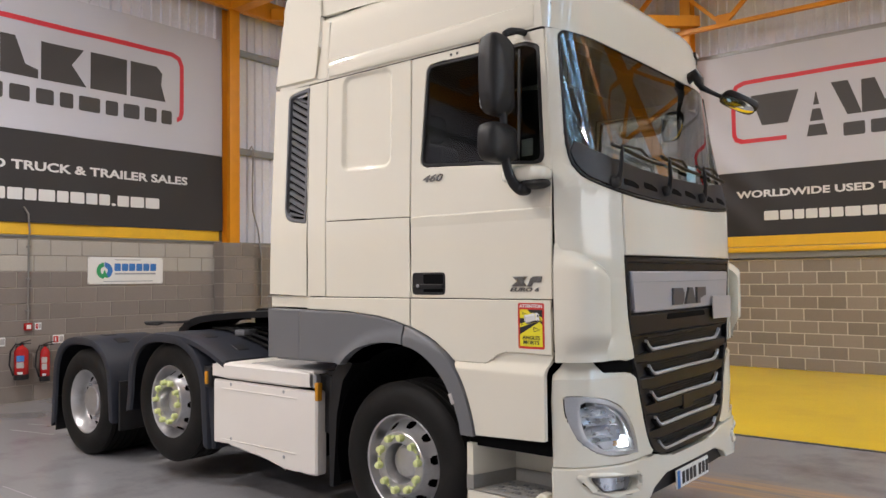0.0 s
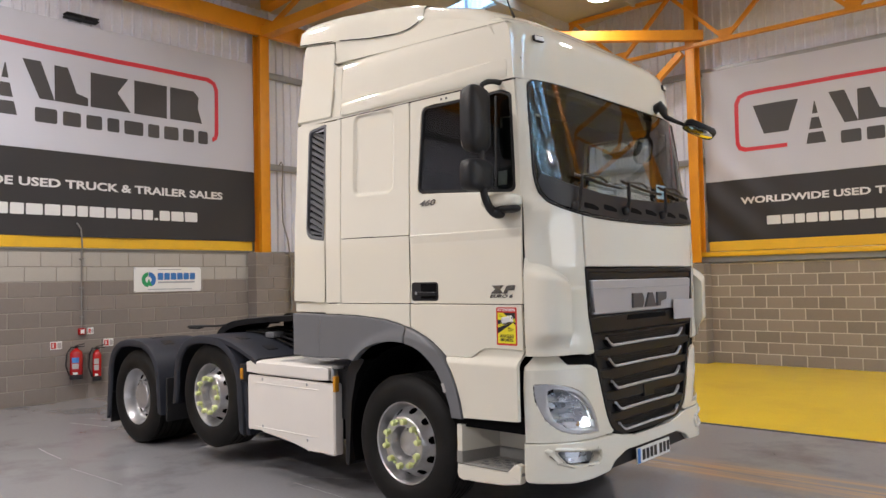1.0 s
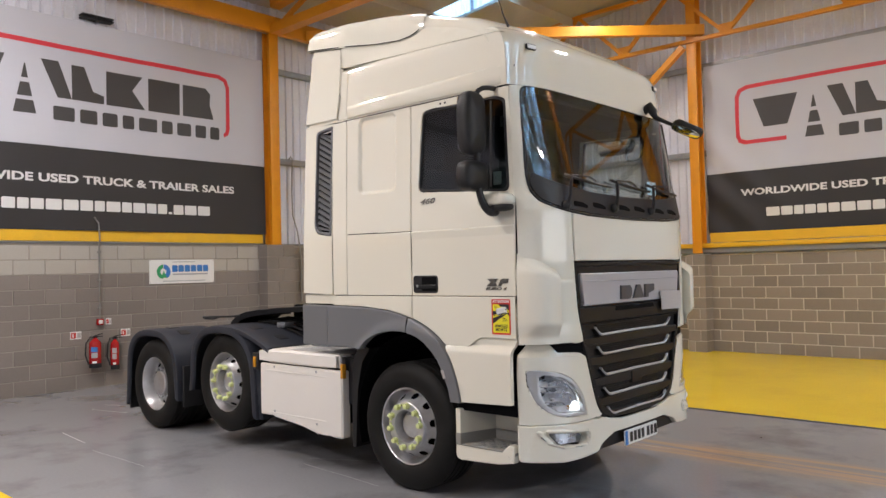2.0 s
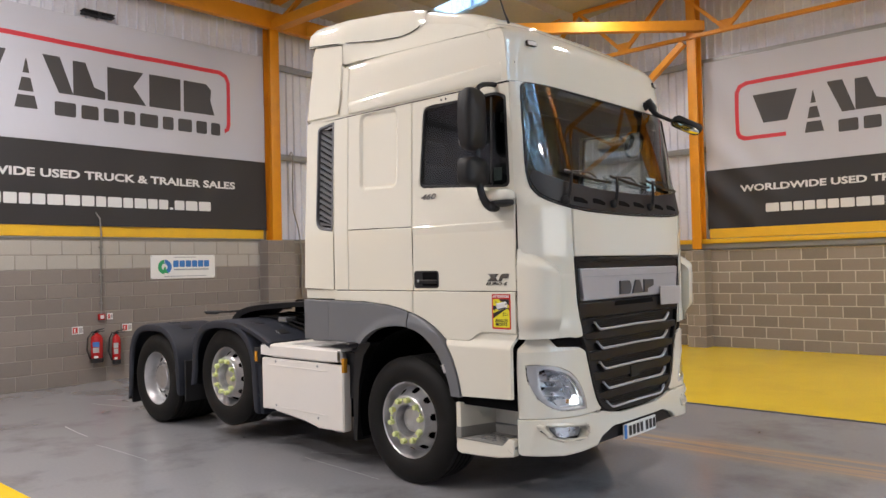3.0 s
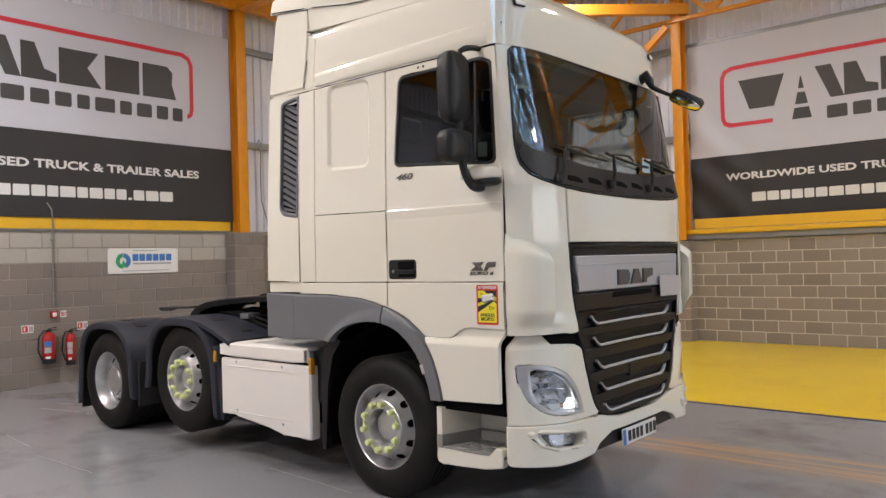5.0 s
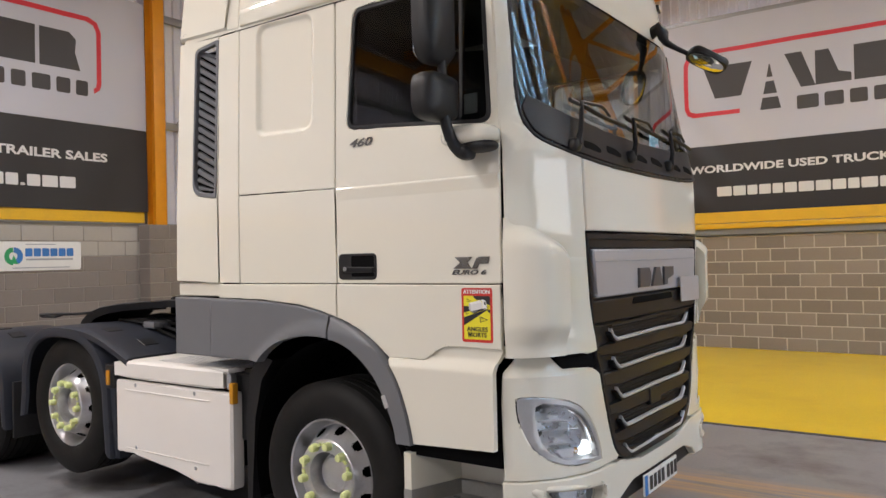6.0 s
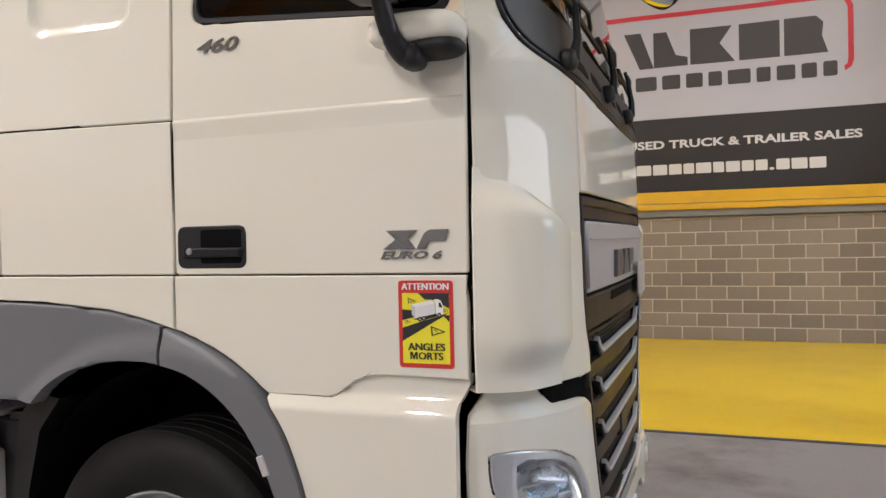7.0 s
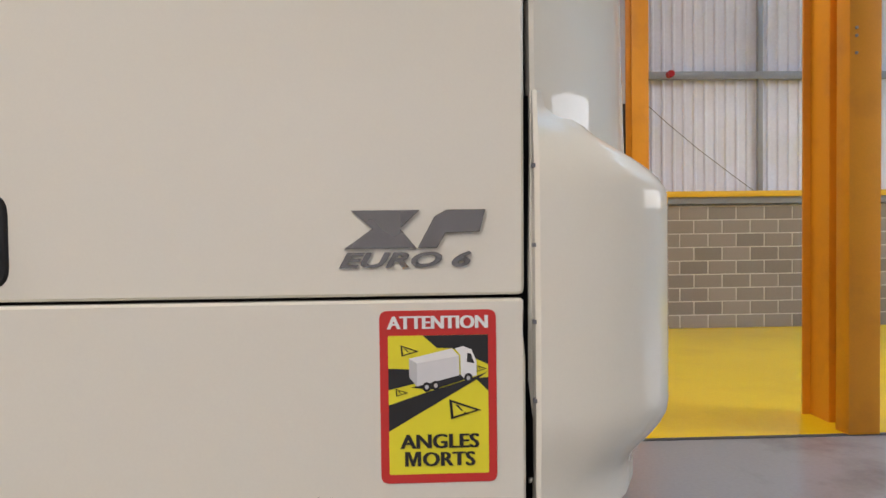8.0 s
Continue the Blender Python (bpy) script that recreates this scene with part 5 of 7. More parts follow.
# -- headlights
for s in (1, -1):
    f = (lambda a, b, d, s=s: face(s * a, b, d))
    OPEN = flowing([(-0.755, 0.713), (-0.767, 0.765), (-0.803, 0.845), (-0.862, 0.918), (-0.94, 0.968), (-1.05, 0.994)], 4) + flowing([(-1.076, 0.982), (-1.078, 0.92), (-1.062, 0.83), (-1.027, 0.767), (-0.955, 0.727), (-0.88, 0.717)], 4)
    lamp = panel("headlight", HEAD, proud(f, 0.0), BEZEL, TRUCK, "clear headlight in a satin silver bezel with a lit running light", 0.03, 0.004, 0.05, [OPEN])
    panel("lamp_back", HEAD, proud(f, -0.12), BEZEL, lamp, "", 0.01, 0.0, 0.05)
    panel("lamp_wall", HEAD, proud(f, -0.02), BEZEL, lamp, "", 0.10, 0.0, 0.05, [OPEN])
    for cw, cz in ((-0.972, 0.918), (-0.955, 0.812)):
        bowl = bmesh.new()
        rings = []
        for i in range(7):
            q = i / 6
            ring = []
            for t in np.linspace(0, 2 * math.pi, 29)[:-1]:
                c, v = math.cos(t), math.sin(t)
                n = (c ** 4 + v ** 4) ** 0.25
                ring.append(bowl.verts.new(f(cw + 0.108 * q * c / n, cz + 0.053 * q * v / n, 0.085 - 0.055 * q ** 1.5)))
            rings.append(ring)
        for one, two in zip(rings[1:], rings[2:]):
            for k in range(28):
                bowl.faces.new((one[k], one[(k + 1) % 28], two[(k + 1) % 28], two[k]))
        bowl.faces.new(rings[1])
        part("reflector", bowl, REFLECT, lamp, "bright reflector bowl", smooth=60)
        panel("bulb_cap", [(cw - 0.02 + 0.014 * math.cos(t), cz + 0.012 * math.sin(t)) for t in np.linspace(0, 2 * math.pi, 13)[:-1]], proud(f, -0.055), BEZEL, lamp, "", 0.03, 0.003, 0)
        panel("reflector_shelf", [(cw - 0.10, cz - 0.050), (cw + 0.10, cz - 0.062), (cw + 0.10, cz - 0.056), (cw - 0.10, cz - 0.044)], proud(f, -0.022), CHROME, lamp, "", 0.07, 0.002, 0)
        panel("reflector_vane", [(cw - 0.09, cz - 0.004), (cw + 0.02, cz - 0.012), (cw + 0.075, cz - 0.028), (cw - 0.09, cz - 0.012)], proud(f, -0.034), BEZEL, lamp, "", 0.05, 0.002, 0)
    panel("inner_shield", rounded([(-0.885, 0.925), (-0.85, 0.90), (-0.79, 0.82), (-0.775, 0.775), (-0.885, 0.785)], 0.01), lambda a, b, d, f=f: f(a, b, d + 0.05 + 0.5 * (a + 0.775)**2), BEZEL, lamp, "", 0.01, 0.003, 0.03)
    panel("light_guide", flowing([(-0.772, 0.775), (-0.806, 0.845), (-0.864, 0.912), (-0.93, 0.955)], 4) + flowing([(-0.93, 0.946), (-0.870, 0.904), (-0.815, 0.840), (-0.784, 0.775)], 4), proud(f, -0.016), CHROME, lamp, "bright curved light guide", 0.012, 0.002, 0.0)
    panel("lamp_foot", rounded([(-1.0, 0.775), (-0.90, 0.772), (-0.895, 0.728), (-0.96, 0.73)], 0.01), proud(f, -0.03), BEZEL, lamp, "", 0.03, 0.003, 0)
    panel("indicator", rounded([(-0.893, 0.742), (-0.868, 0.740), (-0.868, 0.768), (-0.893, 0.77)], 0.006), proud(f, -0.03), AMBER, lamp, "amber indicator", 0.02, 0.003, 0)
    panel("running_light", rounded([(-0.855, 0.728), (-0.772, 0.723), (-0.782, 0.765), (-0.800, 0.792), (-0.855, 0.780)], 0.012), proud(f, -0.028), DRL, lamp, "lit white running light", 0.02, 0.003, 0)
    panel("lamp_cover", OPEN, proud(f, -0.006), LENS, lamp, "clear lamp cover", 0.004, 0.0, 0.08, close=True)
    fogl = panel("fog_lamp", FOG, proud(f, -0.05), PAINT, TRUCK, "fog lamp in the bumper", 0.03, 0.004, 0.08)
    panel("fog_surround", rounded([(-1.125, 0.622), (-0.745, 0.590), (-0.705, 0.548), (-0.74, 0.478), (-0.955, 0.478), (-1.05, 0.515)], [0.03, 0.03, 0.03, 0.03, 0.04, 0.04], 4), proud(f, 0.026), PAINT, fogl, "raised cream frame round the fog lamp", 0.03, 0.010, 0.06, [FOG], 60)
    FOG_LENS = rounded([(-1.035, 0.585), (-0.785, 0.566), (-0.765, 0.535), (-0.79, 0.505), (-0.96, 0.508)], 0.02, 3)
    panel("fog_bezel", rounded([(-1.042, 0.590), (-0.782, 0.571), (-0.758, 0.535), (-0.788, 0.500), (-0.963, 0.503)], 0.02, 3), proud(f, -0.034), GREY, fogl, "", 0.02, 0.003, 0.08)
    panel("fog_reflector", FOG_LENS, lambda a, b, d, f=f: f(a, b, d + 0.030 + 0.6 * (a + 0.9) ** 2), REFLECT, fogl, "", 0.004, 0.001, 0.03)
    panel("fog_cover", FOG_LENS, proud(f, -0.018), LENS, fogl, "clear fog lamp cover", 0.003, 0.0, 0.08, close=True)

# -- entry step: lip, well, treads
for s, place in ((1, near), (-1, far)):
    yy = lambda y, s=s: CY - s * (CY - y)
    panel("step_skirt", rounded([(0.505, 0.355), (0.56, 0.34), (0.90, 0.36), (1.04, 0.385), (1.04, 0.50), (1.0, 0.51), (0.94, 0.455), (0.505, 0.455)], [0.03, 0.03, 0.0, 0.01, 0.01, 0.02, 0.03, 0.008], 3), proud(place, 0.012), PAINT, TRUCK, "cream entry step skirt", 0.06, 0.006, 0.08)
    back = bmesh.new()
    box(back, 0.60, min(yy(0.30), yy(0.33)), 0.44, 1.045, max(yy(0.30), yy(0.33)), 0.74, 0.004)
    part("step_well", back, PAINT, TRUCK, "cream step recess")
    wedge = bmesh.new()
    tri = [(0.502, 0.0), (0.545, 0.0), (0.64, 0.30), (0.60, 0.33), (0.502, 0.10)]
    lo = [wedge.verts.new((x, yy(y), 0.45)) for x, y in tri]
    hi = [wedge.verts.new((x, yy(y), 0.715)) for x, y in tri]
    for i in range(5):
        wedge.faces.new((lo[i], lo[(i + 1) % 5], hi[(i + 1) % 5], hi[i]))
    wedge.faces.new(hi)
    part("step_cheek", wedge, PAINT, TRUCK)
    sill = bmesh.new()
    tri = [(0.500, -0.004), (0.548, -0.004), (0.642, 0.296), (1.046, 0.296), (1.046, 0.34), (0.60, 0.34), (0.500, 0.10)]
    lo = [sill.verts.new((x, yy(y), 0.452)) for x, y in tri]
    hi = [sill.verts.new((x, yy(y), 0.535)) for x, y in tri]
    for i in range(7):
        sill.faces.new((lo[i], lo[(i + 1) % 7], hi[(i + 1) % 7], hi[i]))
    part("step_edge", sill, STEP_GREY, TRUCK, "grey plastic step lining")
    tread = boxed("step_tread", 0.51, min(yy(0.0), yy(0.31)), 0.43, 1.04, max(yy(0.0), yy(0.31)), 0.458, STEP_GREY, TRUCK, "grey perforated step tread", bevel=0.004)
    for i in range(7):
        for j in range(4):
            x, y = 0.66 + 0.05 * i, 0.06 + 0.055 * j
            slot = box(bmesh.new(), x - 0.018, yy(y) - 0.012, 0.455, x + 0.018, yy(y) + 0.012, 0.464, 0.004, 1)
            part("tread_stud", slot, GREY if (i + j) % 2 else STEP_GREY, tread)
    # Dark bar added for the shaded gap between door and step.
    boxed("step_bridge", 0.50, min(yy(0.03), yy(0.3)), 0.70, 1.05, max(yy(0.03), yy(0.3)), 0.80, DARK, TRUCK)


# -- wheels
def wheel_meshes():
    def disc(lip, ramp, hub, r0, size_r, size_a):
        """A rim with a ring of ten oval hand holes cut through its ramp."""
        steps = [(ramp[0][0] + (ramp[1][0] - ramp[0][0]) * q, ramp[0][1] + (ramp[1][1] - ramp[0][1]) * q) for q in np.linspace(0, 1, 15)]
        prof = lip + steps + hub
        first = len(lip)

        def hole(i, k):
            if not first <= i < first + 14:
                return False
            r = (prof[i][0] + prof[i + 1][0]) / 2
            a = ((k + 0.5) % 16 - 8) / 160 * 2 * math.pi * r0
            return ((r - r0) / size_r) ** 2 + (a / size_a) ** 2 < 1
        return lathe(bmesh.new(), prof, 160, skip=hole)
    lip = [(0.305, 0.030), (0.309, 0.018), (0.303, 0.010), (0.294, 0.016), (0.288, 0.034), (0.276, 0.060), (0.268, 0.095), (0.262, 0.104), (0.257, 0.101)]
    rf = disc(lip, ((0.254, 0.096), (0.212, 0.024)), [(0.205, 0.010), (0.198, -0.006), (0.190, -0.012), (0.140, -0.012), (0.130, -0.010), (0.126, 0.004), (0.122, 0.030), (0.112, 0.075), (0.104, 0.076), (0.098, 0.050), (0.086, 0.040), (0.02, 0.034), (0.0, 0.034)], 0.236, 0.019, 0.032)
    lip = [(0.305, 0.030), (0.309, 0.018), (0.303, 0.010), (0.294, 0.016), (0.288, 0.034), (0.274, 0.06), (0.268, 0.10), (0.262, 0.13), (0.255, 0.139)]
    rr = disc(lip, ((0.25, 0.14), (0.205, 0.127)), [(0.195, 0.12), (0.16, 0.116), (0.145, 0.112), (0.14, 0.075), (0.13, 0.067), (0.0, 0.065)], 0.228, 0.021, 0.038)
    ty = [(0.296, 0.024), (0.312, 0.006), (0.335, -0.008), (0.375, -0.017), (0.42, -0.017), (0.455, -0.008), (0.482, 0.008), (0.497, 0.024), (0.503, 0.034)]
    across = 0.034
    tread = []
    for k in range(5):
        w = 0.046
        tread += [(0.507, across), (0.507, across + w), (0.494, across + w + 0.003), (0.494, across + w + 0.009)]
        across += w + 0.012
    tail = [(0.503, 0.322), (0.482, 0.336), (0.42, 0.348), (0.33, 0.34), (0.296, 0.32)]
    prof = ty + tread[:-2] + tail
    t = lathe(bmesh.new(), prof, 72)
    d = lathe(bmesh.new(), [(0.0, 0.222), (0.255, 0.222), (0.255, 0.33), (0.29, 0.335)], 40)
    one = lathe(bmesh.new(), [(0.023, 0.0), (0.024, -0.018), (0.019, -0.040), (0.0, -0.045)], 10)
    bmesh.ops.create_cube(one, size=1.0, matrix=Matrix.Translation((0.026, -0.008, 0.0)) @ Matrix.Diagonal((0.04, 0.012, 0.014, 1)))
    nut = lathe(bmesh.new(), [(0.016, 0.0), (0.016, -0.022), (0.010, -0.03), (0.0, -0.03)], 6)
    return (mesh_of("rim", rf, STEEL, 28), mesh_of("rim", rr, STEEL, 28), mesh_of("tyre", t, RUBBER, 25), mesh_of("brake_drum", d, DARK), mesh_of("nut_cover", one, LIME), mesh_of("wheel_nut", nut, GALV))


RIM_F, RIM_R, TYRE, DRUM, NUT_COVER, NUT = wheel_meshes()


def wheel(x, y, z, turn, kind, label):
    rim = link("wheel", RIM_R if kind == "rear" else RIM_F, None, label)
    rim.parent = TRUCK
    rim.matrix_parent_inverse = world_of(TRUCK).inverted()
    spin = {"front": 8, "mid": 21, "rear": 3}[kind]
    rim.matrix_basis = pose(x, y, z, 0, 0, turn) @ pose(0, 0, 0, 0, spin, 0)
    for name, me in (("tyre", TYRE), ("brake_drum", DRUM)):
        ob = new(name, me)
        ob.parent = rim
    for k in range(10):
        a = 2 * math.pi * (k + 0.5) / 10
        ob = new("nut_cover" if kind != "rear" else "wheel_nut", NUT_COVER if kind != "rear" else NUT)
        ob.parent = rim
        rad, dep = (0.166, -0.012) if kind != "rear" else (0.17, 0.116)
        ob.matrix_basis = pose(rad * math.cos(a), dep, rad * math.sin(a)) @ pose(0, 0, 0, 0, -math.degrees(a) + (90 if k % 2 else -90), 0)
    if kind == "rear":
        ob = new("inner_tyre", TYRE)
        ob.parent = rim
        ob.matrix_basis = pose(0, 0.345, 0)
    return rim


for far_side in (False, True):
    y = lambda v: 2 * CY - v if far_side else v
    turn = 180 if far_side else 0
    wheel(-0.05, y(0.035), 0.507, turn, "front", "silver steering wheel rim with lime nut covers")
    wheel(-2.71, y(0.04), 0.64, turn, "mid", "lifted silver axle wheel with lime nut covers")
    wheel(-4.16, y(0.01), 0.507, turn, "rear", "deep dished silver drive wheel")

# -- rear mudguards
def guard(cx, cz, reach_l, reach_r, foot_l, foot_r, top):
    """Outline points of a mudguard's top, from its rear foot over the wheel to its front foot."""
    pts = []
    for k in range(19):
        a = math.pi - math.pi * k / 18
        c, s = math.cos(a), math.sin(a)
        power = 0.72 if c < 0 else 0.84
        ex = math.copysign(abs(c) ** power, c)
        ez = abs(s) ** power
        r = reach_l if c < 0 else reach_r
        pts.append((cx + r * ex, cz + (top - cz) * ez))
    return [(cx - reach_l - 0.03, foot_l)] + pts + [(cx + reach_r + 0.02, foot_r)]


for far_side in (False, True):
    yy = lambda v: 2 * CY - v if far_side else v
    for cx, cz, rl, rr_, fl, fr, top in ((-4.17, 0.62, 0.62, 0.58, 0.20, 0.36, 1.135), (-2.71, 0.68, 0.60, 0.62, 0.50, 0.33, 1.225)):
        pts = guard(cx, cz, rl, rr_, fl, fr, top)
        bm = bmesh.new()
        rows = []
        for (x, z) in pts:
            dx, dz = x - cx, z - cz
            n = math.hypot(dx, dz)
            ux, uz = dx / n, dz / n
            sect = [(0.085, 0.01), (0.075, -0.012), (0.03, -0.022), (0.008, -0.012), (0.0, 0.02), (0.0, 0.64), (0.02, 0.66)]
            rows.append([bm.verts.new((x - ux * q, yy(v), z - uz * q)) for q, v in sect])
        for one, two in zip(rows, rows[1:]):
            for k in range(6):
                bm.faces.new((one[k], one[k + 1], two[k + 1], two[k]))
        g = part("mudguard", bm, MUD, TRUCK, "dark blue-grey plastic mudguard", smooth=40)
        if cx < -3:
            pads = [(cx + 0.28, 0.24), (cx + 0.02, 0.24)]
            line = pts
        else:
            pads = [(-2.33, 0.17), (-2.04, 0.27)]
            line = flowing([(-2.66, 1.226), (-2.45, 1.216), (-2.25, 1.180), (-2.05, 1.115), (-1.86, 1.040)], 4)
            fore = bmesh.new()
            rows = [[fore.verts.new((x, yy(v), z - q)) for q, v in ((0.05, -0.014), (0.012, -0.014), (0.0, 0.012), (-0.004, 0.05), (-0.004, 0.60), (0.03, 0.62), (0.05, 0.62))] for x, z in line]
            for one, two in zip(rows, rows[1:]):
                for k in range(7):
                    fore.faces.new((one[k], one[(k + 1) % 7], two[(k + 1) % 7], two[k]))
            fore.faces.new(rows[0])
            fore.faces.new(rows[-1][::-1])
            part("guard_fore_part", fore, MUD, g, "", 40)
        for x, v in pads:
            z0, z1 = (table(x + q, [p[0] for p in line], [p[1] for p in line]) for q in (-0.05, 0.05))
            pad = beam(bmesh.new(), (x - 0.05, yy(v), z0), (x + 0.05, yy(v), z1), 0.12, 0.018, 0.006)
            part("guard_pad", pad, BLACK, g)
    boxed("rear_flap", -4.80, min(yy(0.02), yy(0.6)), 0.16, -4.775, max(yy(0.02), yy(0.6)), 0.5, BLACK, TRUCK, "black rubber rear flap", bevel=0.004)
    boxed("guard_flap", -3.53, min(yy(0.02), yy(0.55)), 0.30, -3.50, max(yy(0.02), yy(0.55)), 0.75, BLACK, TRUCK, "", bevel=0.004)
    panel("guard_skirt", rounded([(-2.20, 1.0), (-2.03, 1.0), (-2.022, 0.33), (-2.07, 0.33), (-2.09, 0.55), (-2.14, 0.80)], 0.015, 2), proud(far if far_side else near, -0.012), MUD, TRUCK, "dark blue-grey guard skirt before the box", 0.10, 0.015, 0.1)
    bracket = boxed("guard_bracket", -2.13, min(yy(-0.01), yy(0.1)), 0.82, -2.03, max(yy(-0.01), yy(0.1)), 0.98, BLACK, TRUCK, bevel=0.01)
    boxed("side_marker", -2.105, min(yy(-0.02), yy(-0.005)), 0.845, -2.065, max(yy(-0.02), yy(-0.005)), 0.945, AMBER, bracket, "amber side marker", bevel=0.004)

# -- battery and tank boxes between cab and axles
for far_side in (False, True):
    place = far if far_side else near
    yy = lambda v: 2 * CY - v if far_side else v
    lo_y, hi_y = min(yy(0.03), yy(0.62)), max(yy(0.03), yy(0.62))
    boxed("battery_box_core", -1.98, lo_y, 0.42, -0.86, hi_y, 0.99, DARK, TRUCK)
    FRONT_COVER = rounded([(-2.015, 0.395), (-1.82, 0.395), (-1.62, 0.375), (-1.38, 0.352), (-1.20, 0.318), (-1.13, 0.302), (-0.805, 0.31), (-0.800, 0.892), (-2.015, 0.892)], [0.02, 0, 0, 0, 0.04, 0.04, 0.03, 0.02, 0.02], 3)
    cover = panel("battery_box_cover", FRONT_COVER, place, BOX, TRUCK, "white plastic box cover with moulded edges", 0.09, 0.014, 0.12)
    panel("pressed_line", rect(-1.90, 0.822, -1.0, 0.832, 0.004), proud(place, 0.004), BOX, cover, "", 0.005, 0.003, 0)
    panel("pressed_line", rect(-1.90, 0.432, -1.02, 0.442, 0.004), proud(place, 0.004), BOX, cover, "", 0.005, 0.003, 0)
    for x, z in ((-1.78, 0.865), (-1.15, 0.862), (-1.78, 0.45), (-1.15, 0.40)):
        panel("cover_screw", [(x + 0.013 * math.cos(a), z + 0.013 * math.sin(a)) for a in np.linspace(0, 2 * math.pi, 11)[:-1]], proud(place, 0.004), GALV, cover, "", 0.005, 0.002, 0)
    lid = panel("box_lid", rect(-2.022, 0.905, -0.84, 1.025, 0.015), proud(place, 0.012), BOX, TRUCK, "white box lid with a chequer plate step", 0.05, 0.016, 0.2)
    panel("lid_end", rect(-0.838, 0.905, -0.802, 1.02, 0.012), proud(place, 0.008), STEEL, lid, "", 0.05, 0.012, 0)
    top = boxed("lid_top", -2.02, lo_y, 1.0, -0.86, hi_y, 1.028, BOX, lid, bevel=0.006)
    studs = bmesh.new()
    for i in range(30):
        for j in range(14):
            x, y = -1.62 + 0.025 * i, 0.08 + 0.034 * j
            q = 1 if (i + j) % 2 else -1
            beam(studs, (x - 0.008, yy(y) - q * 0.008, 1.0295), (x + 0.008, yy(y) + q * 0.008, 1.0295), 0.005, 0.004)
    tagged(part("chequer_studs", studs, STEEL, lid, "raised chequer plate pattern"), kind="stuff")
    boxed("side_marker", -0.805, min(yy(-0.012), yy(0.03)), 0.83, -0.772, max(yy(-0.012), yy(0.03)), 0.955, AMBER, cover, "amber side marker", bevel=0.005)
    rear_b = bmesh.new()
    box(rear_b, -0.86, lo_y + (0.0 if far_side else 0.05), 0.60, -0.72, hi_y, 1.0, 0.01)
    box(rear_b, -0.80, min(yy(0.1), yy(0.5)), 0.92, -0.62, max(yy(0.1), yy(0.5)), 1.03, 0.01)
    part("valve_bracket", rear_b, BLACK, TRUCK)

# -- chassis, axles and coupling
frame_bm = bmesh.new()
for y in (CY - 0.40, CY + 0.40):
    box(frame_bm, -5.05, y - 0.04, 0.72, 1.0, y + 0.04, 1.0, 0.006)
for x in (-4.9, -3.4, -2.0, -1.0):
    box(frame_bm, x - 0.05, CY - 0.4, 0.76, x + 0.05, CY + 0.4, 0.96)
part("chassis_frame", frame_bm, DARK, TRUCK, "black ladder chassis")
for x, z in ((-0.05, 0.507), (-2.71, 0.64), (-4.20, 0.507)):
    axle = part("axle", tube(bmesh.new(), [(x, 0.2, z), (x, 2 * CY - 0.2, z)], 0.09, 12), DARK, TRUCK)
part("axle_housing", lathe(bmesh.new(), [(0.0, -0.3), (0.2, -0.26), (0.25, 0), (0.2, 0.26), (0.0, 0.3)], 16, "Y", (-4.20, CY, 0.52)), DARK, axle)
wheel_plate = bmesh.new()
lathe(wheel_plate, [(0.0, 1.165), (0.46, 1.16), (0.50, 1.14), (0.51, 1.00), (0.42, 0.96), (0.0, 0.96)], 36, "Z", (-3.45, CY, 0))
box(wheel_plate, -3.75, CY - 0.5, 0.9, -3.15, CY - 0.36, 1.12, 0.01)
box(wheel_plate, -3.75, CY + 0.36, 0.9, -3.15, CY + 0.5, 1.12, 0.01)
part("coupling_plate", wheel_plate, GREASE, TRUCK, "greasy black coupling plate")
handle = tube(bmesh.new(), [(-2.75, CY - 0.3, 1.30), (-2.80, 0.60, 1.305), (-2.95, 0.25, 1.295), (-3.05, 0.14, 1.30), (-3.16, 0.07, 1.295), (-3.19, 0.10, 1.28), (-3.12, 0.17, 1.275), (-3.03, 0.17, 1.29)], 0.011, 8)
part("coupling_handle", handle, BLACK, TRUCK, "black release handle rod")
# black arched cover behind the cab: a hollow shell, open towards the near side
ARC = [(-3.12, 1.16), (-3.06, 1.24), (-2.96, 1.305), (-2.80, 1.345), (-2.55, 1.375), (-2.2, 1.40), (-1.8, 1.42), (-1.33, 1.425)]
shell_bm = bmesh.new()
rows = []
for x, z in ARC:
    rows.append([shell_bm.verts.new(p) for p in ((x + 0.05, 0.37, z - 0.055), (x, 0.35, z - 0.008), (x, 0.362, z), (x, 0.92, z), (x + 0.02, 0.92, z - 0.03), (x + 0.04, 0.40, z - 0.03))])
for one, two in zip(rows, rows[1:]):
    for k in range(6):
        shell_bm.faces.new((one[k], one[(k + 1) % 6], two[(k + 1) % 6], two[k]))
shell_bm.faces.new(rows[0])
shell_bm.faces.new(rows[-1][::-1])
part("exhaust_cover", shell_bm, BLACK, TRUCK, "black arched plastic cover behind the cab", smooth=40)
# Dark box added to fill the hollow under the cover with shade.
boxed("exhaust_box", -2.75, 0.94, 0.98, -1.34, 1.95, 1.395, DARK, TRUCK, "dark backing box added under the arched cover", bevel=0.03)
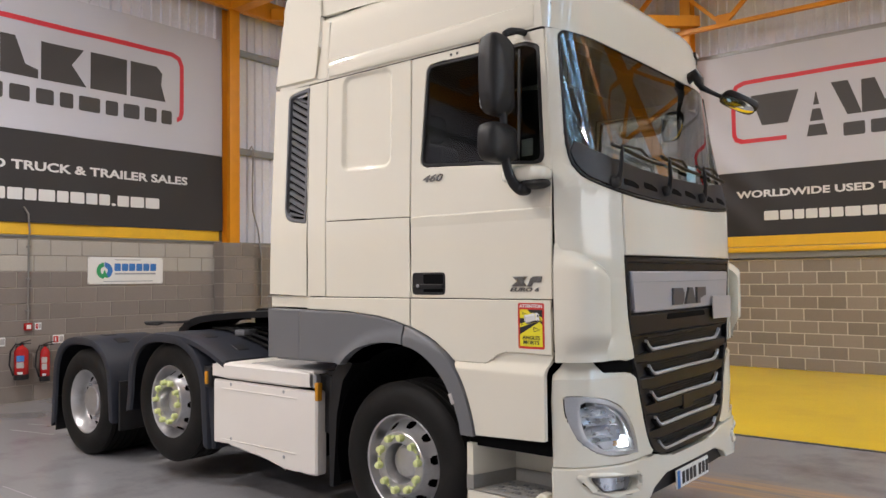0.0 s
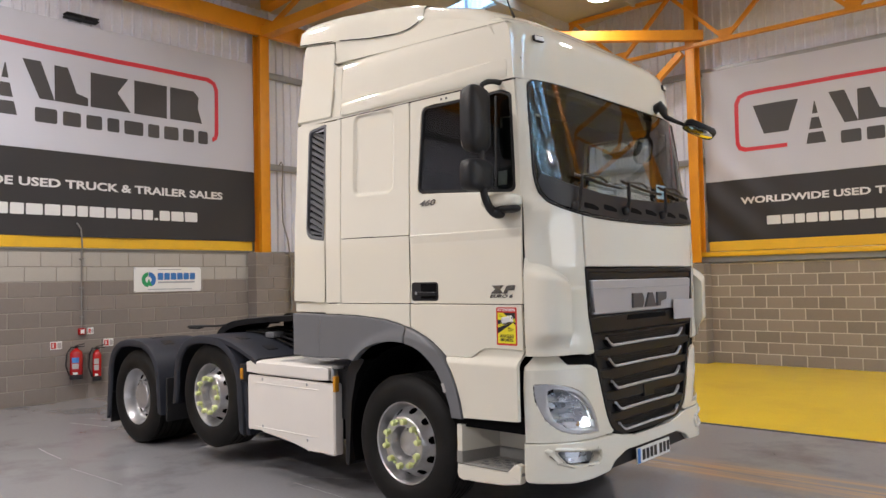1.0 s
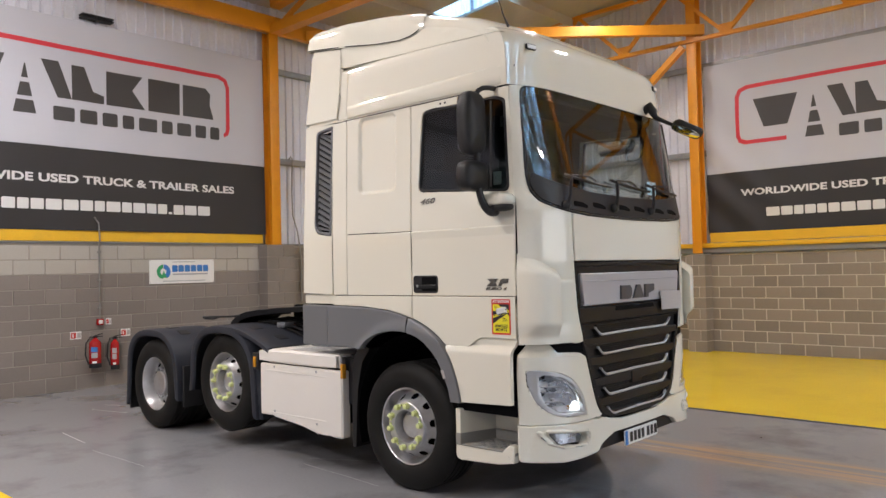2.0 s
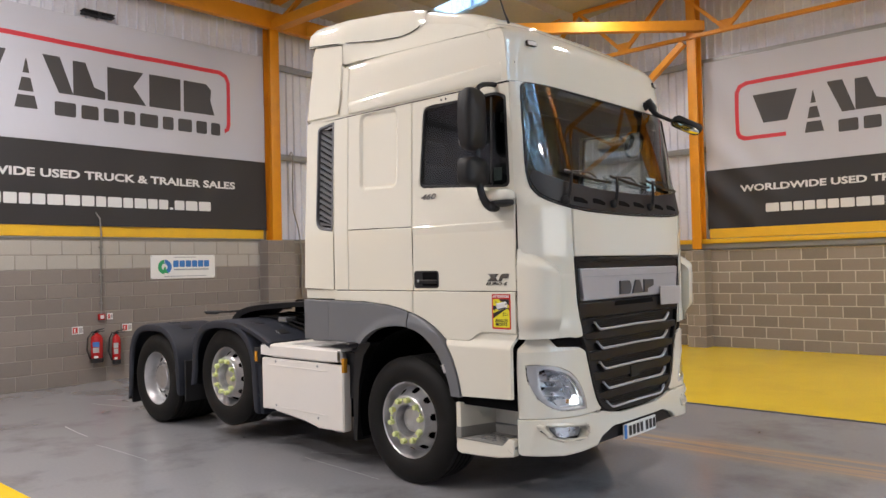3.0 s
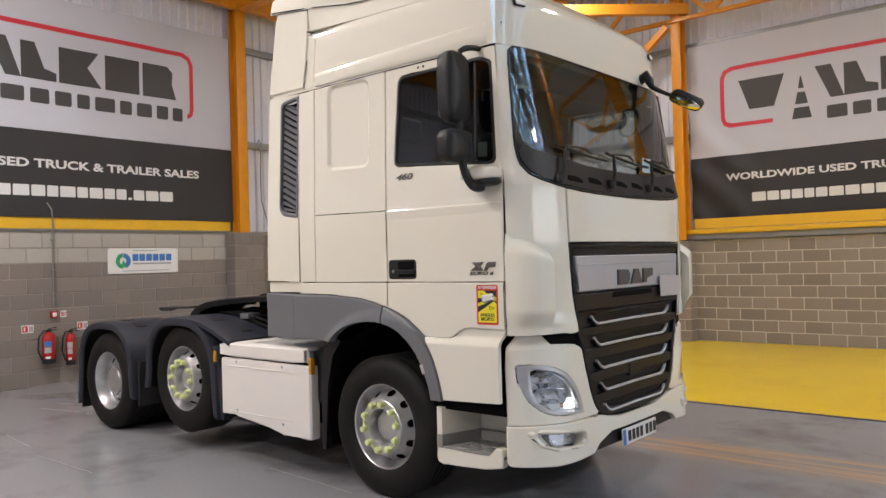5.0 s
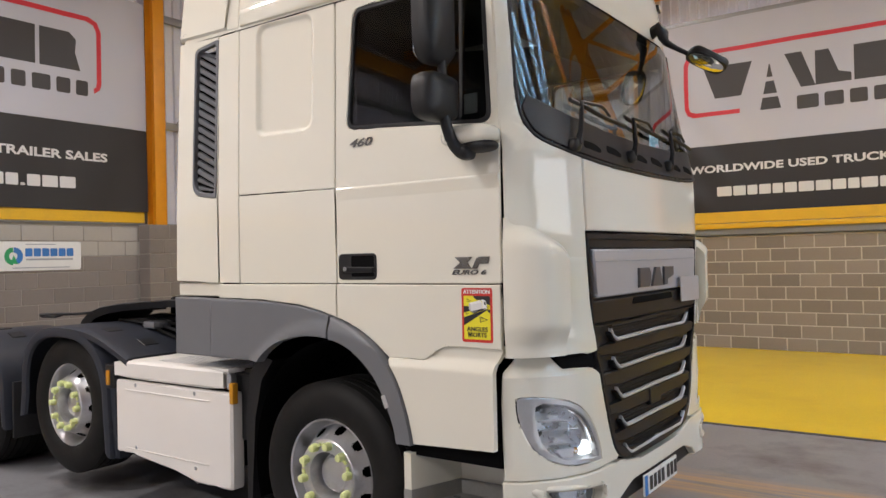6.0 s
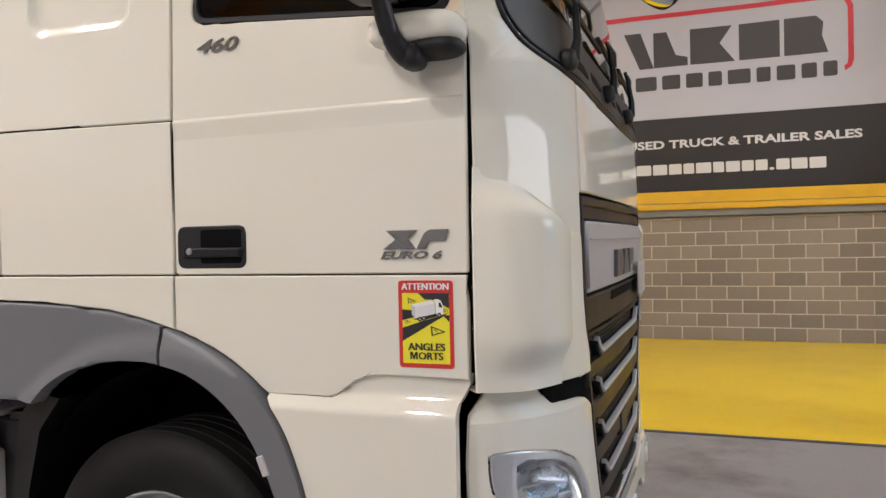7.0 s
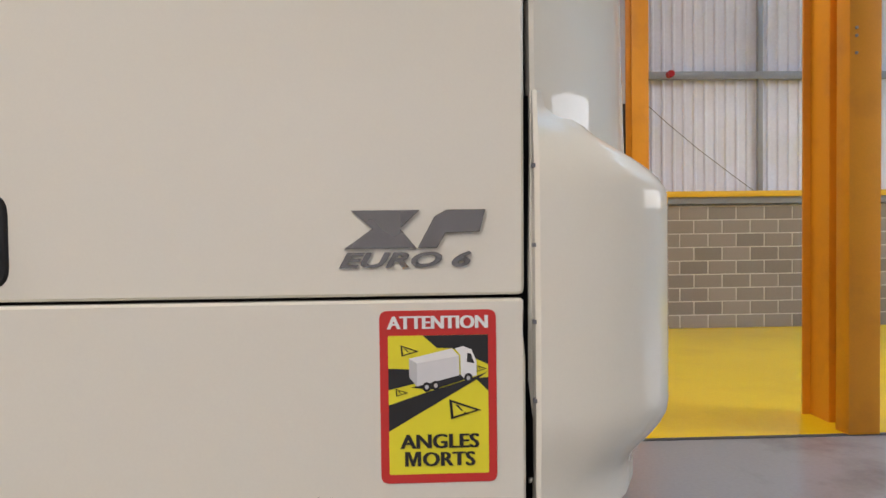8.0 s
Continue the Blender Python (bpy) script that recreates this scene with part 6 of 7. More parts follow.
for k in range(5):
    y = 0.44 + 0.045 * k
    hose_bm = tube(bmesh.new(), [(-1.34, y, 1.12 + 0.05 * k), (-1.6, y - 0.02, 1.06 + 0.05 * k), (-2.0, y + 0.03, 1.13 + 0.035 * k), (-2.35, y - 0.03, 1.24 + 0.01 * k), (-2.7, y + 0.02, 1.24)], 0.014, 8)
    part("air_line", hose_bm, BLACK if k % 2 else GREASE, TRUCK, "black air line behind the cab")
boxed("line_clamp", -2.30, 0.40, 1.19, -2.16, 0.55, 1.245, GREY, TRUCK, "grey clamp on the air lines", bevel=0.012)
boxed("valve_block", -1.75, 0.42, 1.02, -1.50, 0.70, 1.10, GREY, TRUCK, "grey valve block behind the cab", bevel=0.012)
for k in range(4):
    boxed("catwalk_bar", -1.9, 0.62 + 0.06 * k, 1.02, -1.32, 0.65 + 0.06 * k, 1.05, STEEL if k % 2 else BLACK, TRUCK)

# -- mirrors
def shell(cx, cy, cz, hx, hy, hz, taper=0.75):
    """A rounded mirror housing, deeper at its middle, flat glass towards the rear."""
    bm = bmesh.new()
    bmesh.ops.create_cube(bm, size=2.0)
    bmesh.ops.subdivide_edges(bm, edges=bm.edges, cuts=7, use_grid_fill=True)
    for v in bm.verts:
        x, y, z = v.co
        ex = 3.6
        n = (abs(y) ** ex + abs(z) ** ex) ** (1 / ex)
        m = max(abs(y), abs(z))
        k = m / n if n > 1e-6 else 1.0
        y, z = y * k, z * k
        if x > 0:
            r = max(abs(y), abs(z))
            y *= 1 - (1 - taper) * 0.4 * x * x
            z *= 1 - (1 - taper) * 0.4 * x * x
            x = x * (1 - 0.55 * r ** 2.5)
        elif x < -0.7:
            y, z = y * 0.96, z * 0.96
        v.co = (cx + x * hx, cy + y * hy, cz + z * hz)
    return bm


def pod(centre, radii, power=2.6):
    """A rounded pod, fuller than an ellipsoid."""
    bm = bmesh.new()
    bmesh.ops.create_uvsphere(bm, u_segments=24, v_segments=14, radius=1.0)
    for v in bm.verts:
        n = sum(abs(c) ** power for c in v.co) ** (1 / power)
        v.co = Vector(centre) + Vector([c / n * r for c, r in zip(v.co, radii)])
    return bm


for s in (1, -1):
    yy = lambda v, s=s: CY - s * (CY - v)
    arm = [(0.962, -0.088, 2.140), (0.948, -0.105, 2.150), (0.925, -0.130, 2.190), (0.905, -0.148, 2.27), (0.895, -0.15, 2.36), (0.89, -0.15, 2.60), (0.89, -0.145, 2.94), (0.895, -0.10, 3.015), (0.91, -0.02, 3.034), (0.92, 0.05, 3.035)]
    girth = [0.031, 0.031, 0.028, 0.026, 0.025, 0.020, 0.018, 0.018, 0.018, 0.02]
    bends = zip(flowing([(p[0], p[1]) for p in arm], 4), flowing([(p[2], r) for p, r in zip(arm, girth)], 4))
    bends = [(x, yy(y), z, r) for (x, y), (z, r) in bends]
    m = part("mirror_arm", tube(bmesh.new(), [q[:3] for q in bends], [q[3] for q in bends], 12), BLACK, TRUCK, "black mirror arm", smooth=60)
    part("arm_foot", pod((0.965, yy(-0.080), 2.145), (0.036, 0.05, 0.036)), BLACK, m, smooth=60)
    for cz, hz, hy, cy in ((2.765, 0.225, 0.112, -0.175), (2.395, 0.108, 0.128, -0.175)):
        part("mirror_housing", shell(0.885, yy(cy), cz, 0.062, hy, hz), BLACK, m, "textured black mirror housing", smooth=60)
        panel("mirror_glass", rect(-hy * 0.86, -hz * 0.88, hy * 0.86, hz * 0.88, 0.045), lambda a, b, d, yc=yy(cy), zc=cz: Vector((0.8185 + d, yc + a, zc + b)), MIRROR, m, "mirror glass", 0.006, 0.001, 0)
    base = part("mirror_foot", pod((0.965, yy(-0.045), 2.225), (0.14, 0.075, 0.047), 3.4), PAINT, TRUCK, "cream mirror foot", smooth=60)
    part("foot_cap", pod((1.015, yy(-0.045), 2.172), (0.088, 0.066, 0.028)), BLACK, base, "black lower cap", smooth=60)
# front view mirror on the far corner, kerb mirror over the far door
fm = part("front_mirror_arm", tube(bmesh.new(), [(1.12, 1.90, 3.10), (1.18, 1.90, 3.13), (1.21, 1.895, 3.08), (1.225, 1.91, 3.03), (1.27, 1.96, 3.00), (1.33, 2.02, 2.965), (1.40, 2.07, 2.95)], [0.04, 0.045, 0.04, 0.024, 0.018, 0.016, 0.02], 8), BLACK, TRUCK, "black front mirror arm", smooth=50)
along = Vector((0.18, 0.15, -0.11)).normalized()
up = (Vector((0.1, 0.35, 0.93)) - along * along.dot(Vector((0.1, 0.35, 0.93)))).normalized()
wide = up.cross(along)
seat_m = Matrix.Translation((1.435, 2.08, 2.927)) @ Matrix((up, along, wide)).transposed().to_4x4()
head = shell(0, 0, 0, 0.032, 0.135, 0.085)
bmesh.ops.transform(head, matrix=seat_m, verts=head.verts)
part("mirror_housing", head, BLACK, fm, "black front mirror housing", smooth=60)
glass = lathe(bmesh.new(), [(0.0, -0.042), (0.5, -0.040), (0.85, -0.036), (1.0, -0.031)], 24, "X")
for v in glass.verts:
    v.co = seat_m @ Vector((v.co.x, v.co.y * 0.125, v.co.z * 0.078))
part("mirror_glass", glass, MIRROR, fm, "domed mirror glass")
km = part("kerb_mirror_arm", tube(bmesh.new(), [(0.55, 2.39, 3.05), (0.52, 2.48, 3.06), (0.50, 2.53, 3.0)], 0.018, 8), BLACK, TRUCK, "black kerb mirror arm")
head = shell(0, 0, 0, 0.05, 0.20, 0.085)
bmesh.ops.transform(head, matrix=pose(0.48, 2.54, 2.92, 0, 0, 90) @ pose(0, 0, 0, 0, 25, 0), verts=head.verts)
part("mirror_housing", head, BLACK, km, "black kerb mirror housing", smooth=60)
glass = box(bmesh.new(), -0.056, -0.18, -0.07, -0.05, 0.18, 0.07, 0.002)
bmesh.ops.transform(glass, matrix=pose(0.48, 2.54, 2.92, 0, 0, 90) @ pose(0, 0, 0, 0, 25, 0), verts=glass.verts)
part("mirror_glass", glass, MIRROR, km, "mirror glass")

# -- wipers on the windscreen foot
for w0, w1 in ((-0.88, -0.30), (-0.28, 0.32), (0.30, 0.84)):
    arm = tube(bmesh.new(), [face(w0, 2.19, -0.035), face(w0 + 0.02, 2.25, -0.05), face(w0 + 0.05, 2.36, -0.055), face(w0 + 0.075, 2.40, -0.050)], [0.019, 0.014, 0.011, 0.010], 6)
    ob = part("wiper", arm, BLACK, TRUCK, "black windscreen wiper")
    blade = tube(bmesh.new(), [face(w0 + 0.02 + (w1 - w0) * s, 2.405 - 0.055 * s - 0.012 * math.sin(math.pi * s), -0.024) for s in np.linspace(0, 1, 9)], 0.011, 6)
    tube(blade, [face(w0 + 0.075, 2.40, -0.050), face(w0 + 0.28, 2.405, -0.052), face(w0 + 0.40, 2.378, -0.03)], 0.008, 6)
    part("wiper_blade", blade, BLACK, ob)
    part("wiper_hub", pod(face(w0, 2.185, -0.014), (0.030, 0.034, 0.034)), BLACK, ob, smooth=60)
    for q in (0.17, 0.41):
        panel("cowl_scoop", rounded([(w0 + q - 0.09, 2.180), (w0 + q + 0.08, 2.168), (w0 + q + 0.09, 2.190), (w0 + q + 0.03, 2.212), (w0 + q - 0.08, 2.220)], 0.02, 3), proud(face, 0.006), DARK, TRUCK, "", 0.006, 0.003, 0.1)

# -- handle, badge, sticker, seams
pocket = panel("handle_pocket", rect(0.09, 1.567, 0.353, 1.703, 0.03), proud(near, 0.004), BLACK, TRUCK, "black recessed door handle", 0.012, 0.004, 0, [rect(0.185, 1.628, 0.335, 1.688, 0.008), rect(0.185, 1.585, 0.335, 1.605, 0.006)])
panel("pocket_back", rect(0.17, 1.58, 0.34, 1.695, 0.01), proud(near, 0.0025), DARK, pocket, "", 0.01, 0.002, 0)
panel("pull_bar", rounded([(0.12, 1.60), (0.34, 1.603), (0.34, 1.632), (0.12, 1.635)], 0.008), proud(near, 0.016), SATIN, pocket, "", 0.014, 0.006, 0)
panel("lock", [(0.148 + 0.011 * math.cos(a), 1.622 + 0.011 * math.sin(a)) for a in np.linspace(0, 2 * math.pi, 13)[:-1]], proud(near, 0.021), GALV, pocket, "", 0.006, 0.002, 0)
written("power_badge", "460", 0.042, lambda a, b, d: near(0.182 + a, 2.256 + b, d), BADGE, TRUCK, 0.158, bold=0.03, lift=0.002, shear=0.3, thick=0.003)
model = [
    [(0.012, 0.058), (0.124, 0.058), (0.092, 0.030), (0.118, 0.0), (0.0, 0.0), (0.046, 0.030)],
    [(0.120, 0.0), (0.152, 0.0), (0.166, 0.022), (0.222, 0.024), (0.232, 0.058), (0.168, 0.058), (0.148, 0.048)],
]
for shape in model:
    panel("badge_shape", shape, lambda a, b, d: near(0.825 + a * 0.88, 1.6175 + b * 0.95, d - 0.006), BADGE, TRUCK, "plain metal badge shape", 0.008, 0.0012, 0)
written("emission_badge", "EURO 6", 0.021, lambda a, b, d: near(0.817 + a, 1.591 + b, d), BADGE, TRUCK, 0.192, bold=0.05, lift=0.001, shear=0.3, thick=0.003)

DOOR_OUT = 0.010
on_door = lambda a, b, d: near(a, b, d - DOOR_OUT)
SX, SZ = 0.874, 1.278
st = lambda k: (lambda a, b, d: on_door(SX + a, SZ + b, d - 0.0006 * k))
sticker = panel("warning_sticker", rect(0, 0, 0.168, 0.25, 0.012), st(2), STICKER_RED, TRUCK, "red-edged yellow and black blind spot warning sticker", 0.001, 0.0003, 0)
flat = dict(thick=0.0005, bevel=0.0001, res=0)
panel("print_field", rect(0.012, 0.013, 0.156, 0.214, 0.002), st(3), STICKER_YELLOW, sticker, **flat)
for shape in ([(0.062, 0.214), (0.156, 0.214), (0.156, 0.171), (0.104, 0.195), (0.082, 0.196)], [(0.012, 0.167), (0.05, 0.165), (0.05, 0.145), (0.012, 0.136)], [(0.012, 0.114), (0.055, 0.128), (0.132, 0.151), (0.155, 0.160), (0.137, 0.148), (0.012, 0.076)], [(0.137, 0.151), (0.156, 0.152), (0.156, 0.132)]):
    panel("print_wedge", shape, st(4), INK, sticker, **flat)
for cx, cz, r in ((0.043, 0.192, 0.013), (0.031, 0.132, 0.009), (0.146, 0.165, 0.008), (0.122, 0.106, 0.023)):
    tri = [(cx - r, cz + r * 0.66), (cx + r, cz - r * 0.05), (cx - r * 0.9, cz - r * 0.6)]
    panel("print_triangle", tri, st(5), INK, sticker, holes=[[(cx - r * 0.82, cz + r * 0.47), (cx + r * 0.68, cz - r * 0.05), (cx - r * 0.74, cz - r * 0.43)]], **flat)
    panel("print_stroke", [(cx - r * 0.62, cz + r * 0.30), (cx - r * 0.45, cz + r * 0.30), (cx - r * 0.12, cz - r * 0.08), (cx - r * 0.20, cz - r * 0.12)], st(5), INK, sticker, **flat)
    panel("print_stroke", [(cx - r * 0.06, cz - r * 0.16), (cx + r * 0.06, cz - r * 0.18), (cx + r * 0.02, cz - r * 0.27), (cx - r * 0.10, cz - r * 0.25)], st(5), INK, sticker, **flat)
panel("print_lorry_shadow", [(0.044, 0.139), (0.075, 0.136), (0.132, 0.152), (0.114, 0.157)], st(5), INK, sticker, **flat)
panel("print_lorry_body", [(0.042, 0.181), (0.042, 0.154), (0.053, 0.141), (0.114, 0.156), (0.114, 0.184), (0.104, 0.195)], st(6), STICKER_WHITE, sticker, **flat)
panel("print_lorry_rear", [(0.042, 0.181), (0.042, 0.154), (0.053, 0.141), (0.053, 0.174)], st(7), PRINT_PALE, sticker, **flat)
panel("print_lorry_side", [(0.053, 0.174), (0.053, 0.141), (0.114, 0.156), (0.114, 0.184)], st(7), PRINT_WHITE, sticker, **flat)
panel("print_lorry_cab", [(0.116, 0.157), (0.121, 0.151), (0.139, 0.155), (0.139, 0.176), (0.132, 0.193), (0.120, 0.198), (0.108, 0.195), (0.116, 0.185)], st(6), STICKER_WHITE, sticker, **flat)
panel("print_lorry_window", [(0.125, 0.175), (0.136, 0.173), (0.131, 0.187), (0.126, 0.188)], st(7), INK, sticker, **flat)
for a, b in ((0.067, 0.140), (0.080, 0.142), (0.127, 0.152)):
    panel("print_wheel", [(a + 0.0062 * math.cos(t), b + 0.007 * math.sin(t)) for t in np.linspace(0, 2 * math.pi, 15)[:-1]], st(8), INK, sticker, **flat)
    panel("print_hub", [(a + 0.0028 * math.cos(t), b + 0.0032 * math.sin(t)) for t in np.linspace(0, 2 * math.pi, 11)[:-1]], st(9), PRINT_PALE, sticker, **flat)
for n, shift in enumerate((-0.0012, 0.0, 0.0012)):
    written("sticker_title", "ATTENTION", 0.019, lambda a, b, d, n=n, shift=shift: st(5 + n * 0.4)(0.012 + shift + a, 0.224 + b, d), STICKER_WHITE, sticker, 0.143, bold=0.006, lift=0.0)
for n, shift in enumerate((-0.0012, 0.0, 0.0012)):
    written("sticker_word", "ANGLES", 0.021, lambda a, b, d, n=n, shift=shift: st(5 + n * 0.4)(0.029 + shift + a, 0.051 + b, d), INK, sticker, 0.112, bold=0.006, lift=0.0)
panel("sticker_letter", [(0.0, 0.0), (0.005, 0.0), (0.005, 0.014), (0.0095, 0.0), (0.0135, 0.0), (0.018, 0.014), (0.018, 0.0), (0.023, 0.0), (0.023, 0.021), (0.0155, 0.021), (0.0115, 0.0085), (0.0075, 0.021), (0.0, 0.021)], lambda a, b, d: st(5)(0.0345 + a, 0.025 + b, d), INK, sticker, **flat)
for n, shift in enumerate((-0.0012, 0.0, 0.0012)):
    written("sticker_word", "ORTS", 0.021, lambda a, b, d, n=n, shift=shift: st(5 + n * 0.4)(0.061 + shift + a, 0.025 + b, d), INK, sticker, 0.074, bold=0.006, lift=0.0)
note = panel("window_note", rect(0.88, 2.345, 0.955, 2.44, 0.003), proud(near, -0.03), STICKER_WHITE, TRUCK, "small white note behind the side window", 0.001, 0.0002, 0)

for x in (0.393, 0.440):
    panel("door_plug", [(x + 0.009 * math.cos(a), 3.014 + 0.009 * math.sin(a)) for a in np.linspace(0, 2 * math.pi, 13)[:-1]], proud(near, 0.003), BLACK, TRUCK, "small black plug above the side window", 0.005, 0.001, 0)

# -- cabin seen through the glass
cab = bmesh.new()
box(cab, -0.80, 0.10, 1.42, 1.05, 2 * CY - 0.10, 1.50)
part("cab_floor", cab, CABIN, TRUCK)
boxed("cab_back_wall", -0.84, 0.10, 1.5, -0.78, 2 * CY - 0.10, 3.55, CABIN_DIMMED, TRUCK)
boxed("cab_headliner", -0.8, 0.14, 3.40, 0.80, 2 * CY - 0.14, 3.44, CABIN_DIMMED, TRUCK)
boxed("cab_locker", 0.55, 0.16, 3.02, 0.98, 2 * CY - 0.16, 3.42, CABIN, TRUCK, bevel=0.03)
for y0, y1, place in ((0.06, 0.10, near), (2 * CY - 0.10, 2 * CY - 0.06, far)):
    panel("side_lining", [(-0.82, 1.5), (1.07, 1.5), (1.05, 3.2), (-0.82, 3.4)], proud(place, -0.06), CABIN_DIMMED, TRUCK, "", 0.02, 0.002, 0.3, [[(0.15, 2.34), (1.03, 2.30), (1.02, 2.97), (0.19, 2.99)]])
dash = bmesh.new()
dprof = [(1.20, 1.5), (1.20, 2.20), (1.10, 2.26), (0.80, 2.28), (0.66, 2.22), (0.62, 2.0), (0.74, 1.6), (0.74, 1.5)]
a = [dash.verts.new((x, 0.20, z)) for x, z in dprof]
b = [dash.verts.new((x, 2 * CY - 0.20, z)) for x, z in dprof]
for i in range(8):
    dash.faces.new((a[i], a[(i + 1) % 8], b[(i + 1) % 8], b[i]))
dash.faces.new(a)
dash.faces.new(b[::-1])
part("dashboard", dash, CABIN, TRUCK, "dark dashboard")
wheel_bm = bmesh.new()
ring = [Matrix.Translation((0.52, 0.62, 2.20)) @ pose(0, 0, 0, 0, 62, 0) @ Vector((0, 0.23 * math.sin(t), 0.23 * math.cos(t))) for t in np.linspace(0, 2 * math.pi, 29)]
tube(wheel_bm, ring, 0.018, 8, caps=False)
tube(wheel_bm, [(0.52, 0.40, 2.2), (0.52, 0.84, 2.2)], 0.02, 6)
part("steering_wheel", wheel_bm, CABIN, TRUCK)
for y in (0.62, 1.80):
    seat = boxed("cab_seat", -0.25, y - 0.26, 1.75, 0.30, y + 0.26, 1.95, CLOTH, TRUCK, "dark cloth cab seat", bevel=0.06, segments=3)
    boxed("backrest", -0.35, y - 0.25, 1.92, -0.18, y + 0.25, 2.62, CLOTH, seat, bevel=0.06, segments=3)
    boxed("headrest", -0.34, y - 0.15, 2.64, -0.22, y + 0.15, 2.84, CLOTH, seat, bevel=0.05, segments=3)
boxed("seat_base", -0.2, 0.4, 1.5, 0.25, 1.96, 1.76, CABIN, TRUCK)
curt = bmesh.new()
tube(curt, [(0.95, 0.20, 2.2), (0.95, 0.20, 3.0)], 0.045, 8)
tube(curt, [(0.95, 2 * CY - 0.20, 2.2), (0.95, 2 * CY - 0.20, 3.0)], 0.045, 8)
part("cab_curtain", curt, CABIN, TRUCK, "dark curtain tied at the screen pillar")
boxed("dash_tablet", 1.02, 2.10, 2.38, 1.03, 2.26, 2.50, SCREEN_BLUE, TRUCK, "small blue-white display on the dashboard", bevel=0.004)
# things on the walls -----------------------------------------------------------------
def on_left(y, z, d):
    return Vector((LEFT + 0.012 - d, y, z))


sign = tagged(panel("company_sign", rect(1.91, 1.62, 3.13, 2.03, 0.01), on_left, STICKER_WHITE, None, thick=0.006, bevel=0.001, res=0), "white rectangular sign with blue and green mark on the block wall", "sign")
lift = lambda k: (lambda y, z, d: on_left(y, z, d - 0.004 - 0.001 * k))
arc = lambda cy, cz, r0, r1, a0, a1: [(cy + r1 * math.cos(radians(t)), cz + r1 * math.sin(radians(t))) for t in np.linspace(a0, a1, 14)] + [(cy + r0 * math.cos(radians(t)), cz + r0 * math.sin(radians(t))) for t in np.linspace(a1, a0, 14)]
panel("print_arc", arc(2.165, 1.825, 0.06, 0.125, 95, 265), lift(1), GREEN, sign, **dict(thick=0.001, bevel=0.0002, res=0))
panel("print_arc", arc(2.165, 1.825, 0.05, 0.125, -60, 90), lift(1), BLUE, sign, **dict(thick=0.001, bevel=0.0002, res=0))
panel("print_wedge", [(2.12, 1.73), (2.165, 1.84), (2.225, 1.715)], lift(2), GREEN, sign, thick=0.001, bevel=0.0002, res=0)
for k in range(6):
    panel("print_bar", rect(2.32 + 0.118 * k, 1.82, 2.42 + 0.118 * k, 1.935, 0.015, 2), lift(1), BLUE, sign, thick=0.001, bevel=0.0002, res=0)
panel("print_bar", rect(2.33, 1.765, 3.0, 1.79, 0.0), lift(1), PRINT_GREY, sign, thick=0.001, bevel=0.0002, res=0)
panel("print_bar", rect(2.15, 1.655, 2.95, 1.668, 0.0), lift(1), PRINT_GREY, sign, thick=0.001, bevel=0.0002, res=0)
panel("print_bar", rect(2.33, 1.985, 2.75, 1.998, 0.0), lift(1), PRINT_GREY, sign, thick=0.001, bevel=0.0002, res=0)
for y, z in ((1.925, 1.635), (3.115, 1.635), (1.925, 2.015), (3.115, 2.015)):
    panel("fixing", [(y + 0.009 * math.cos(t), z + 0.009 * math.sin(t)) for t in np.linspace(0, 2 * math.pi, 9)[:-1]], lift(2), GALV, sign, thick=0.002, bevel=0.0005, res=0)


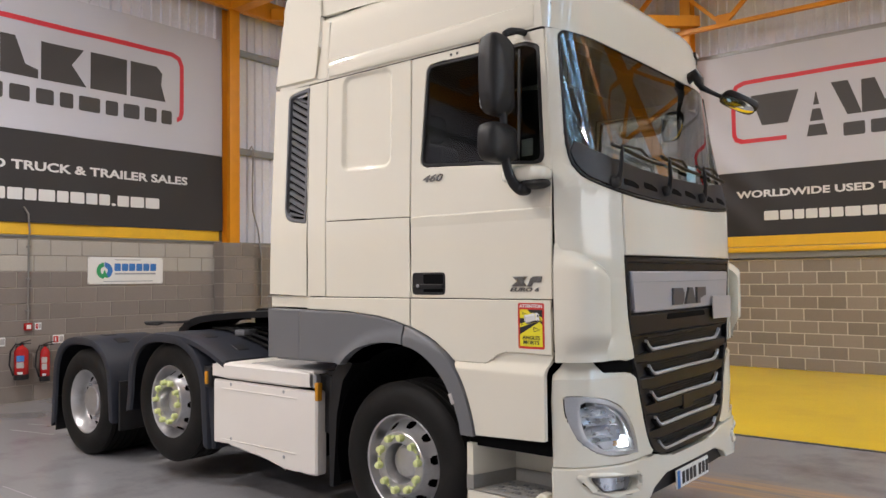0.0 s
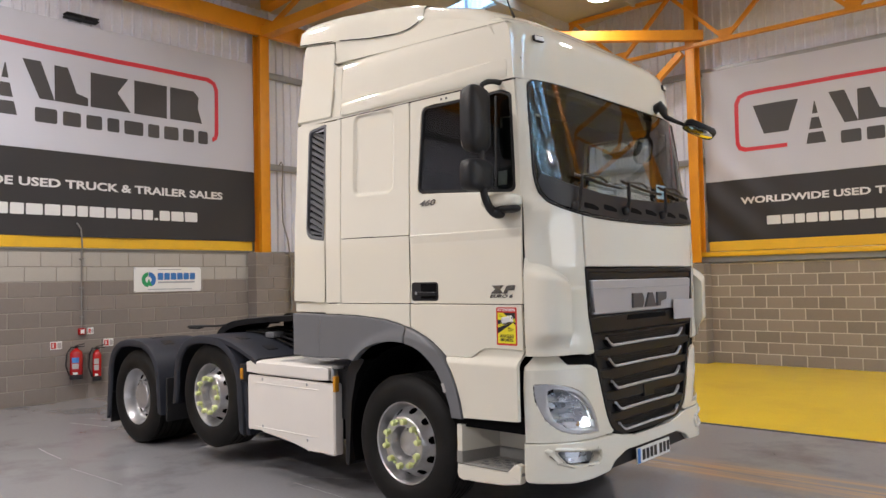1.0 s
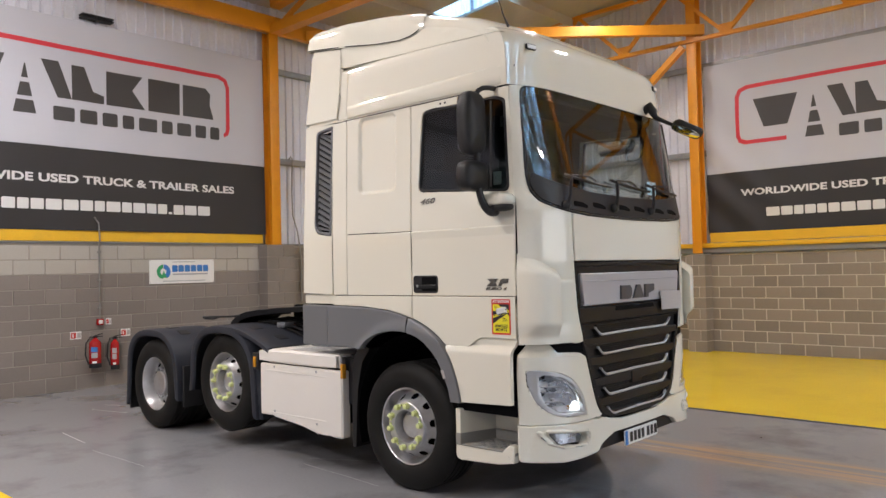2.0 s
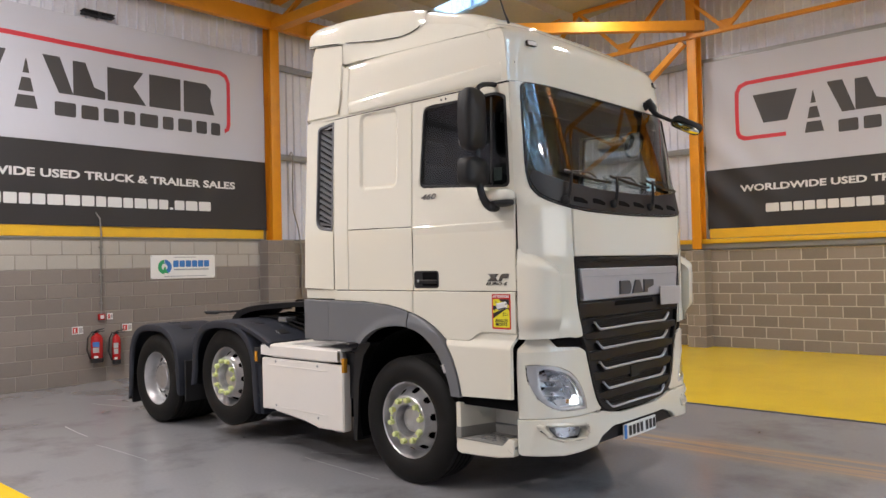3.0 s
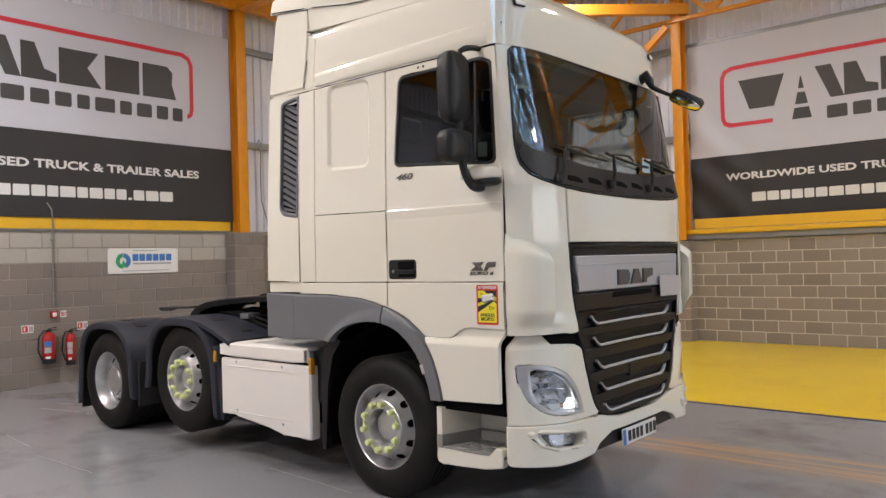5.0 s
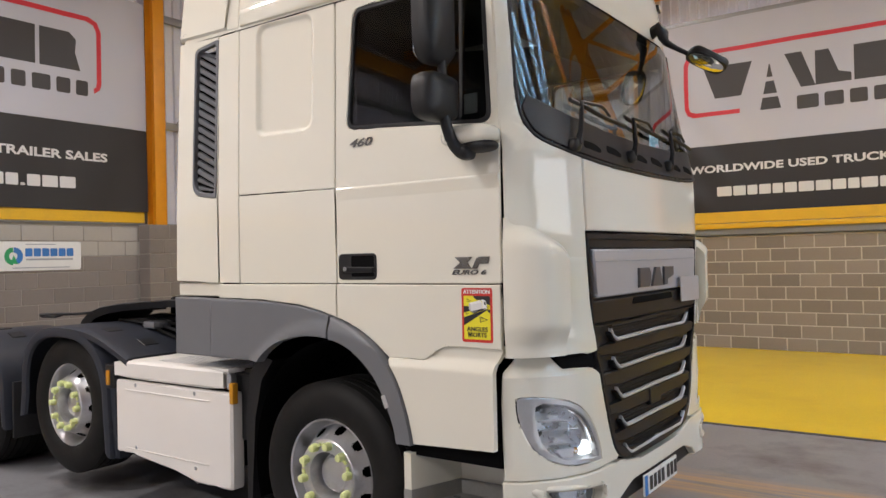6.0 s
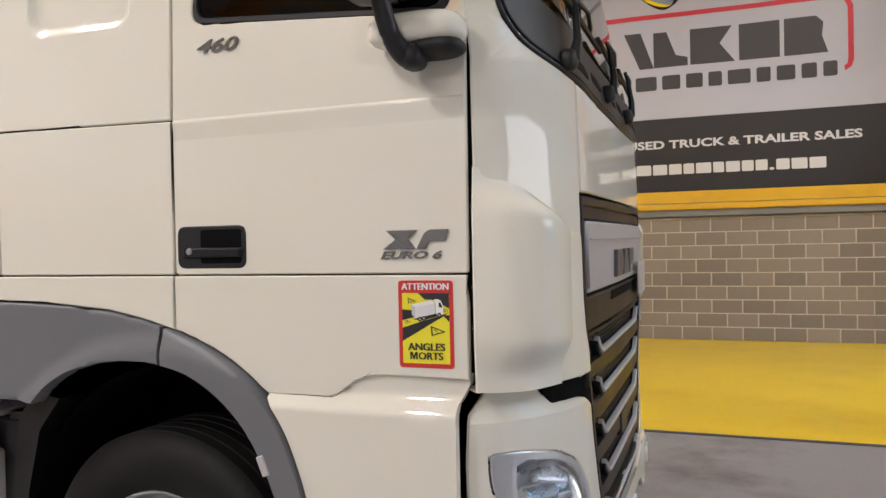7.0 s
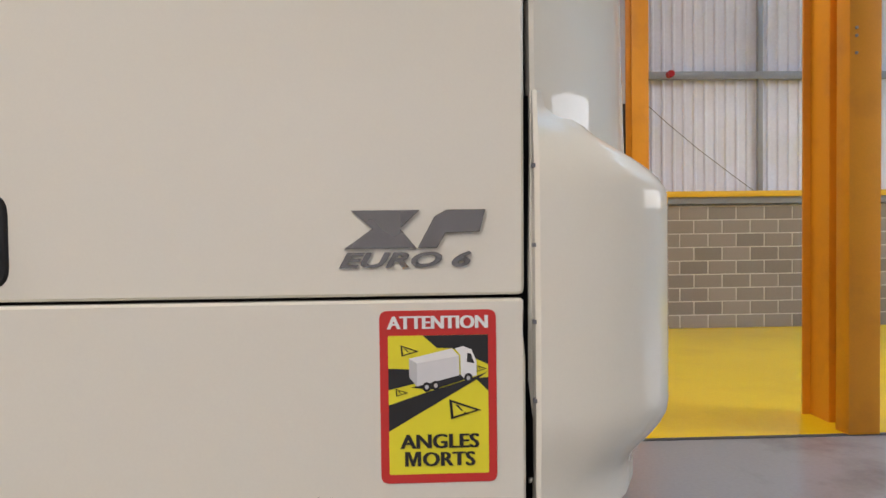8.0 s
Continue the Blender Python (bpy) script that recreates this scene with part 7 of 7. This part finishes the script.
def extinguisher(y, z0, z1, r, label):
    ob = thing("fire_extinguisher", (LEFT + 0.12, y, z0), label, "fire extinguisher", "fire extinguishers")
    x = LEFT + 0.02 + r
    h = z1 - z0
    part("cylinder", lathe(bmesh.new(), [(0.0, z0), (r * 0.9, z0), (r, z0 + 0.015), (r, z0 + h * 0.70), (r * 0.86, z0 + h * 0.78), (r * 0.45, z0 + h * 0.84), (r * 0.28, z0 + h * 0.86), (r * 0.28, z0 + h * 0.9), (0.0, z0 + h * 0.9)], 24, "Z", (x, y, 0)), EXT_RED, ob, "glossy red cylinder")
    part("foot_ring", lathe(bmesh.new(), [(r * 0.9, z0 - 0.002), (r * 1.03, z0), (r * 1.03, z0 + 0.07), (r * 0.9, z0 + 0.07)], 24, "Z", (x, y, 0)), BLACK, ob)
    head = bmesh.new()
    box(head, x - 0.025, y - 0.02, z0 + h * 0.88, x + 0.025, y + 0.03, z0 + h * 0.94, 0.005)
    beam(head, (x, y - 0.01, z0 + h * 0.95), (x + 0.03, y + 0.11, z1), 0.02, 0.012)
    beam(head, (x, y - 0.01, z0 + h * 0.92), (x + 0.03, y + 0.11, z0 + h * 0.92), 0.02, 0.012)
    part("valve", head, BLACK, ob, "black valve and lever")
    hose = [(x, y - 0.02, z0 + h * 0.9), (x + 0.02, y - 0.08, z0 + h * 0.92), (x + 0.03, y - r - 0.06, z0 + h * 0.75), (x + 0.02, y - r - 0.07, z0 + h * 0.4), (x + 0.02, y - r - 0.02, z0 + h * 0.12)]
    part("hose", tube(bmesh.new(), hose, 0.012, 8), BLACK, ob, "black rubber hose")
    wrap = lambda a, b, d: Vector((x + (r + 0.002 - d) * math.cos(a - 0.55), y + (r + 0.002 - d) * math.sin(a - 0.55), z0 + b * h))
    panel("label", rect(-0.55, 0.47, 0.55, 0.62, 0.0), wrap, BLUE if r > 0.08 else CARD, ob, "printed label", 0.001, 0.0003, 0.15)
    panel("label", rect(-0.5, 0.30, 0.5, 0.45, 0.0), wrap, CARD, ob, "", 0.001, 0.0003, 0.15)
    panel("label", rect(-0.35, 0.14, 0.35, 0.20, 0.0), wrap, STICKER_WHITE, ob, "", 0.001, 0.0003, 0.15)
    part("bracket", box(bmesh.new(), LEFT, y - 0.04, z0 + h * 0.86, x + 0.0, y + 0.04, z0 + h * 0.885), GALV, ob)
    return ob


extinguisher(0.95, 0.33, 0.86, 0.092, "large red fire extinguisher with a blue label on the wall")
extinguisher(1.275, 0.27, 0.82, 0.066, "slim red fire extinguisher on the wall")


def safety_sign(y0, z0, y1, z1, label):
    ob = tagged(panel("safety_sign", rect(y0, z0, y1, z1, 0.003), on_left, STICKER_WHITE, None, thick=0.004, bevel=0.001, res=0), label, "sign", "safety signs")
    panel("print_field", rect(y0 + 0.01, z0 + 0.015, y0 + (y1 - y0) * 0.5, z1 - 0.015, 0.0), lift(1), STICKER_RED, ob, thick=0.001, bevel=0.0002, res=0)
    panel("print_mark", rect(y0 + 0.03, z0 + 0.03, y0 + (y1 - y0) * 0.3, z1 - 0.03, 0.0), lift(2), STICKER_WHITE, ob, thick=0.001, bevel=0.0002, res=0)
    panel("print_field", rect(y0 + (y1 - y0) * 0.6, z0 + 0.02, y1 - 0.01, z1 - 0.02, 0.0), lift(1), CARD, ob, thick=0.001, bevel=0.0002, res=0)


safety_sign(0.61, 0.79, 0.78, 0.91, "small white and red extinguisher sign on the wall")
safety_sign(1.41, 0.78, 1.57, 0.90, "small white and red extinguisher sign on the wall")
safety_sign(1.165, 0.99, 1.255, 1.09, "small white and red call point sign on the wall")
cp = thing("fire_call_point", (LEFT, 1.07, 1.05), "red fire alarm call point under a grey conduit", "call point")
boxed("call_point_body", LEFT, 1.015, 0.99, LEFT + 0.06, 1.115, 1.09, EXT_RED, cp, bevel=0.008)
boxed("call_point_face", LEFT + 0.06, 1.035, 1.01, LEFT + 0.064, 1.095, 1.07, STICKER_WHITE, cp, bevel=0.001)
run = thing("cable_conduit", (LEFT, 1.07, 1.1), "grey steel cable conduit clipped to the block wall", "conduit")
part("conduit_tube", tube(bmesh.new(), [(LEFT + 0.03, 1.065, 1.09), (LEFT + 0.03, 1.065, 2.28), (LEFT + 0.07, 1.06, 2.36), (LEFT + 0.075, 1.04, 2.62), (LEFT + 0.06, 0.98, 2.72)], 0.013, 8), CONDUIT, run)
for z in (1.25, 1.7, 2.15):
    boxed("conduit_clip", LEFT, 1.04, z, LEFT + 0.05, 1.09, z + 0.025, CONDUIT, run, bevel=0.004)
hose = thing("hanging_cable", (LEFT, 4.85, 4.0), "grey cable hanging from a hook beside the column", "cable")
part("cable", tube(bmesh.new(), [(LEFT + 0.03, 4.80, 3.98), (LEFT + 0.05, 4.84, 4.06), (LEFT + 0.05, 4.88, 4.0), (LEFT + 0.03, 4.87, 3.4), (LEFT + 0.03, 4.88, 2.9), (LEFT + 0.05, 4.98, 2.55), (LEFT + 0.05, 5.05, 2.1), (LEFT + 0.05, 5.05, 1.2)], 0.014, 8), CONDUIT, hose)
fix = thing("wall_bracket", (LEFT, 1.08, 5.95), "dark steel bracket strip above the banner", "bracket")
for z in (5.93, 5.975):
    boxed("bracket_bar", LEFT - 0.11, 0.84, z, LEFT + 0.05, 1.34, z + 0.02, BLACK, fix)
boxed("bracket_block", LEFT - 0.11, 1.06, 5.92, LEFT + 0.06, 1.12, 5.99, BLACK, fix)
cam_box = thing("alarm_sounder", (5.03, RIGHT + 0.11, 3.99), "small red alarm sounder on the sheeting rail", "alarm")
part("sounder_body", lathe(bmesh.new(), [(0.0, 10.60), (0.05, 10.60), (0.06, 10.63), (0.06, 10.715)], 16, "Y", (5.03, 0, 3.99)), EXT_RED, cam_box)

wire = thing("slack_wire", (4.6, RIGHT + 0.1, 3.5), "thin brown wire slung across the cladding", "wire")
part("wire", tube(bmesh.new(), [(4.53, RIGHT + 0.05, 3.62), (5.0, RIGHT + 0.10, 3.22), (5.5, RIGHT + 0.13, 2.82), (6.0, RIGHT + 0.15, 2.45), (6.4, RIGHT + 0.16, 2.16)], 0.007, 6), CONDUIT, wire)

# thin pale scratches on the floor paint
random.seed(9)
scratch = bmesh.new()
for k in range(18):
    x, y = random.uniform(-6.5, 4.5), random.uniform(-2.2, 3.8)
    way, span, w = random.uniform(-0.15, 0.45), random.uniform(0.3, 1.2), random.uniform(0.002, 0.005)
    c, s = math.cos(way), math.sin(way)
    pts = [(x + c * span * q, y + s * span * q + 0.006 * math.sin(3 * q + k)) for q in np.linspace(0, 1, 6)]
    lo = [scratch.verts.new((px + s * w, py - c * w, 0.0025)) for px, py in pts]
    hi = [scratch.verts.new((px - s * w, py + c * w, 0.0025)) for px, py in pts]
    for i in range(5):
        scratch.faces.new((lo[i], lo[i + 1], hi[i + 1], hi[i]))
tagged(part("floor_scratches", scratch, SCRATCH), "thin pale scratches in the grey floor paint", "floor marks", kind="stuff")

# blocks of the walls, one by one --------------------------------------------------------
PITCH = 0.45


def block_mesh(w, h, mat):
    return mesh_of("block", box(bmesh.new(), -w / 2, -0.03, 0.0, w / 2, 0.0, h, 0.004, 1), mat, 40)


GREY_BLOCK = block_mesh(0.437, 0.214, BLOCK)
PALE_BLOCK = block_mesh(0.437, 0.214, BLOCK_LIGHT)
BROWN_BLOCK = block_mesh(0.431, 0.196, BLOCK_BROWN)
random.seed(11)


def lay(wall, a0, a1, rows, course, mesh, pose_at, pale_rows=()):
    for r in range(rows):
        a = a0 + (PITCH / 2 if r % 2 else 0.0)
        while a < a1:
            ob = new("block", PALE_BLOCK if r in pale_rows else mesh)
            ob.parent = wall
            ob.matrix_basis = pose_at(a + PITCH / 2, 0.006 + course * r, random.uniform(-0.002, 0.002))
            a += PITCH


# block piers under the corner columns
def pier(name, x0, y0, x1, y1, courses, course, mat, mortar):
    ob = slab(name, x0 + 0.008, y0 + 0.008, 0, x1 - 0.008, y1 - 0.008, courses * course, mortar, "concrete block pier under an orange steel column", "pier")
    for r in range(courses):
        half = (y0 + y1) / 2 if x1 - x0 < y1 - y0 else None
        cut = half + (0.06 if r % 2 else -0.06) if half else (x0 + x1) / 2 + (0.06 if r % 2 else -0.06)
        for k in (0, 1):
            if half:
                a = (x0, y0 if k == 0 else cut + 0.006, x1, cut - 0.006 if k == 0 else y1)
            else:
                a = (x0 if k == 0 else cut + 0.006, y0, cut - 0.006 if k == 0 else x1, y1)
            part("block", box(bmesh.new(), a[0], a[1], 0.006 + course * r, a[2], a[3], course * (r + 1) - 0.007, 0.004, 1), mat, ob)


pier("wall_pier_left", LEFT - 0.02, 4.10, LEFT + 0.27, 4.72, 10, 0.2298, BLOCK, MORTAR_GREY)
pier("wall_pier_right", -2.34, RIGHT - 0.33, -1.96, RIGHT + 0.02, 9, 0.2145, BLOCK_BROWN, MORTAR)

# left wall: courses set from the floor up, the two top ones pale
lay(wall_left, -3.8, 4.0, 10, 0.2265, GREY_BLOCK, lambda a, z, d: pose(LEFT - 0.03 + d, a, z, 0, 0, 90), (8, 9))
lay(wall_left, 4.55, 7.0, 10, 0.2265, GREY_BLOCK, lambda a, z, d: pose(LEFT - 0.03 + d, a, z, 0, 0, 90))
lay(wall_right, -4.75, 9.2, 9, 0.213, BROWN_BLOCK, lambda a, z, d: pose(a, RIGHT + 0.03 + d, z, 0, 0, 0))
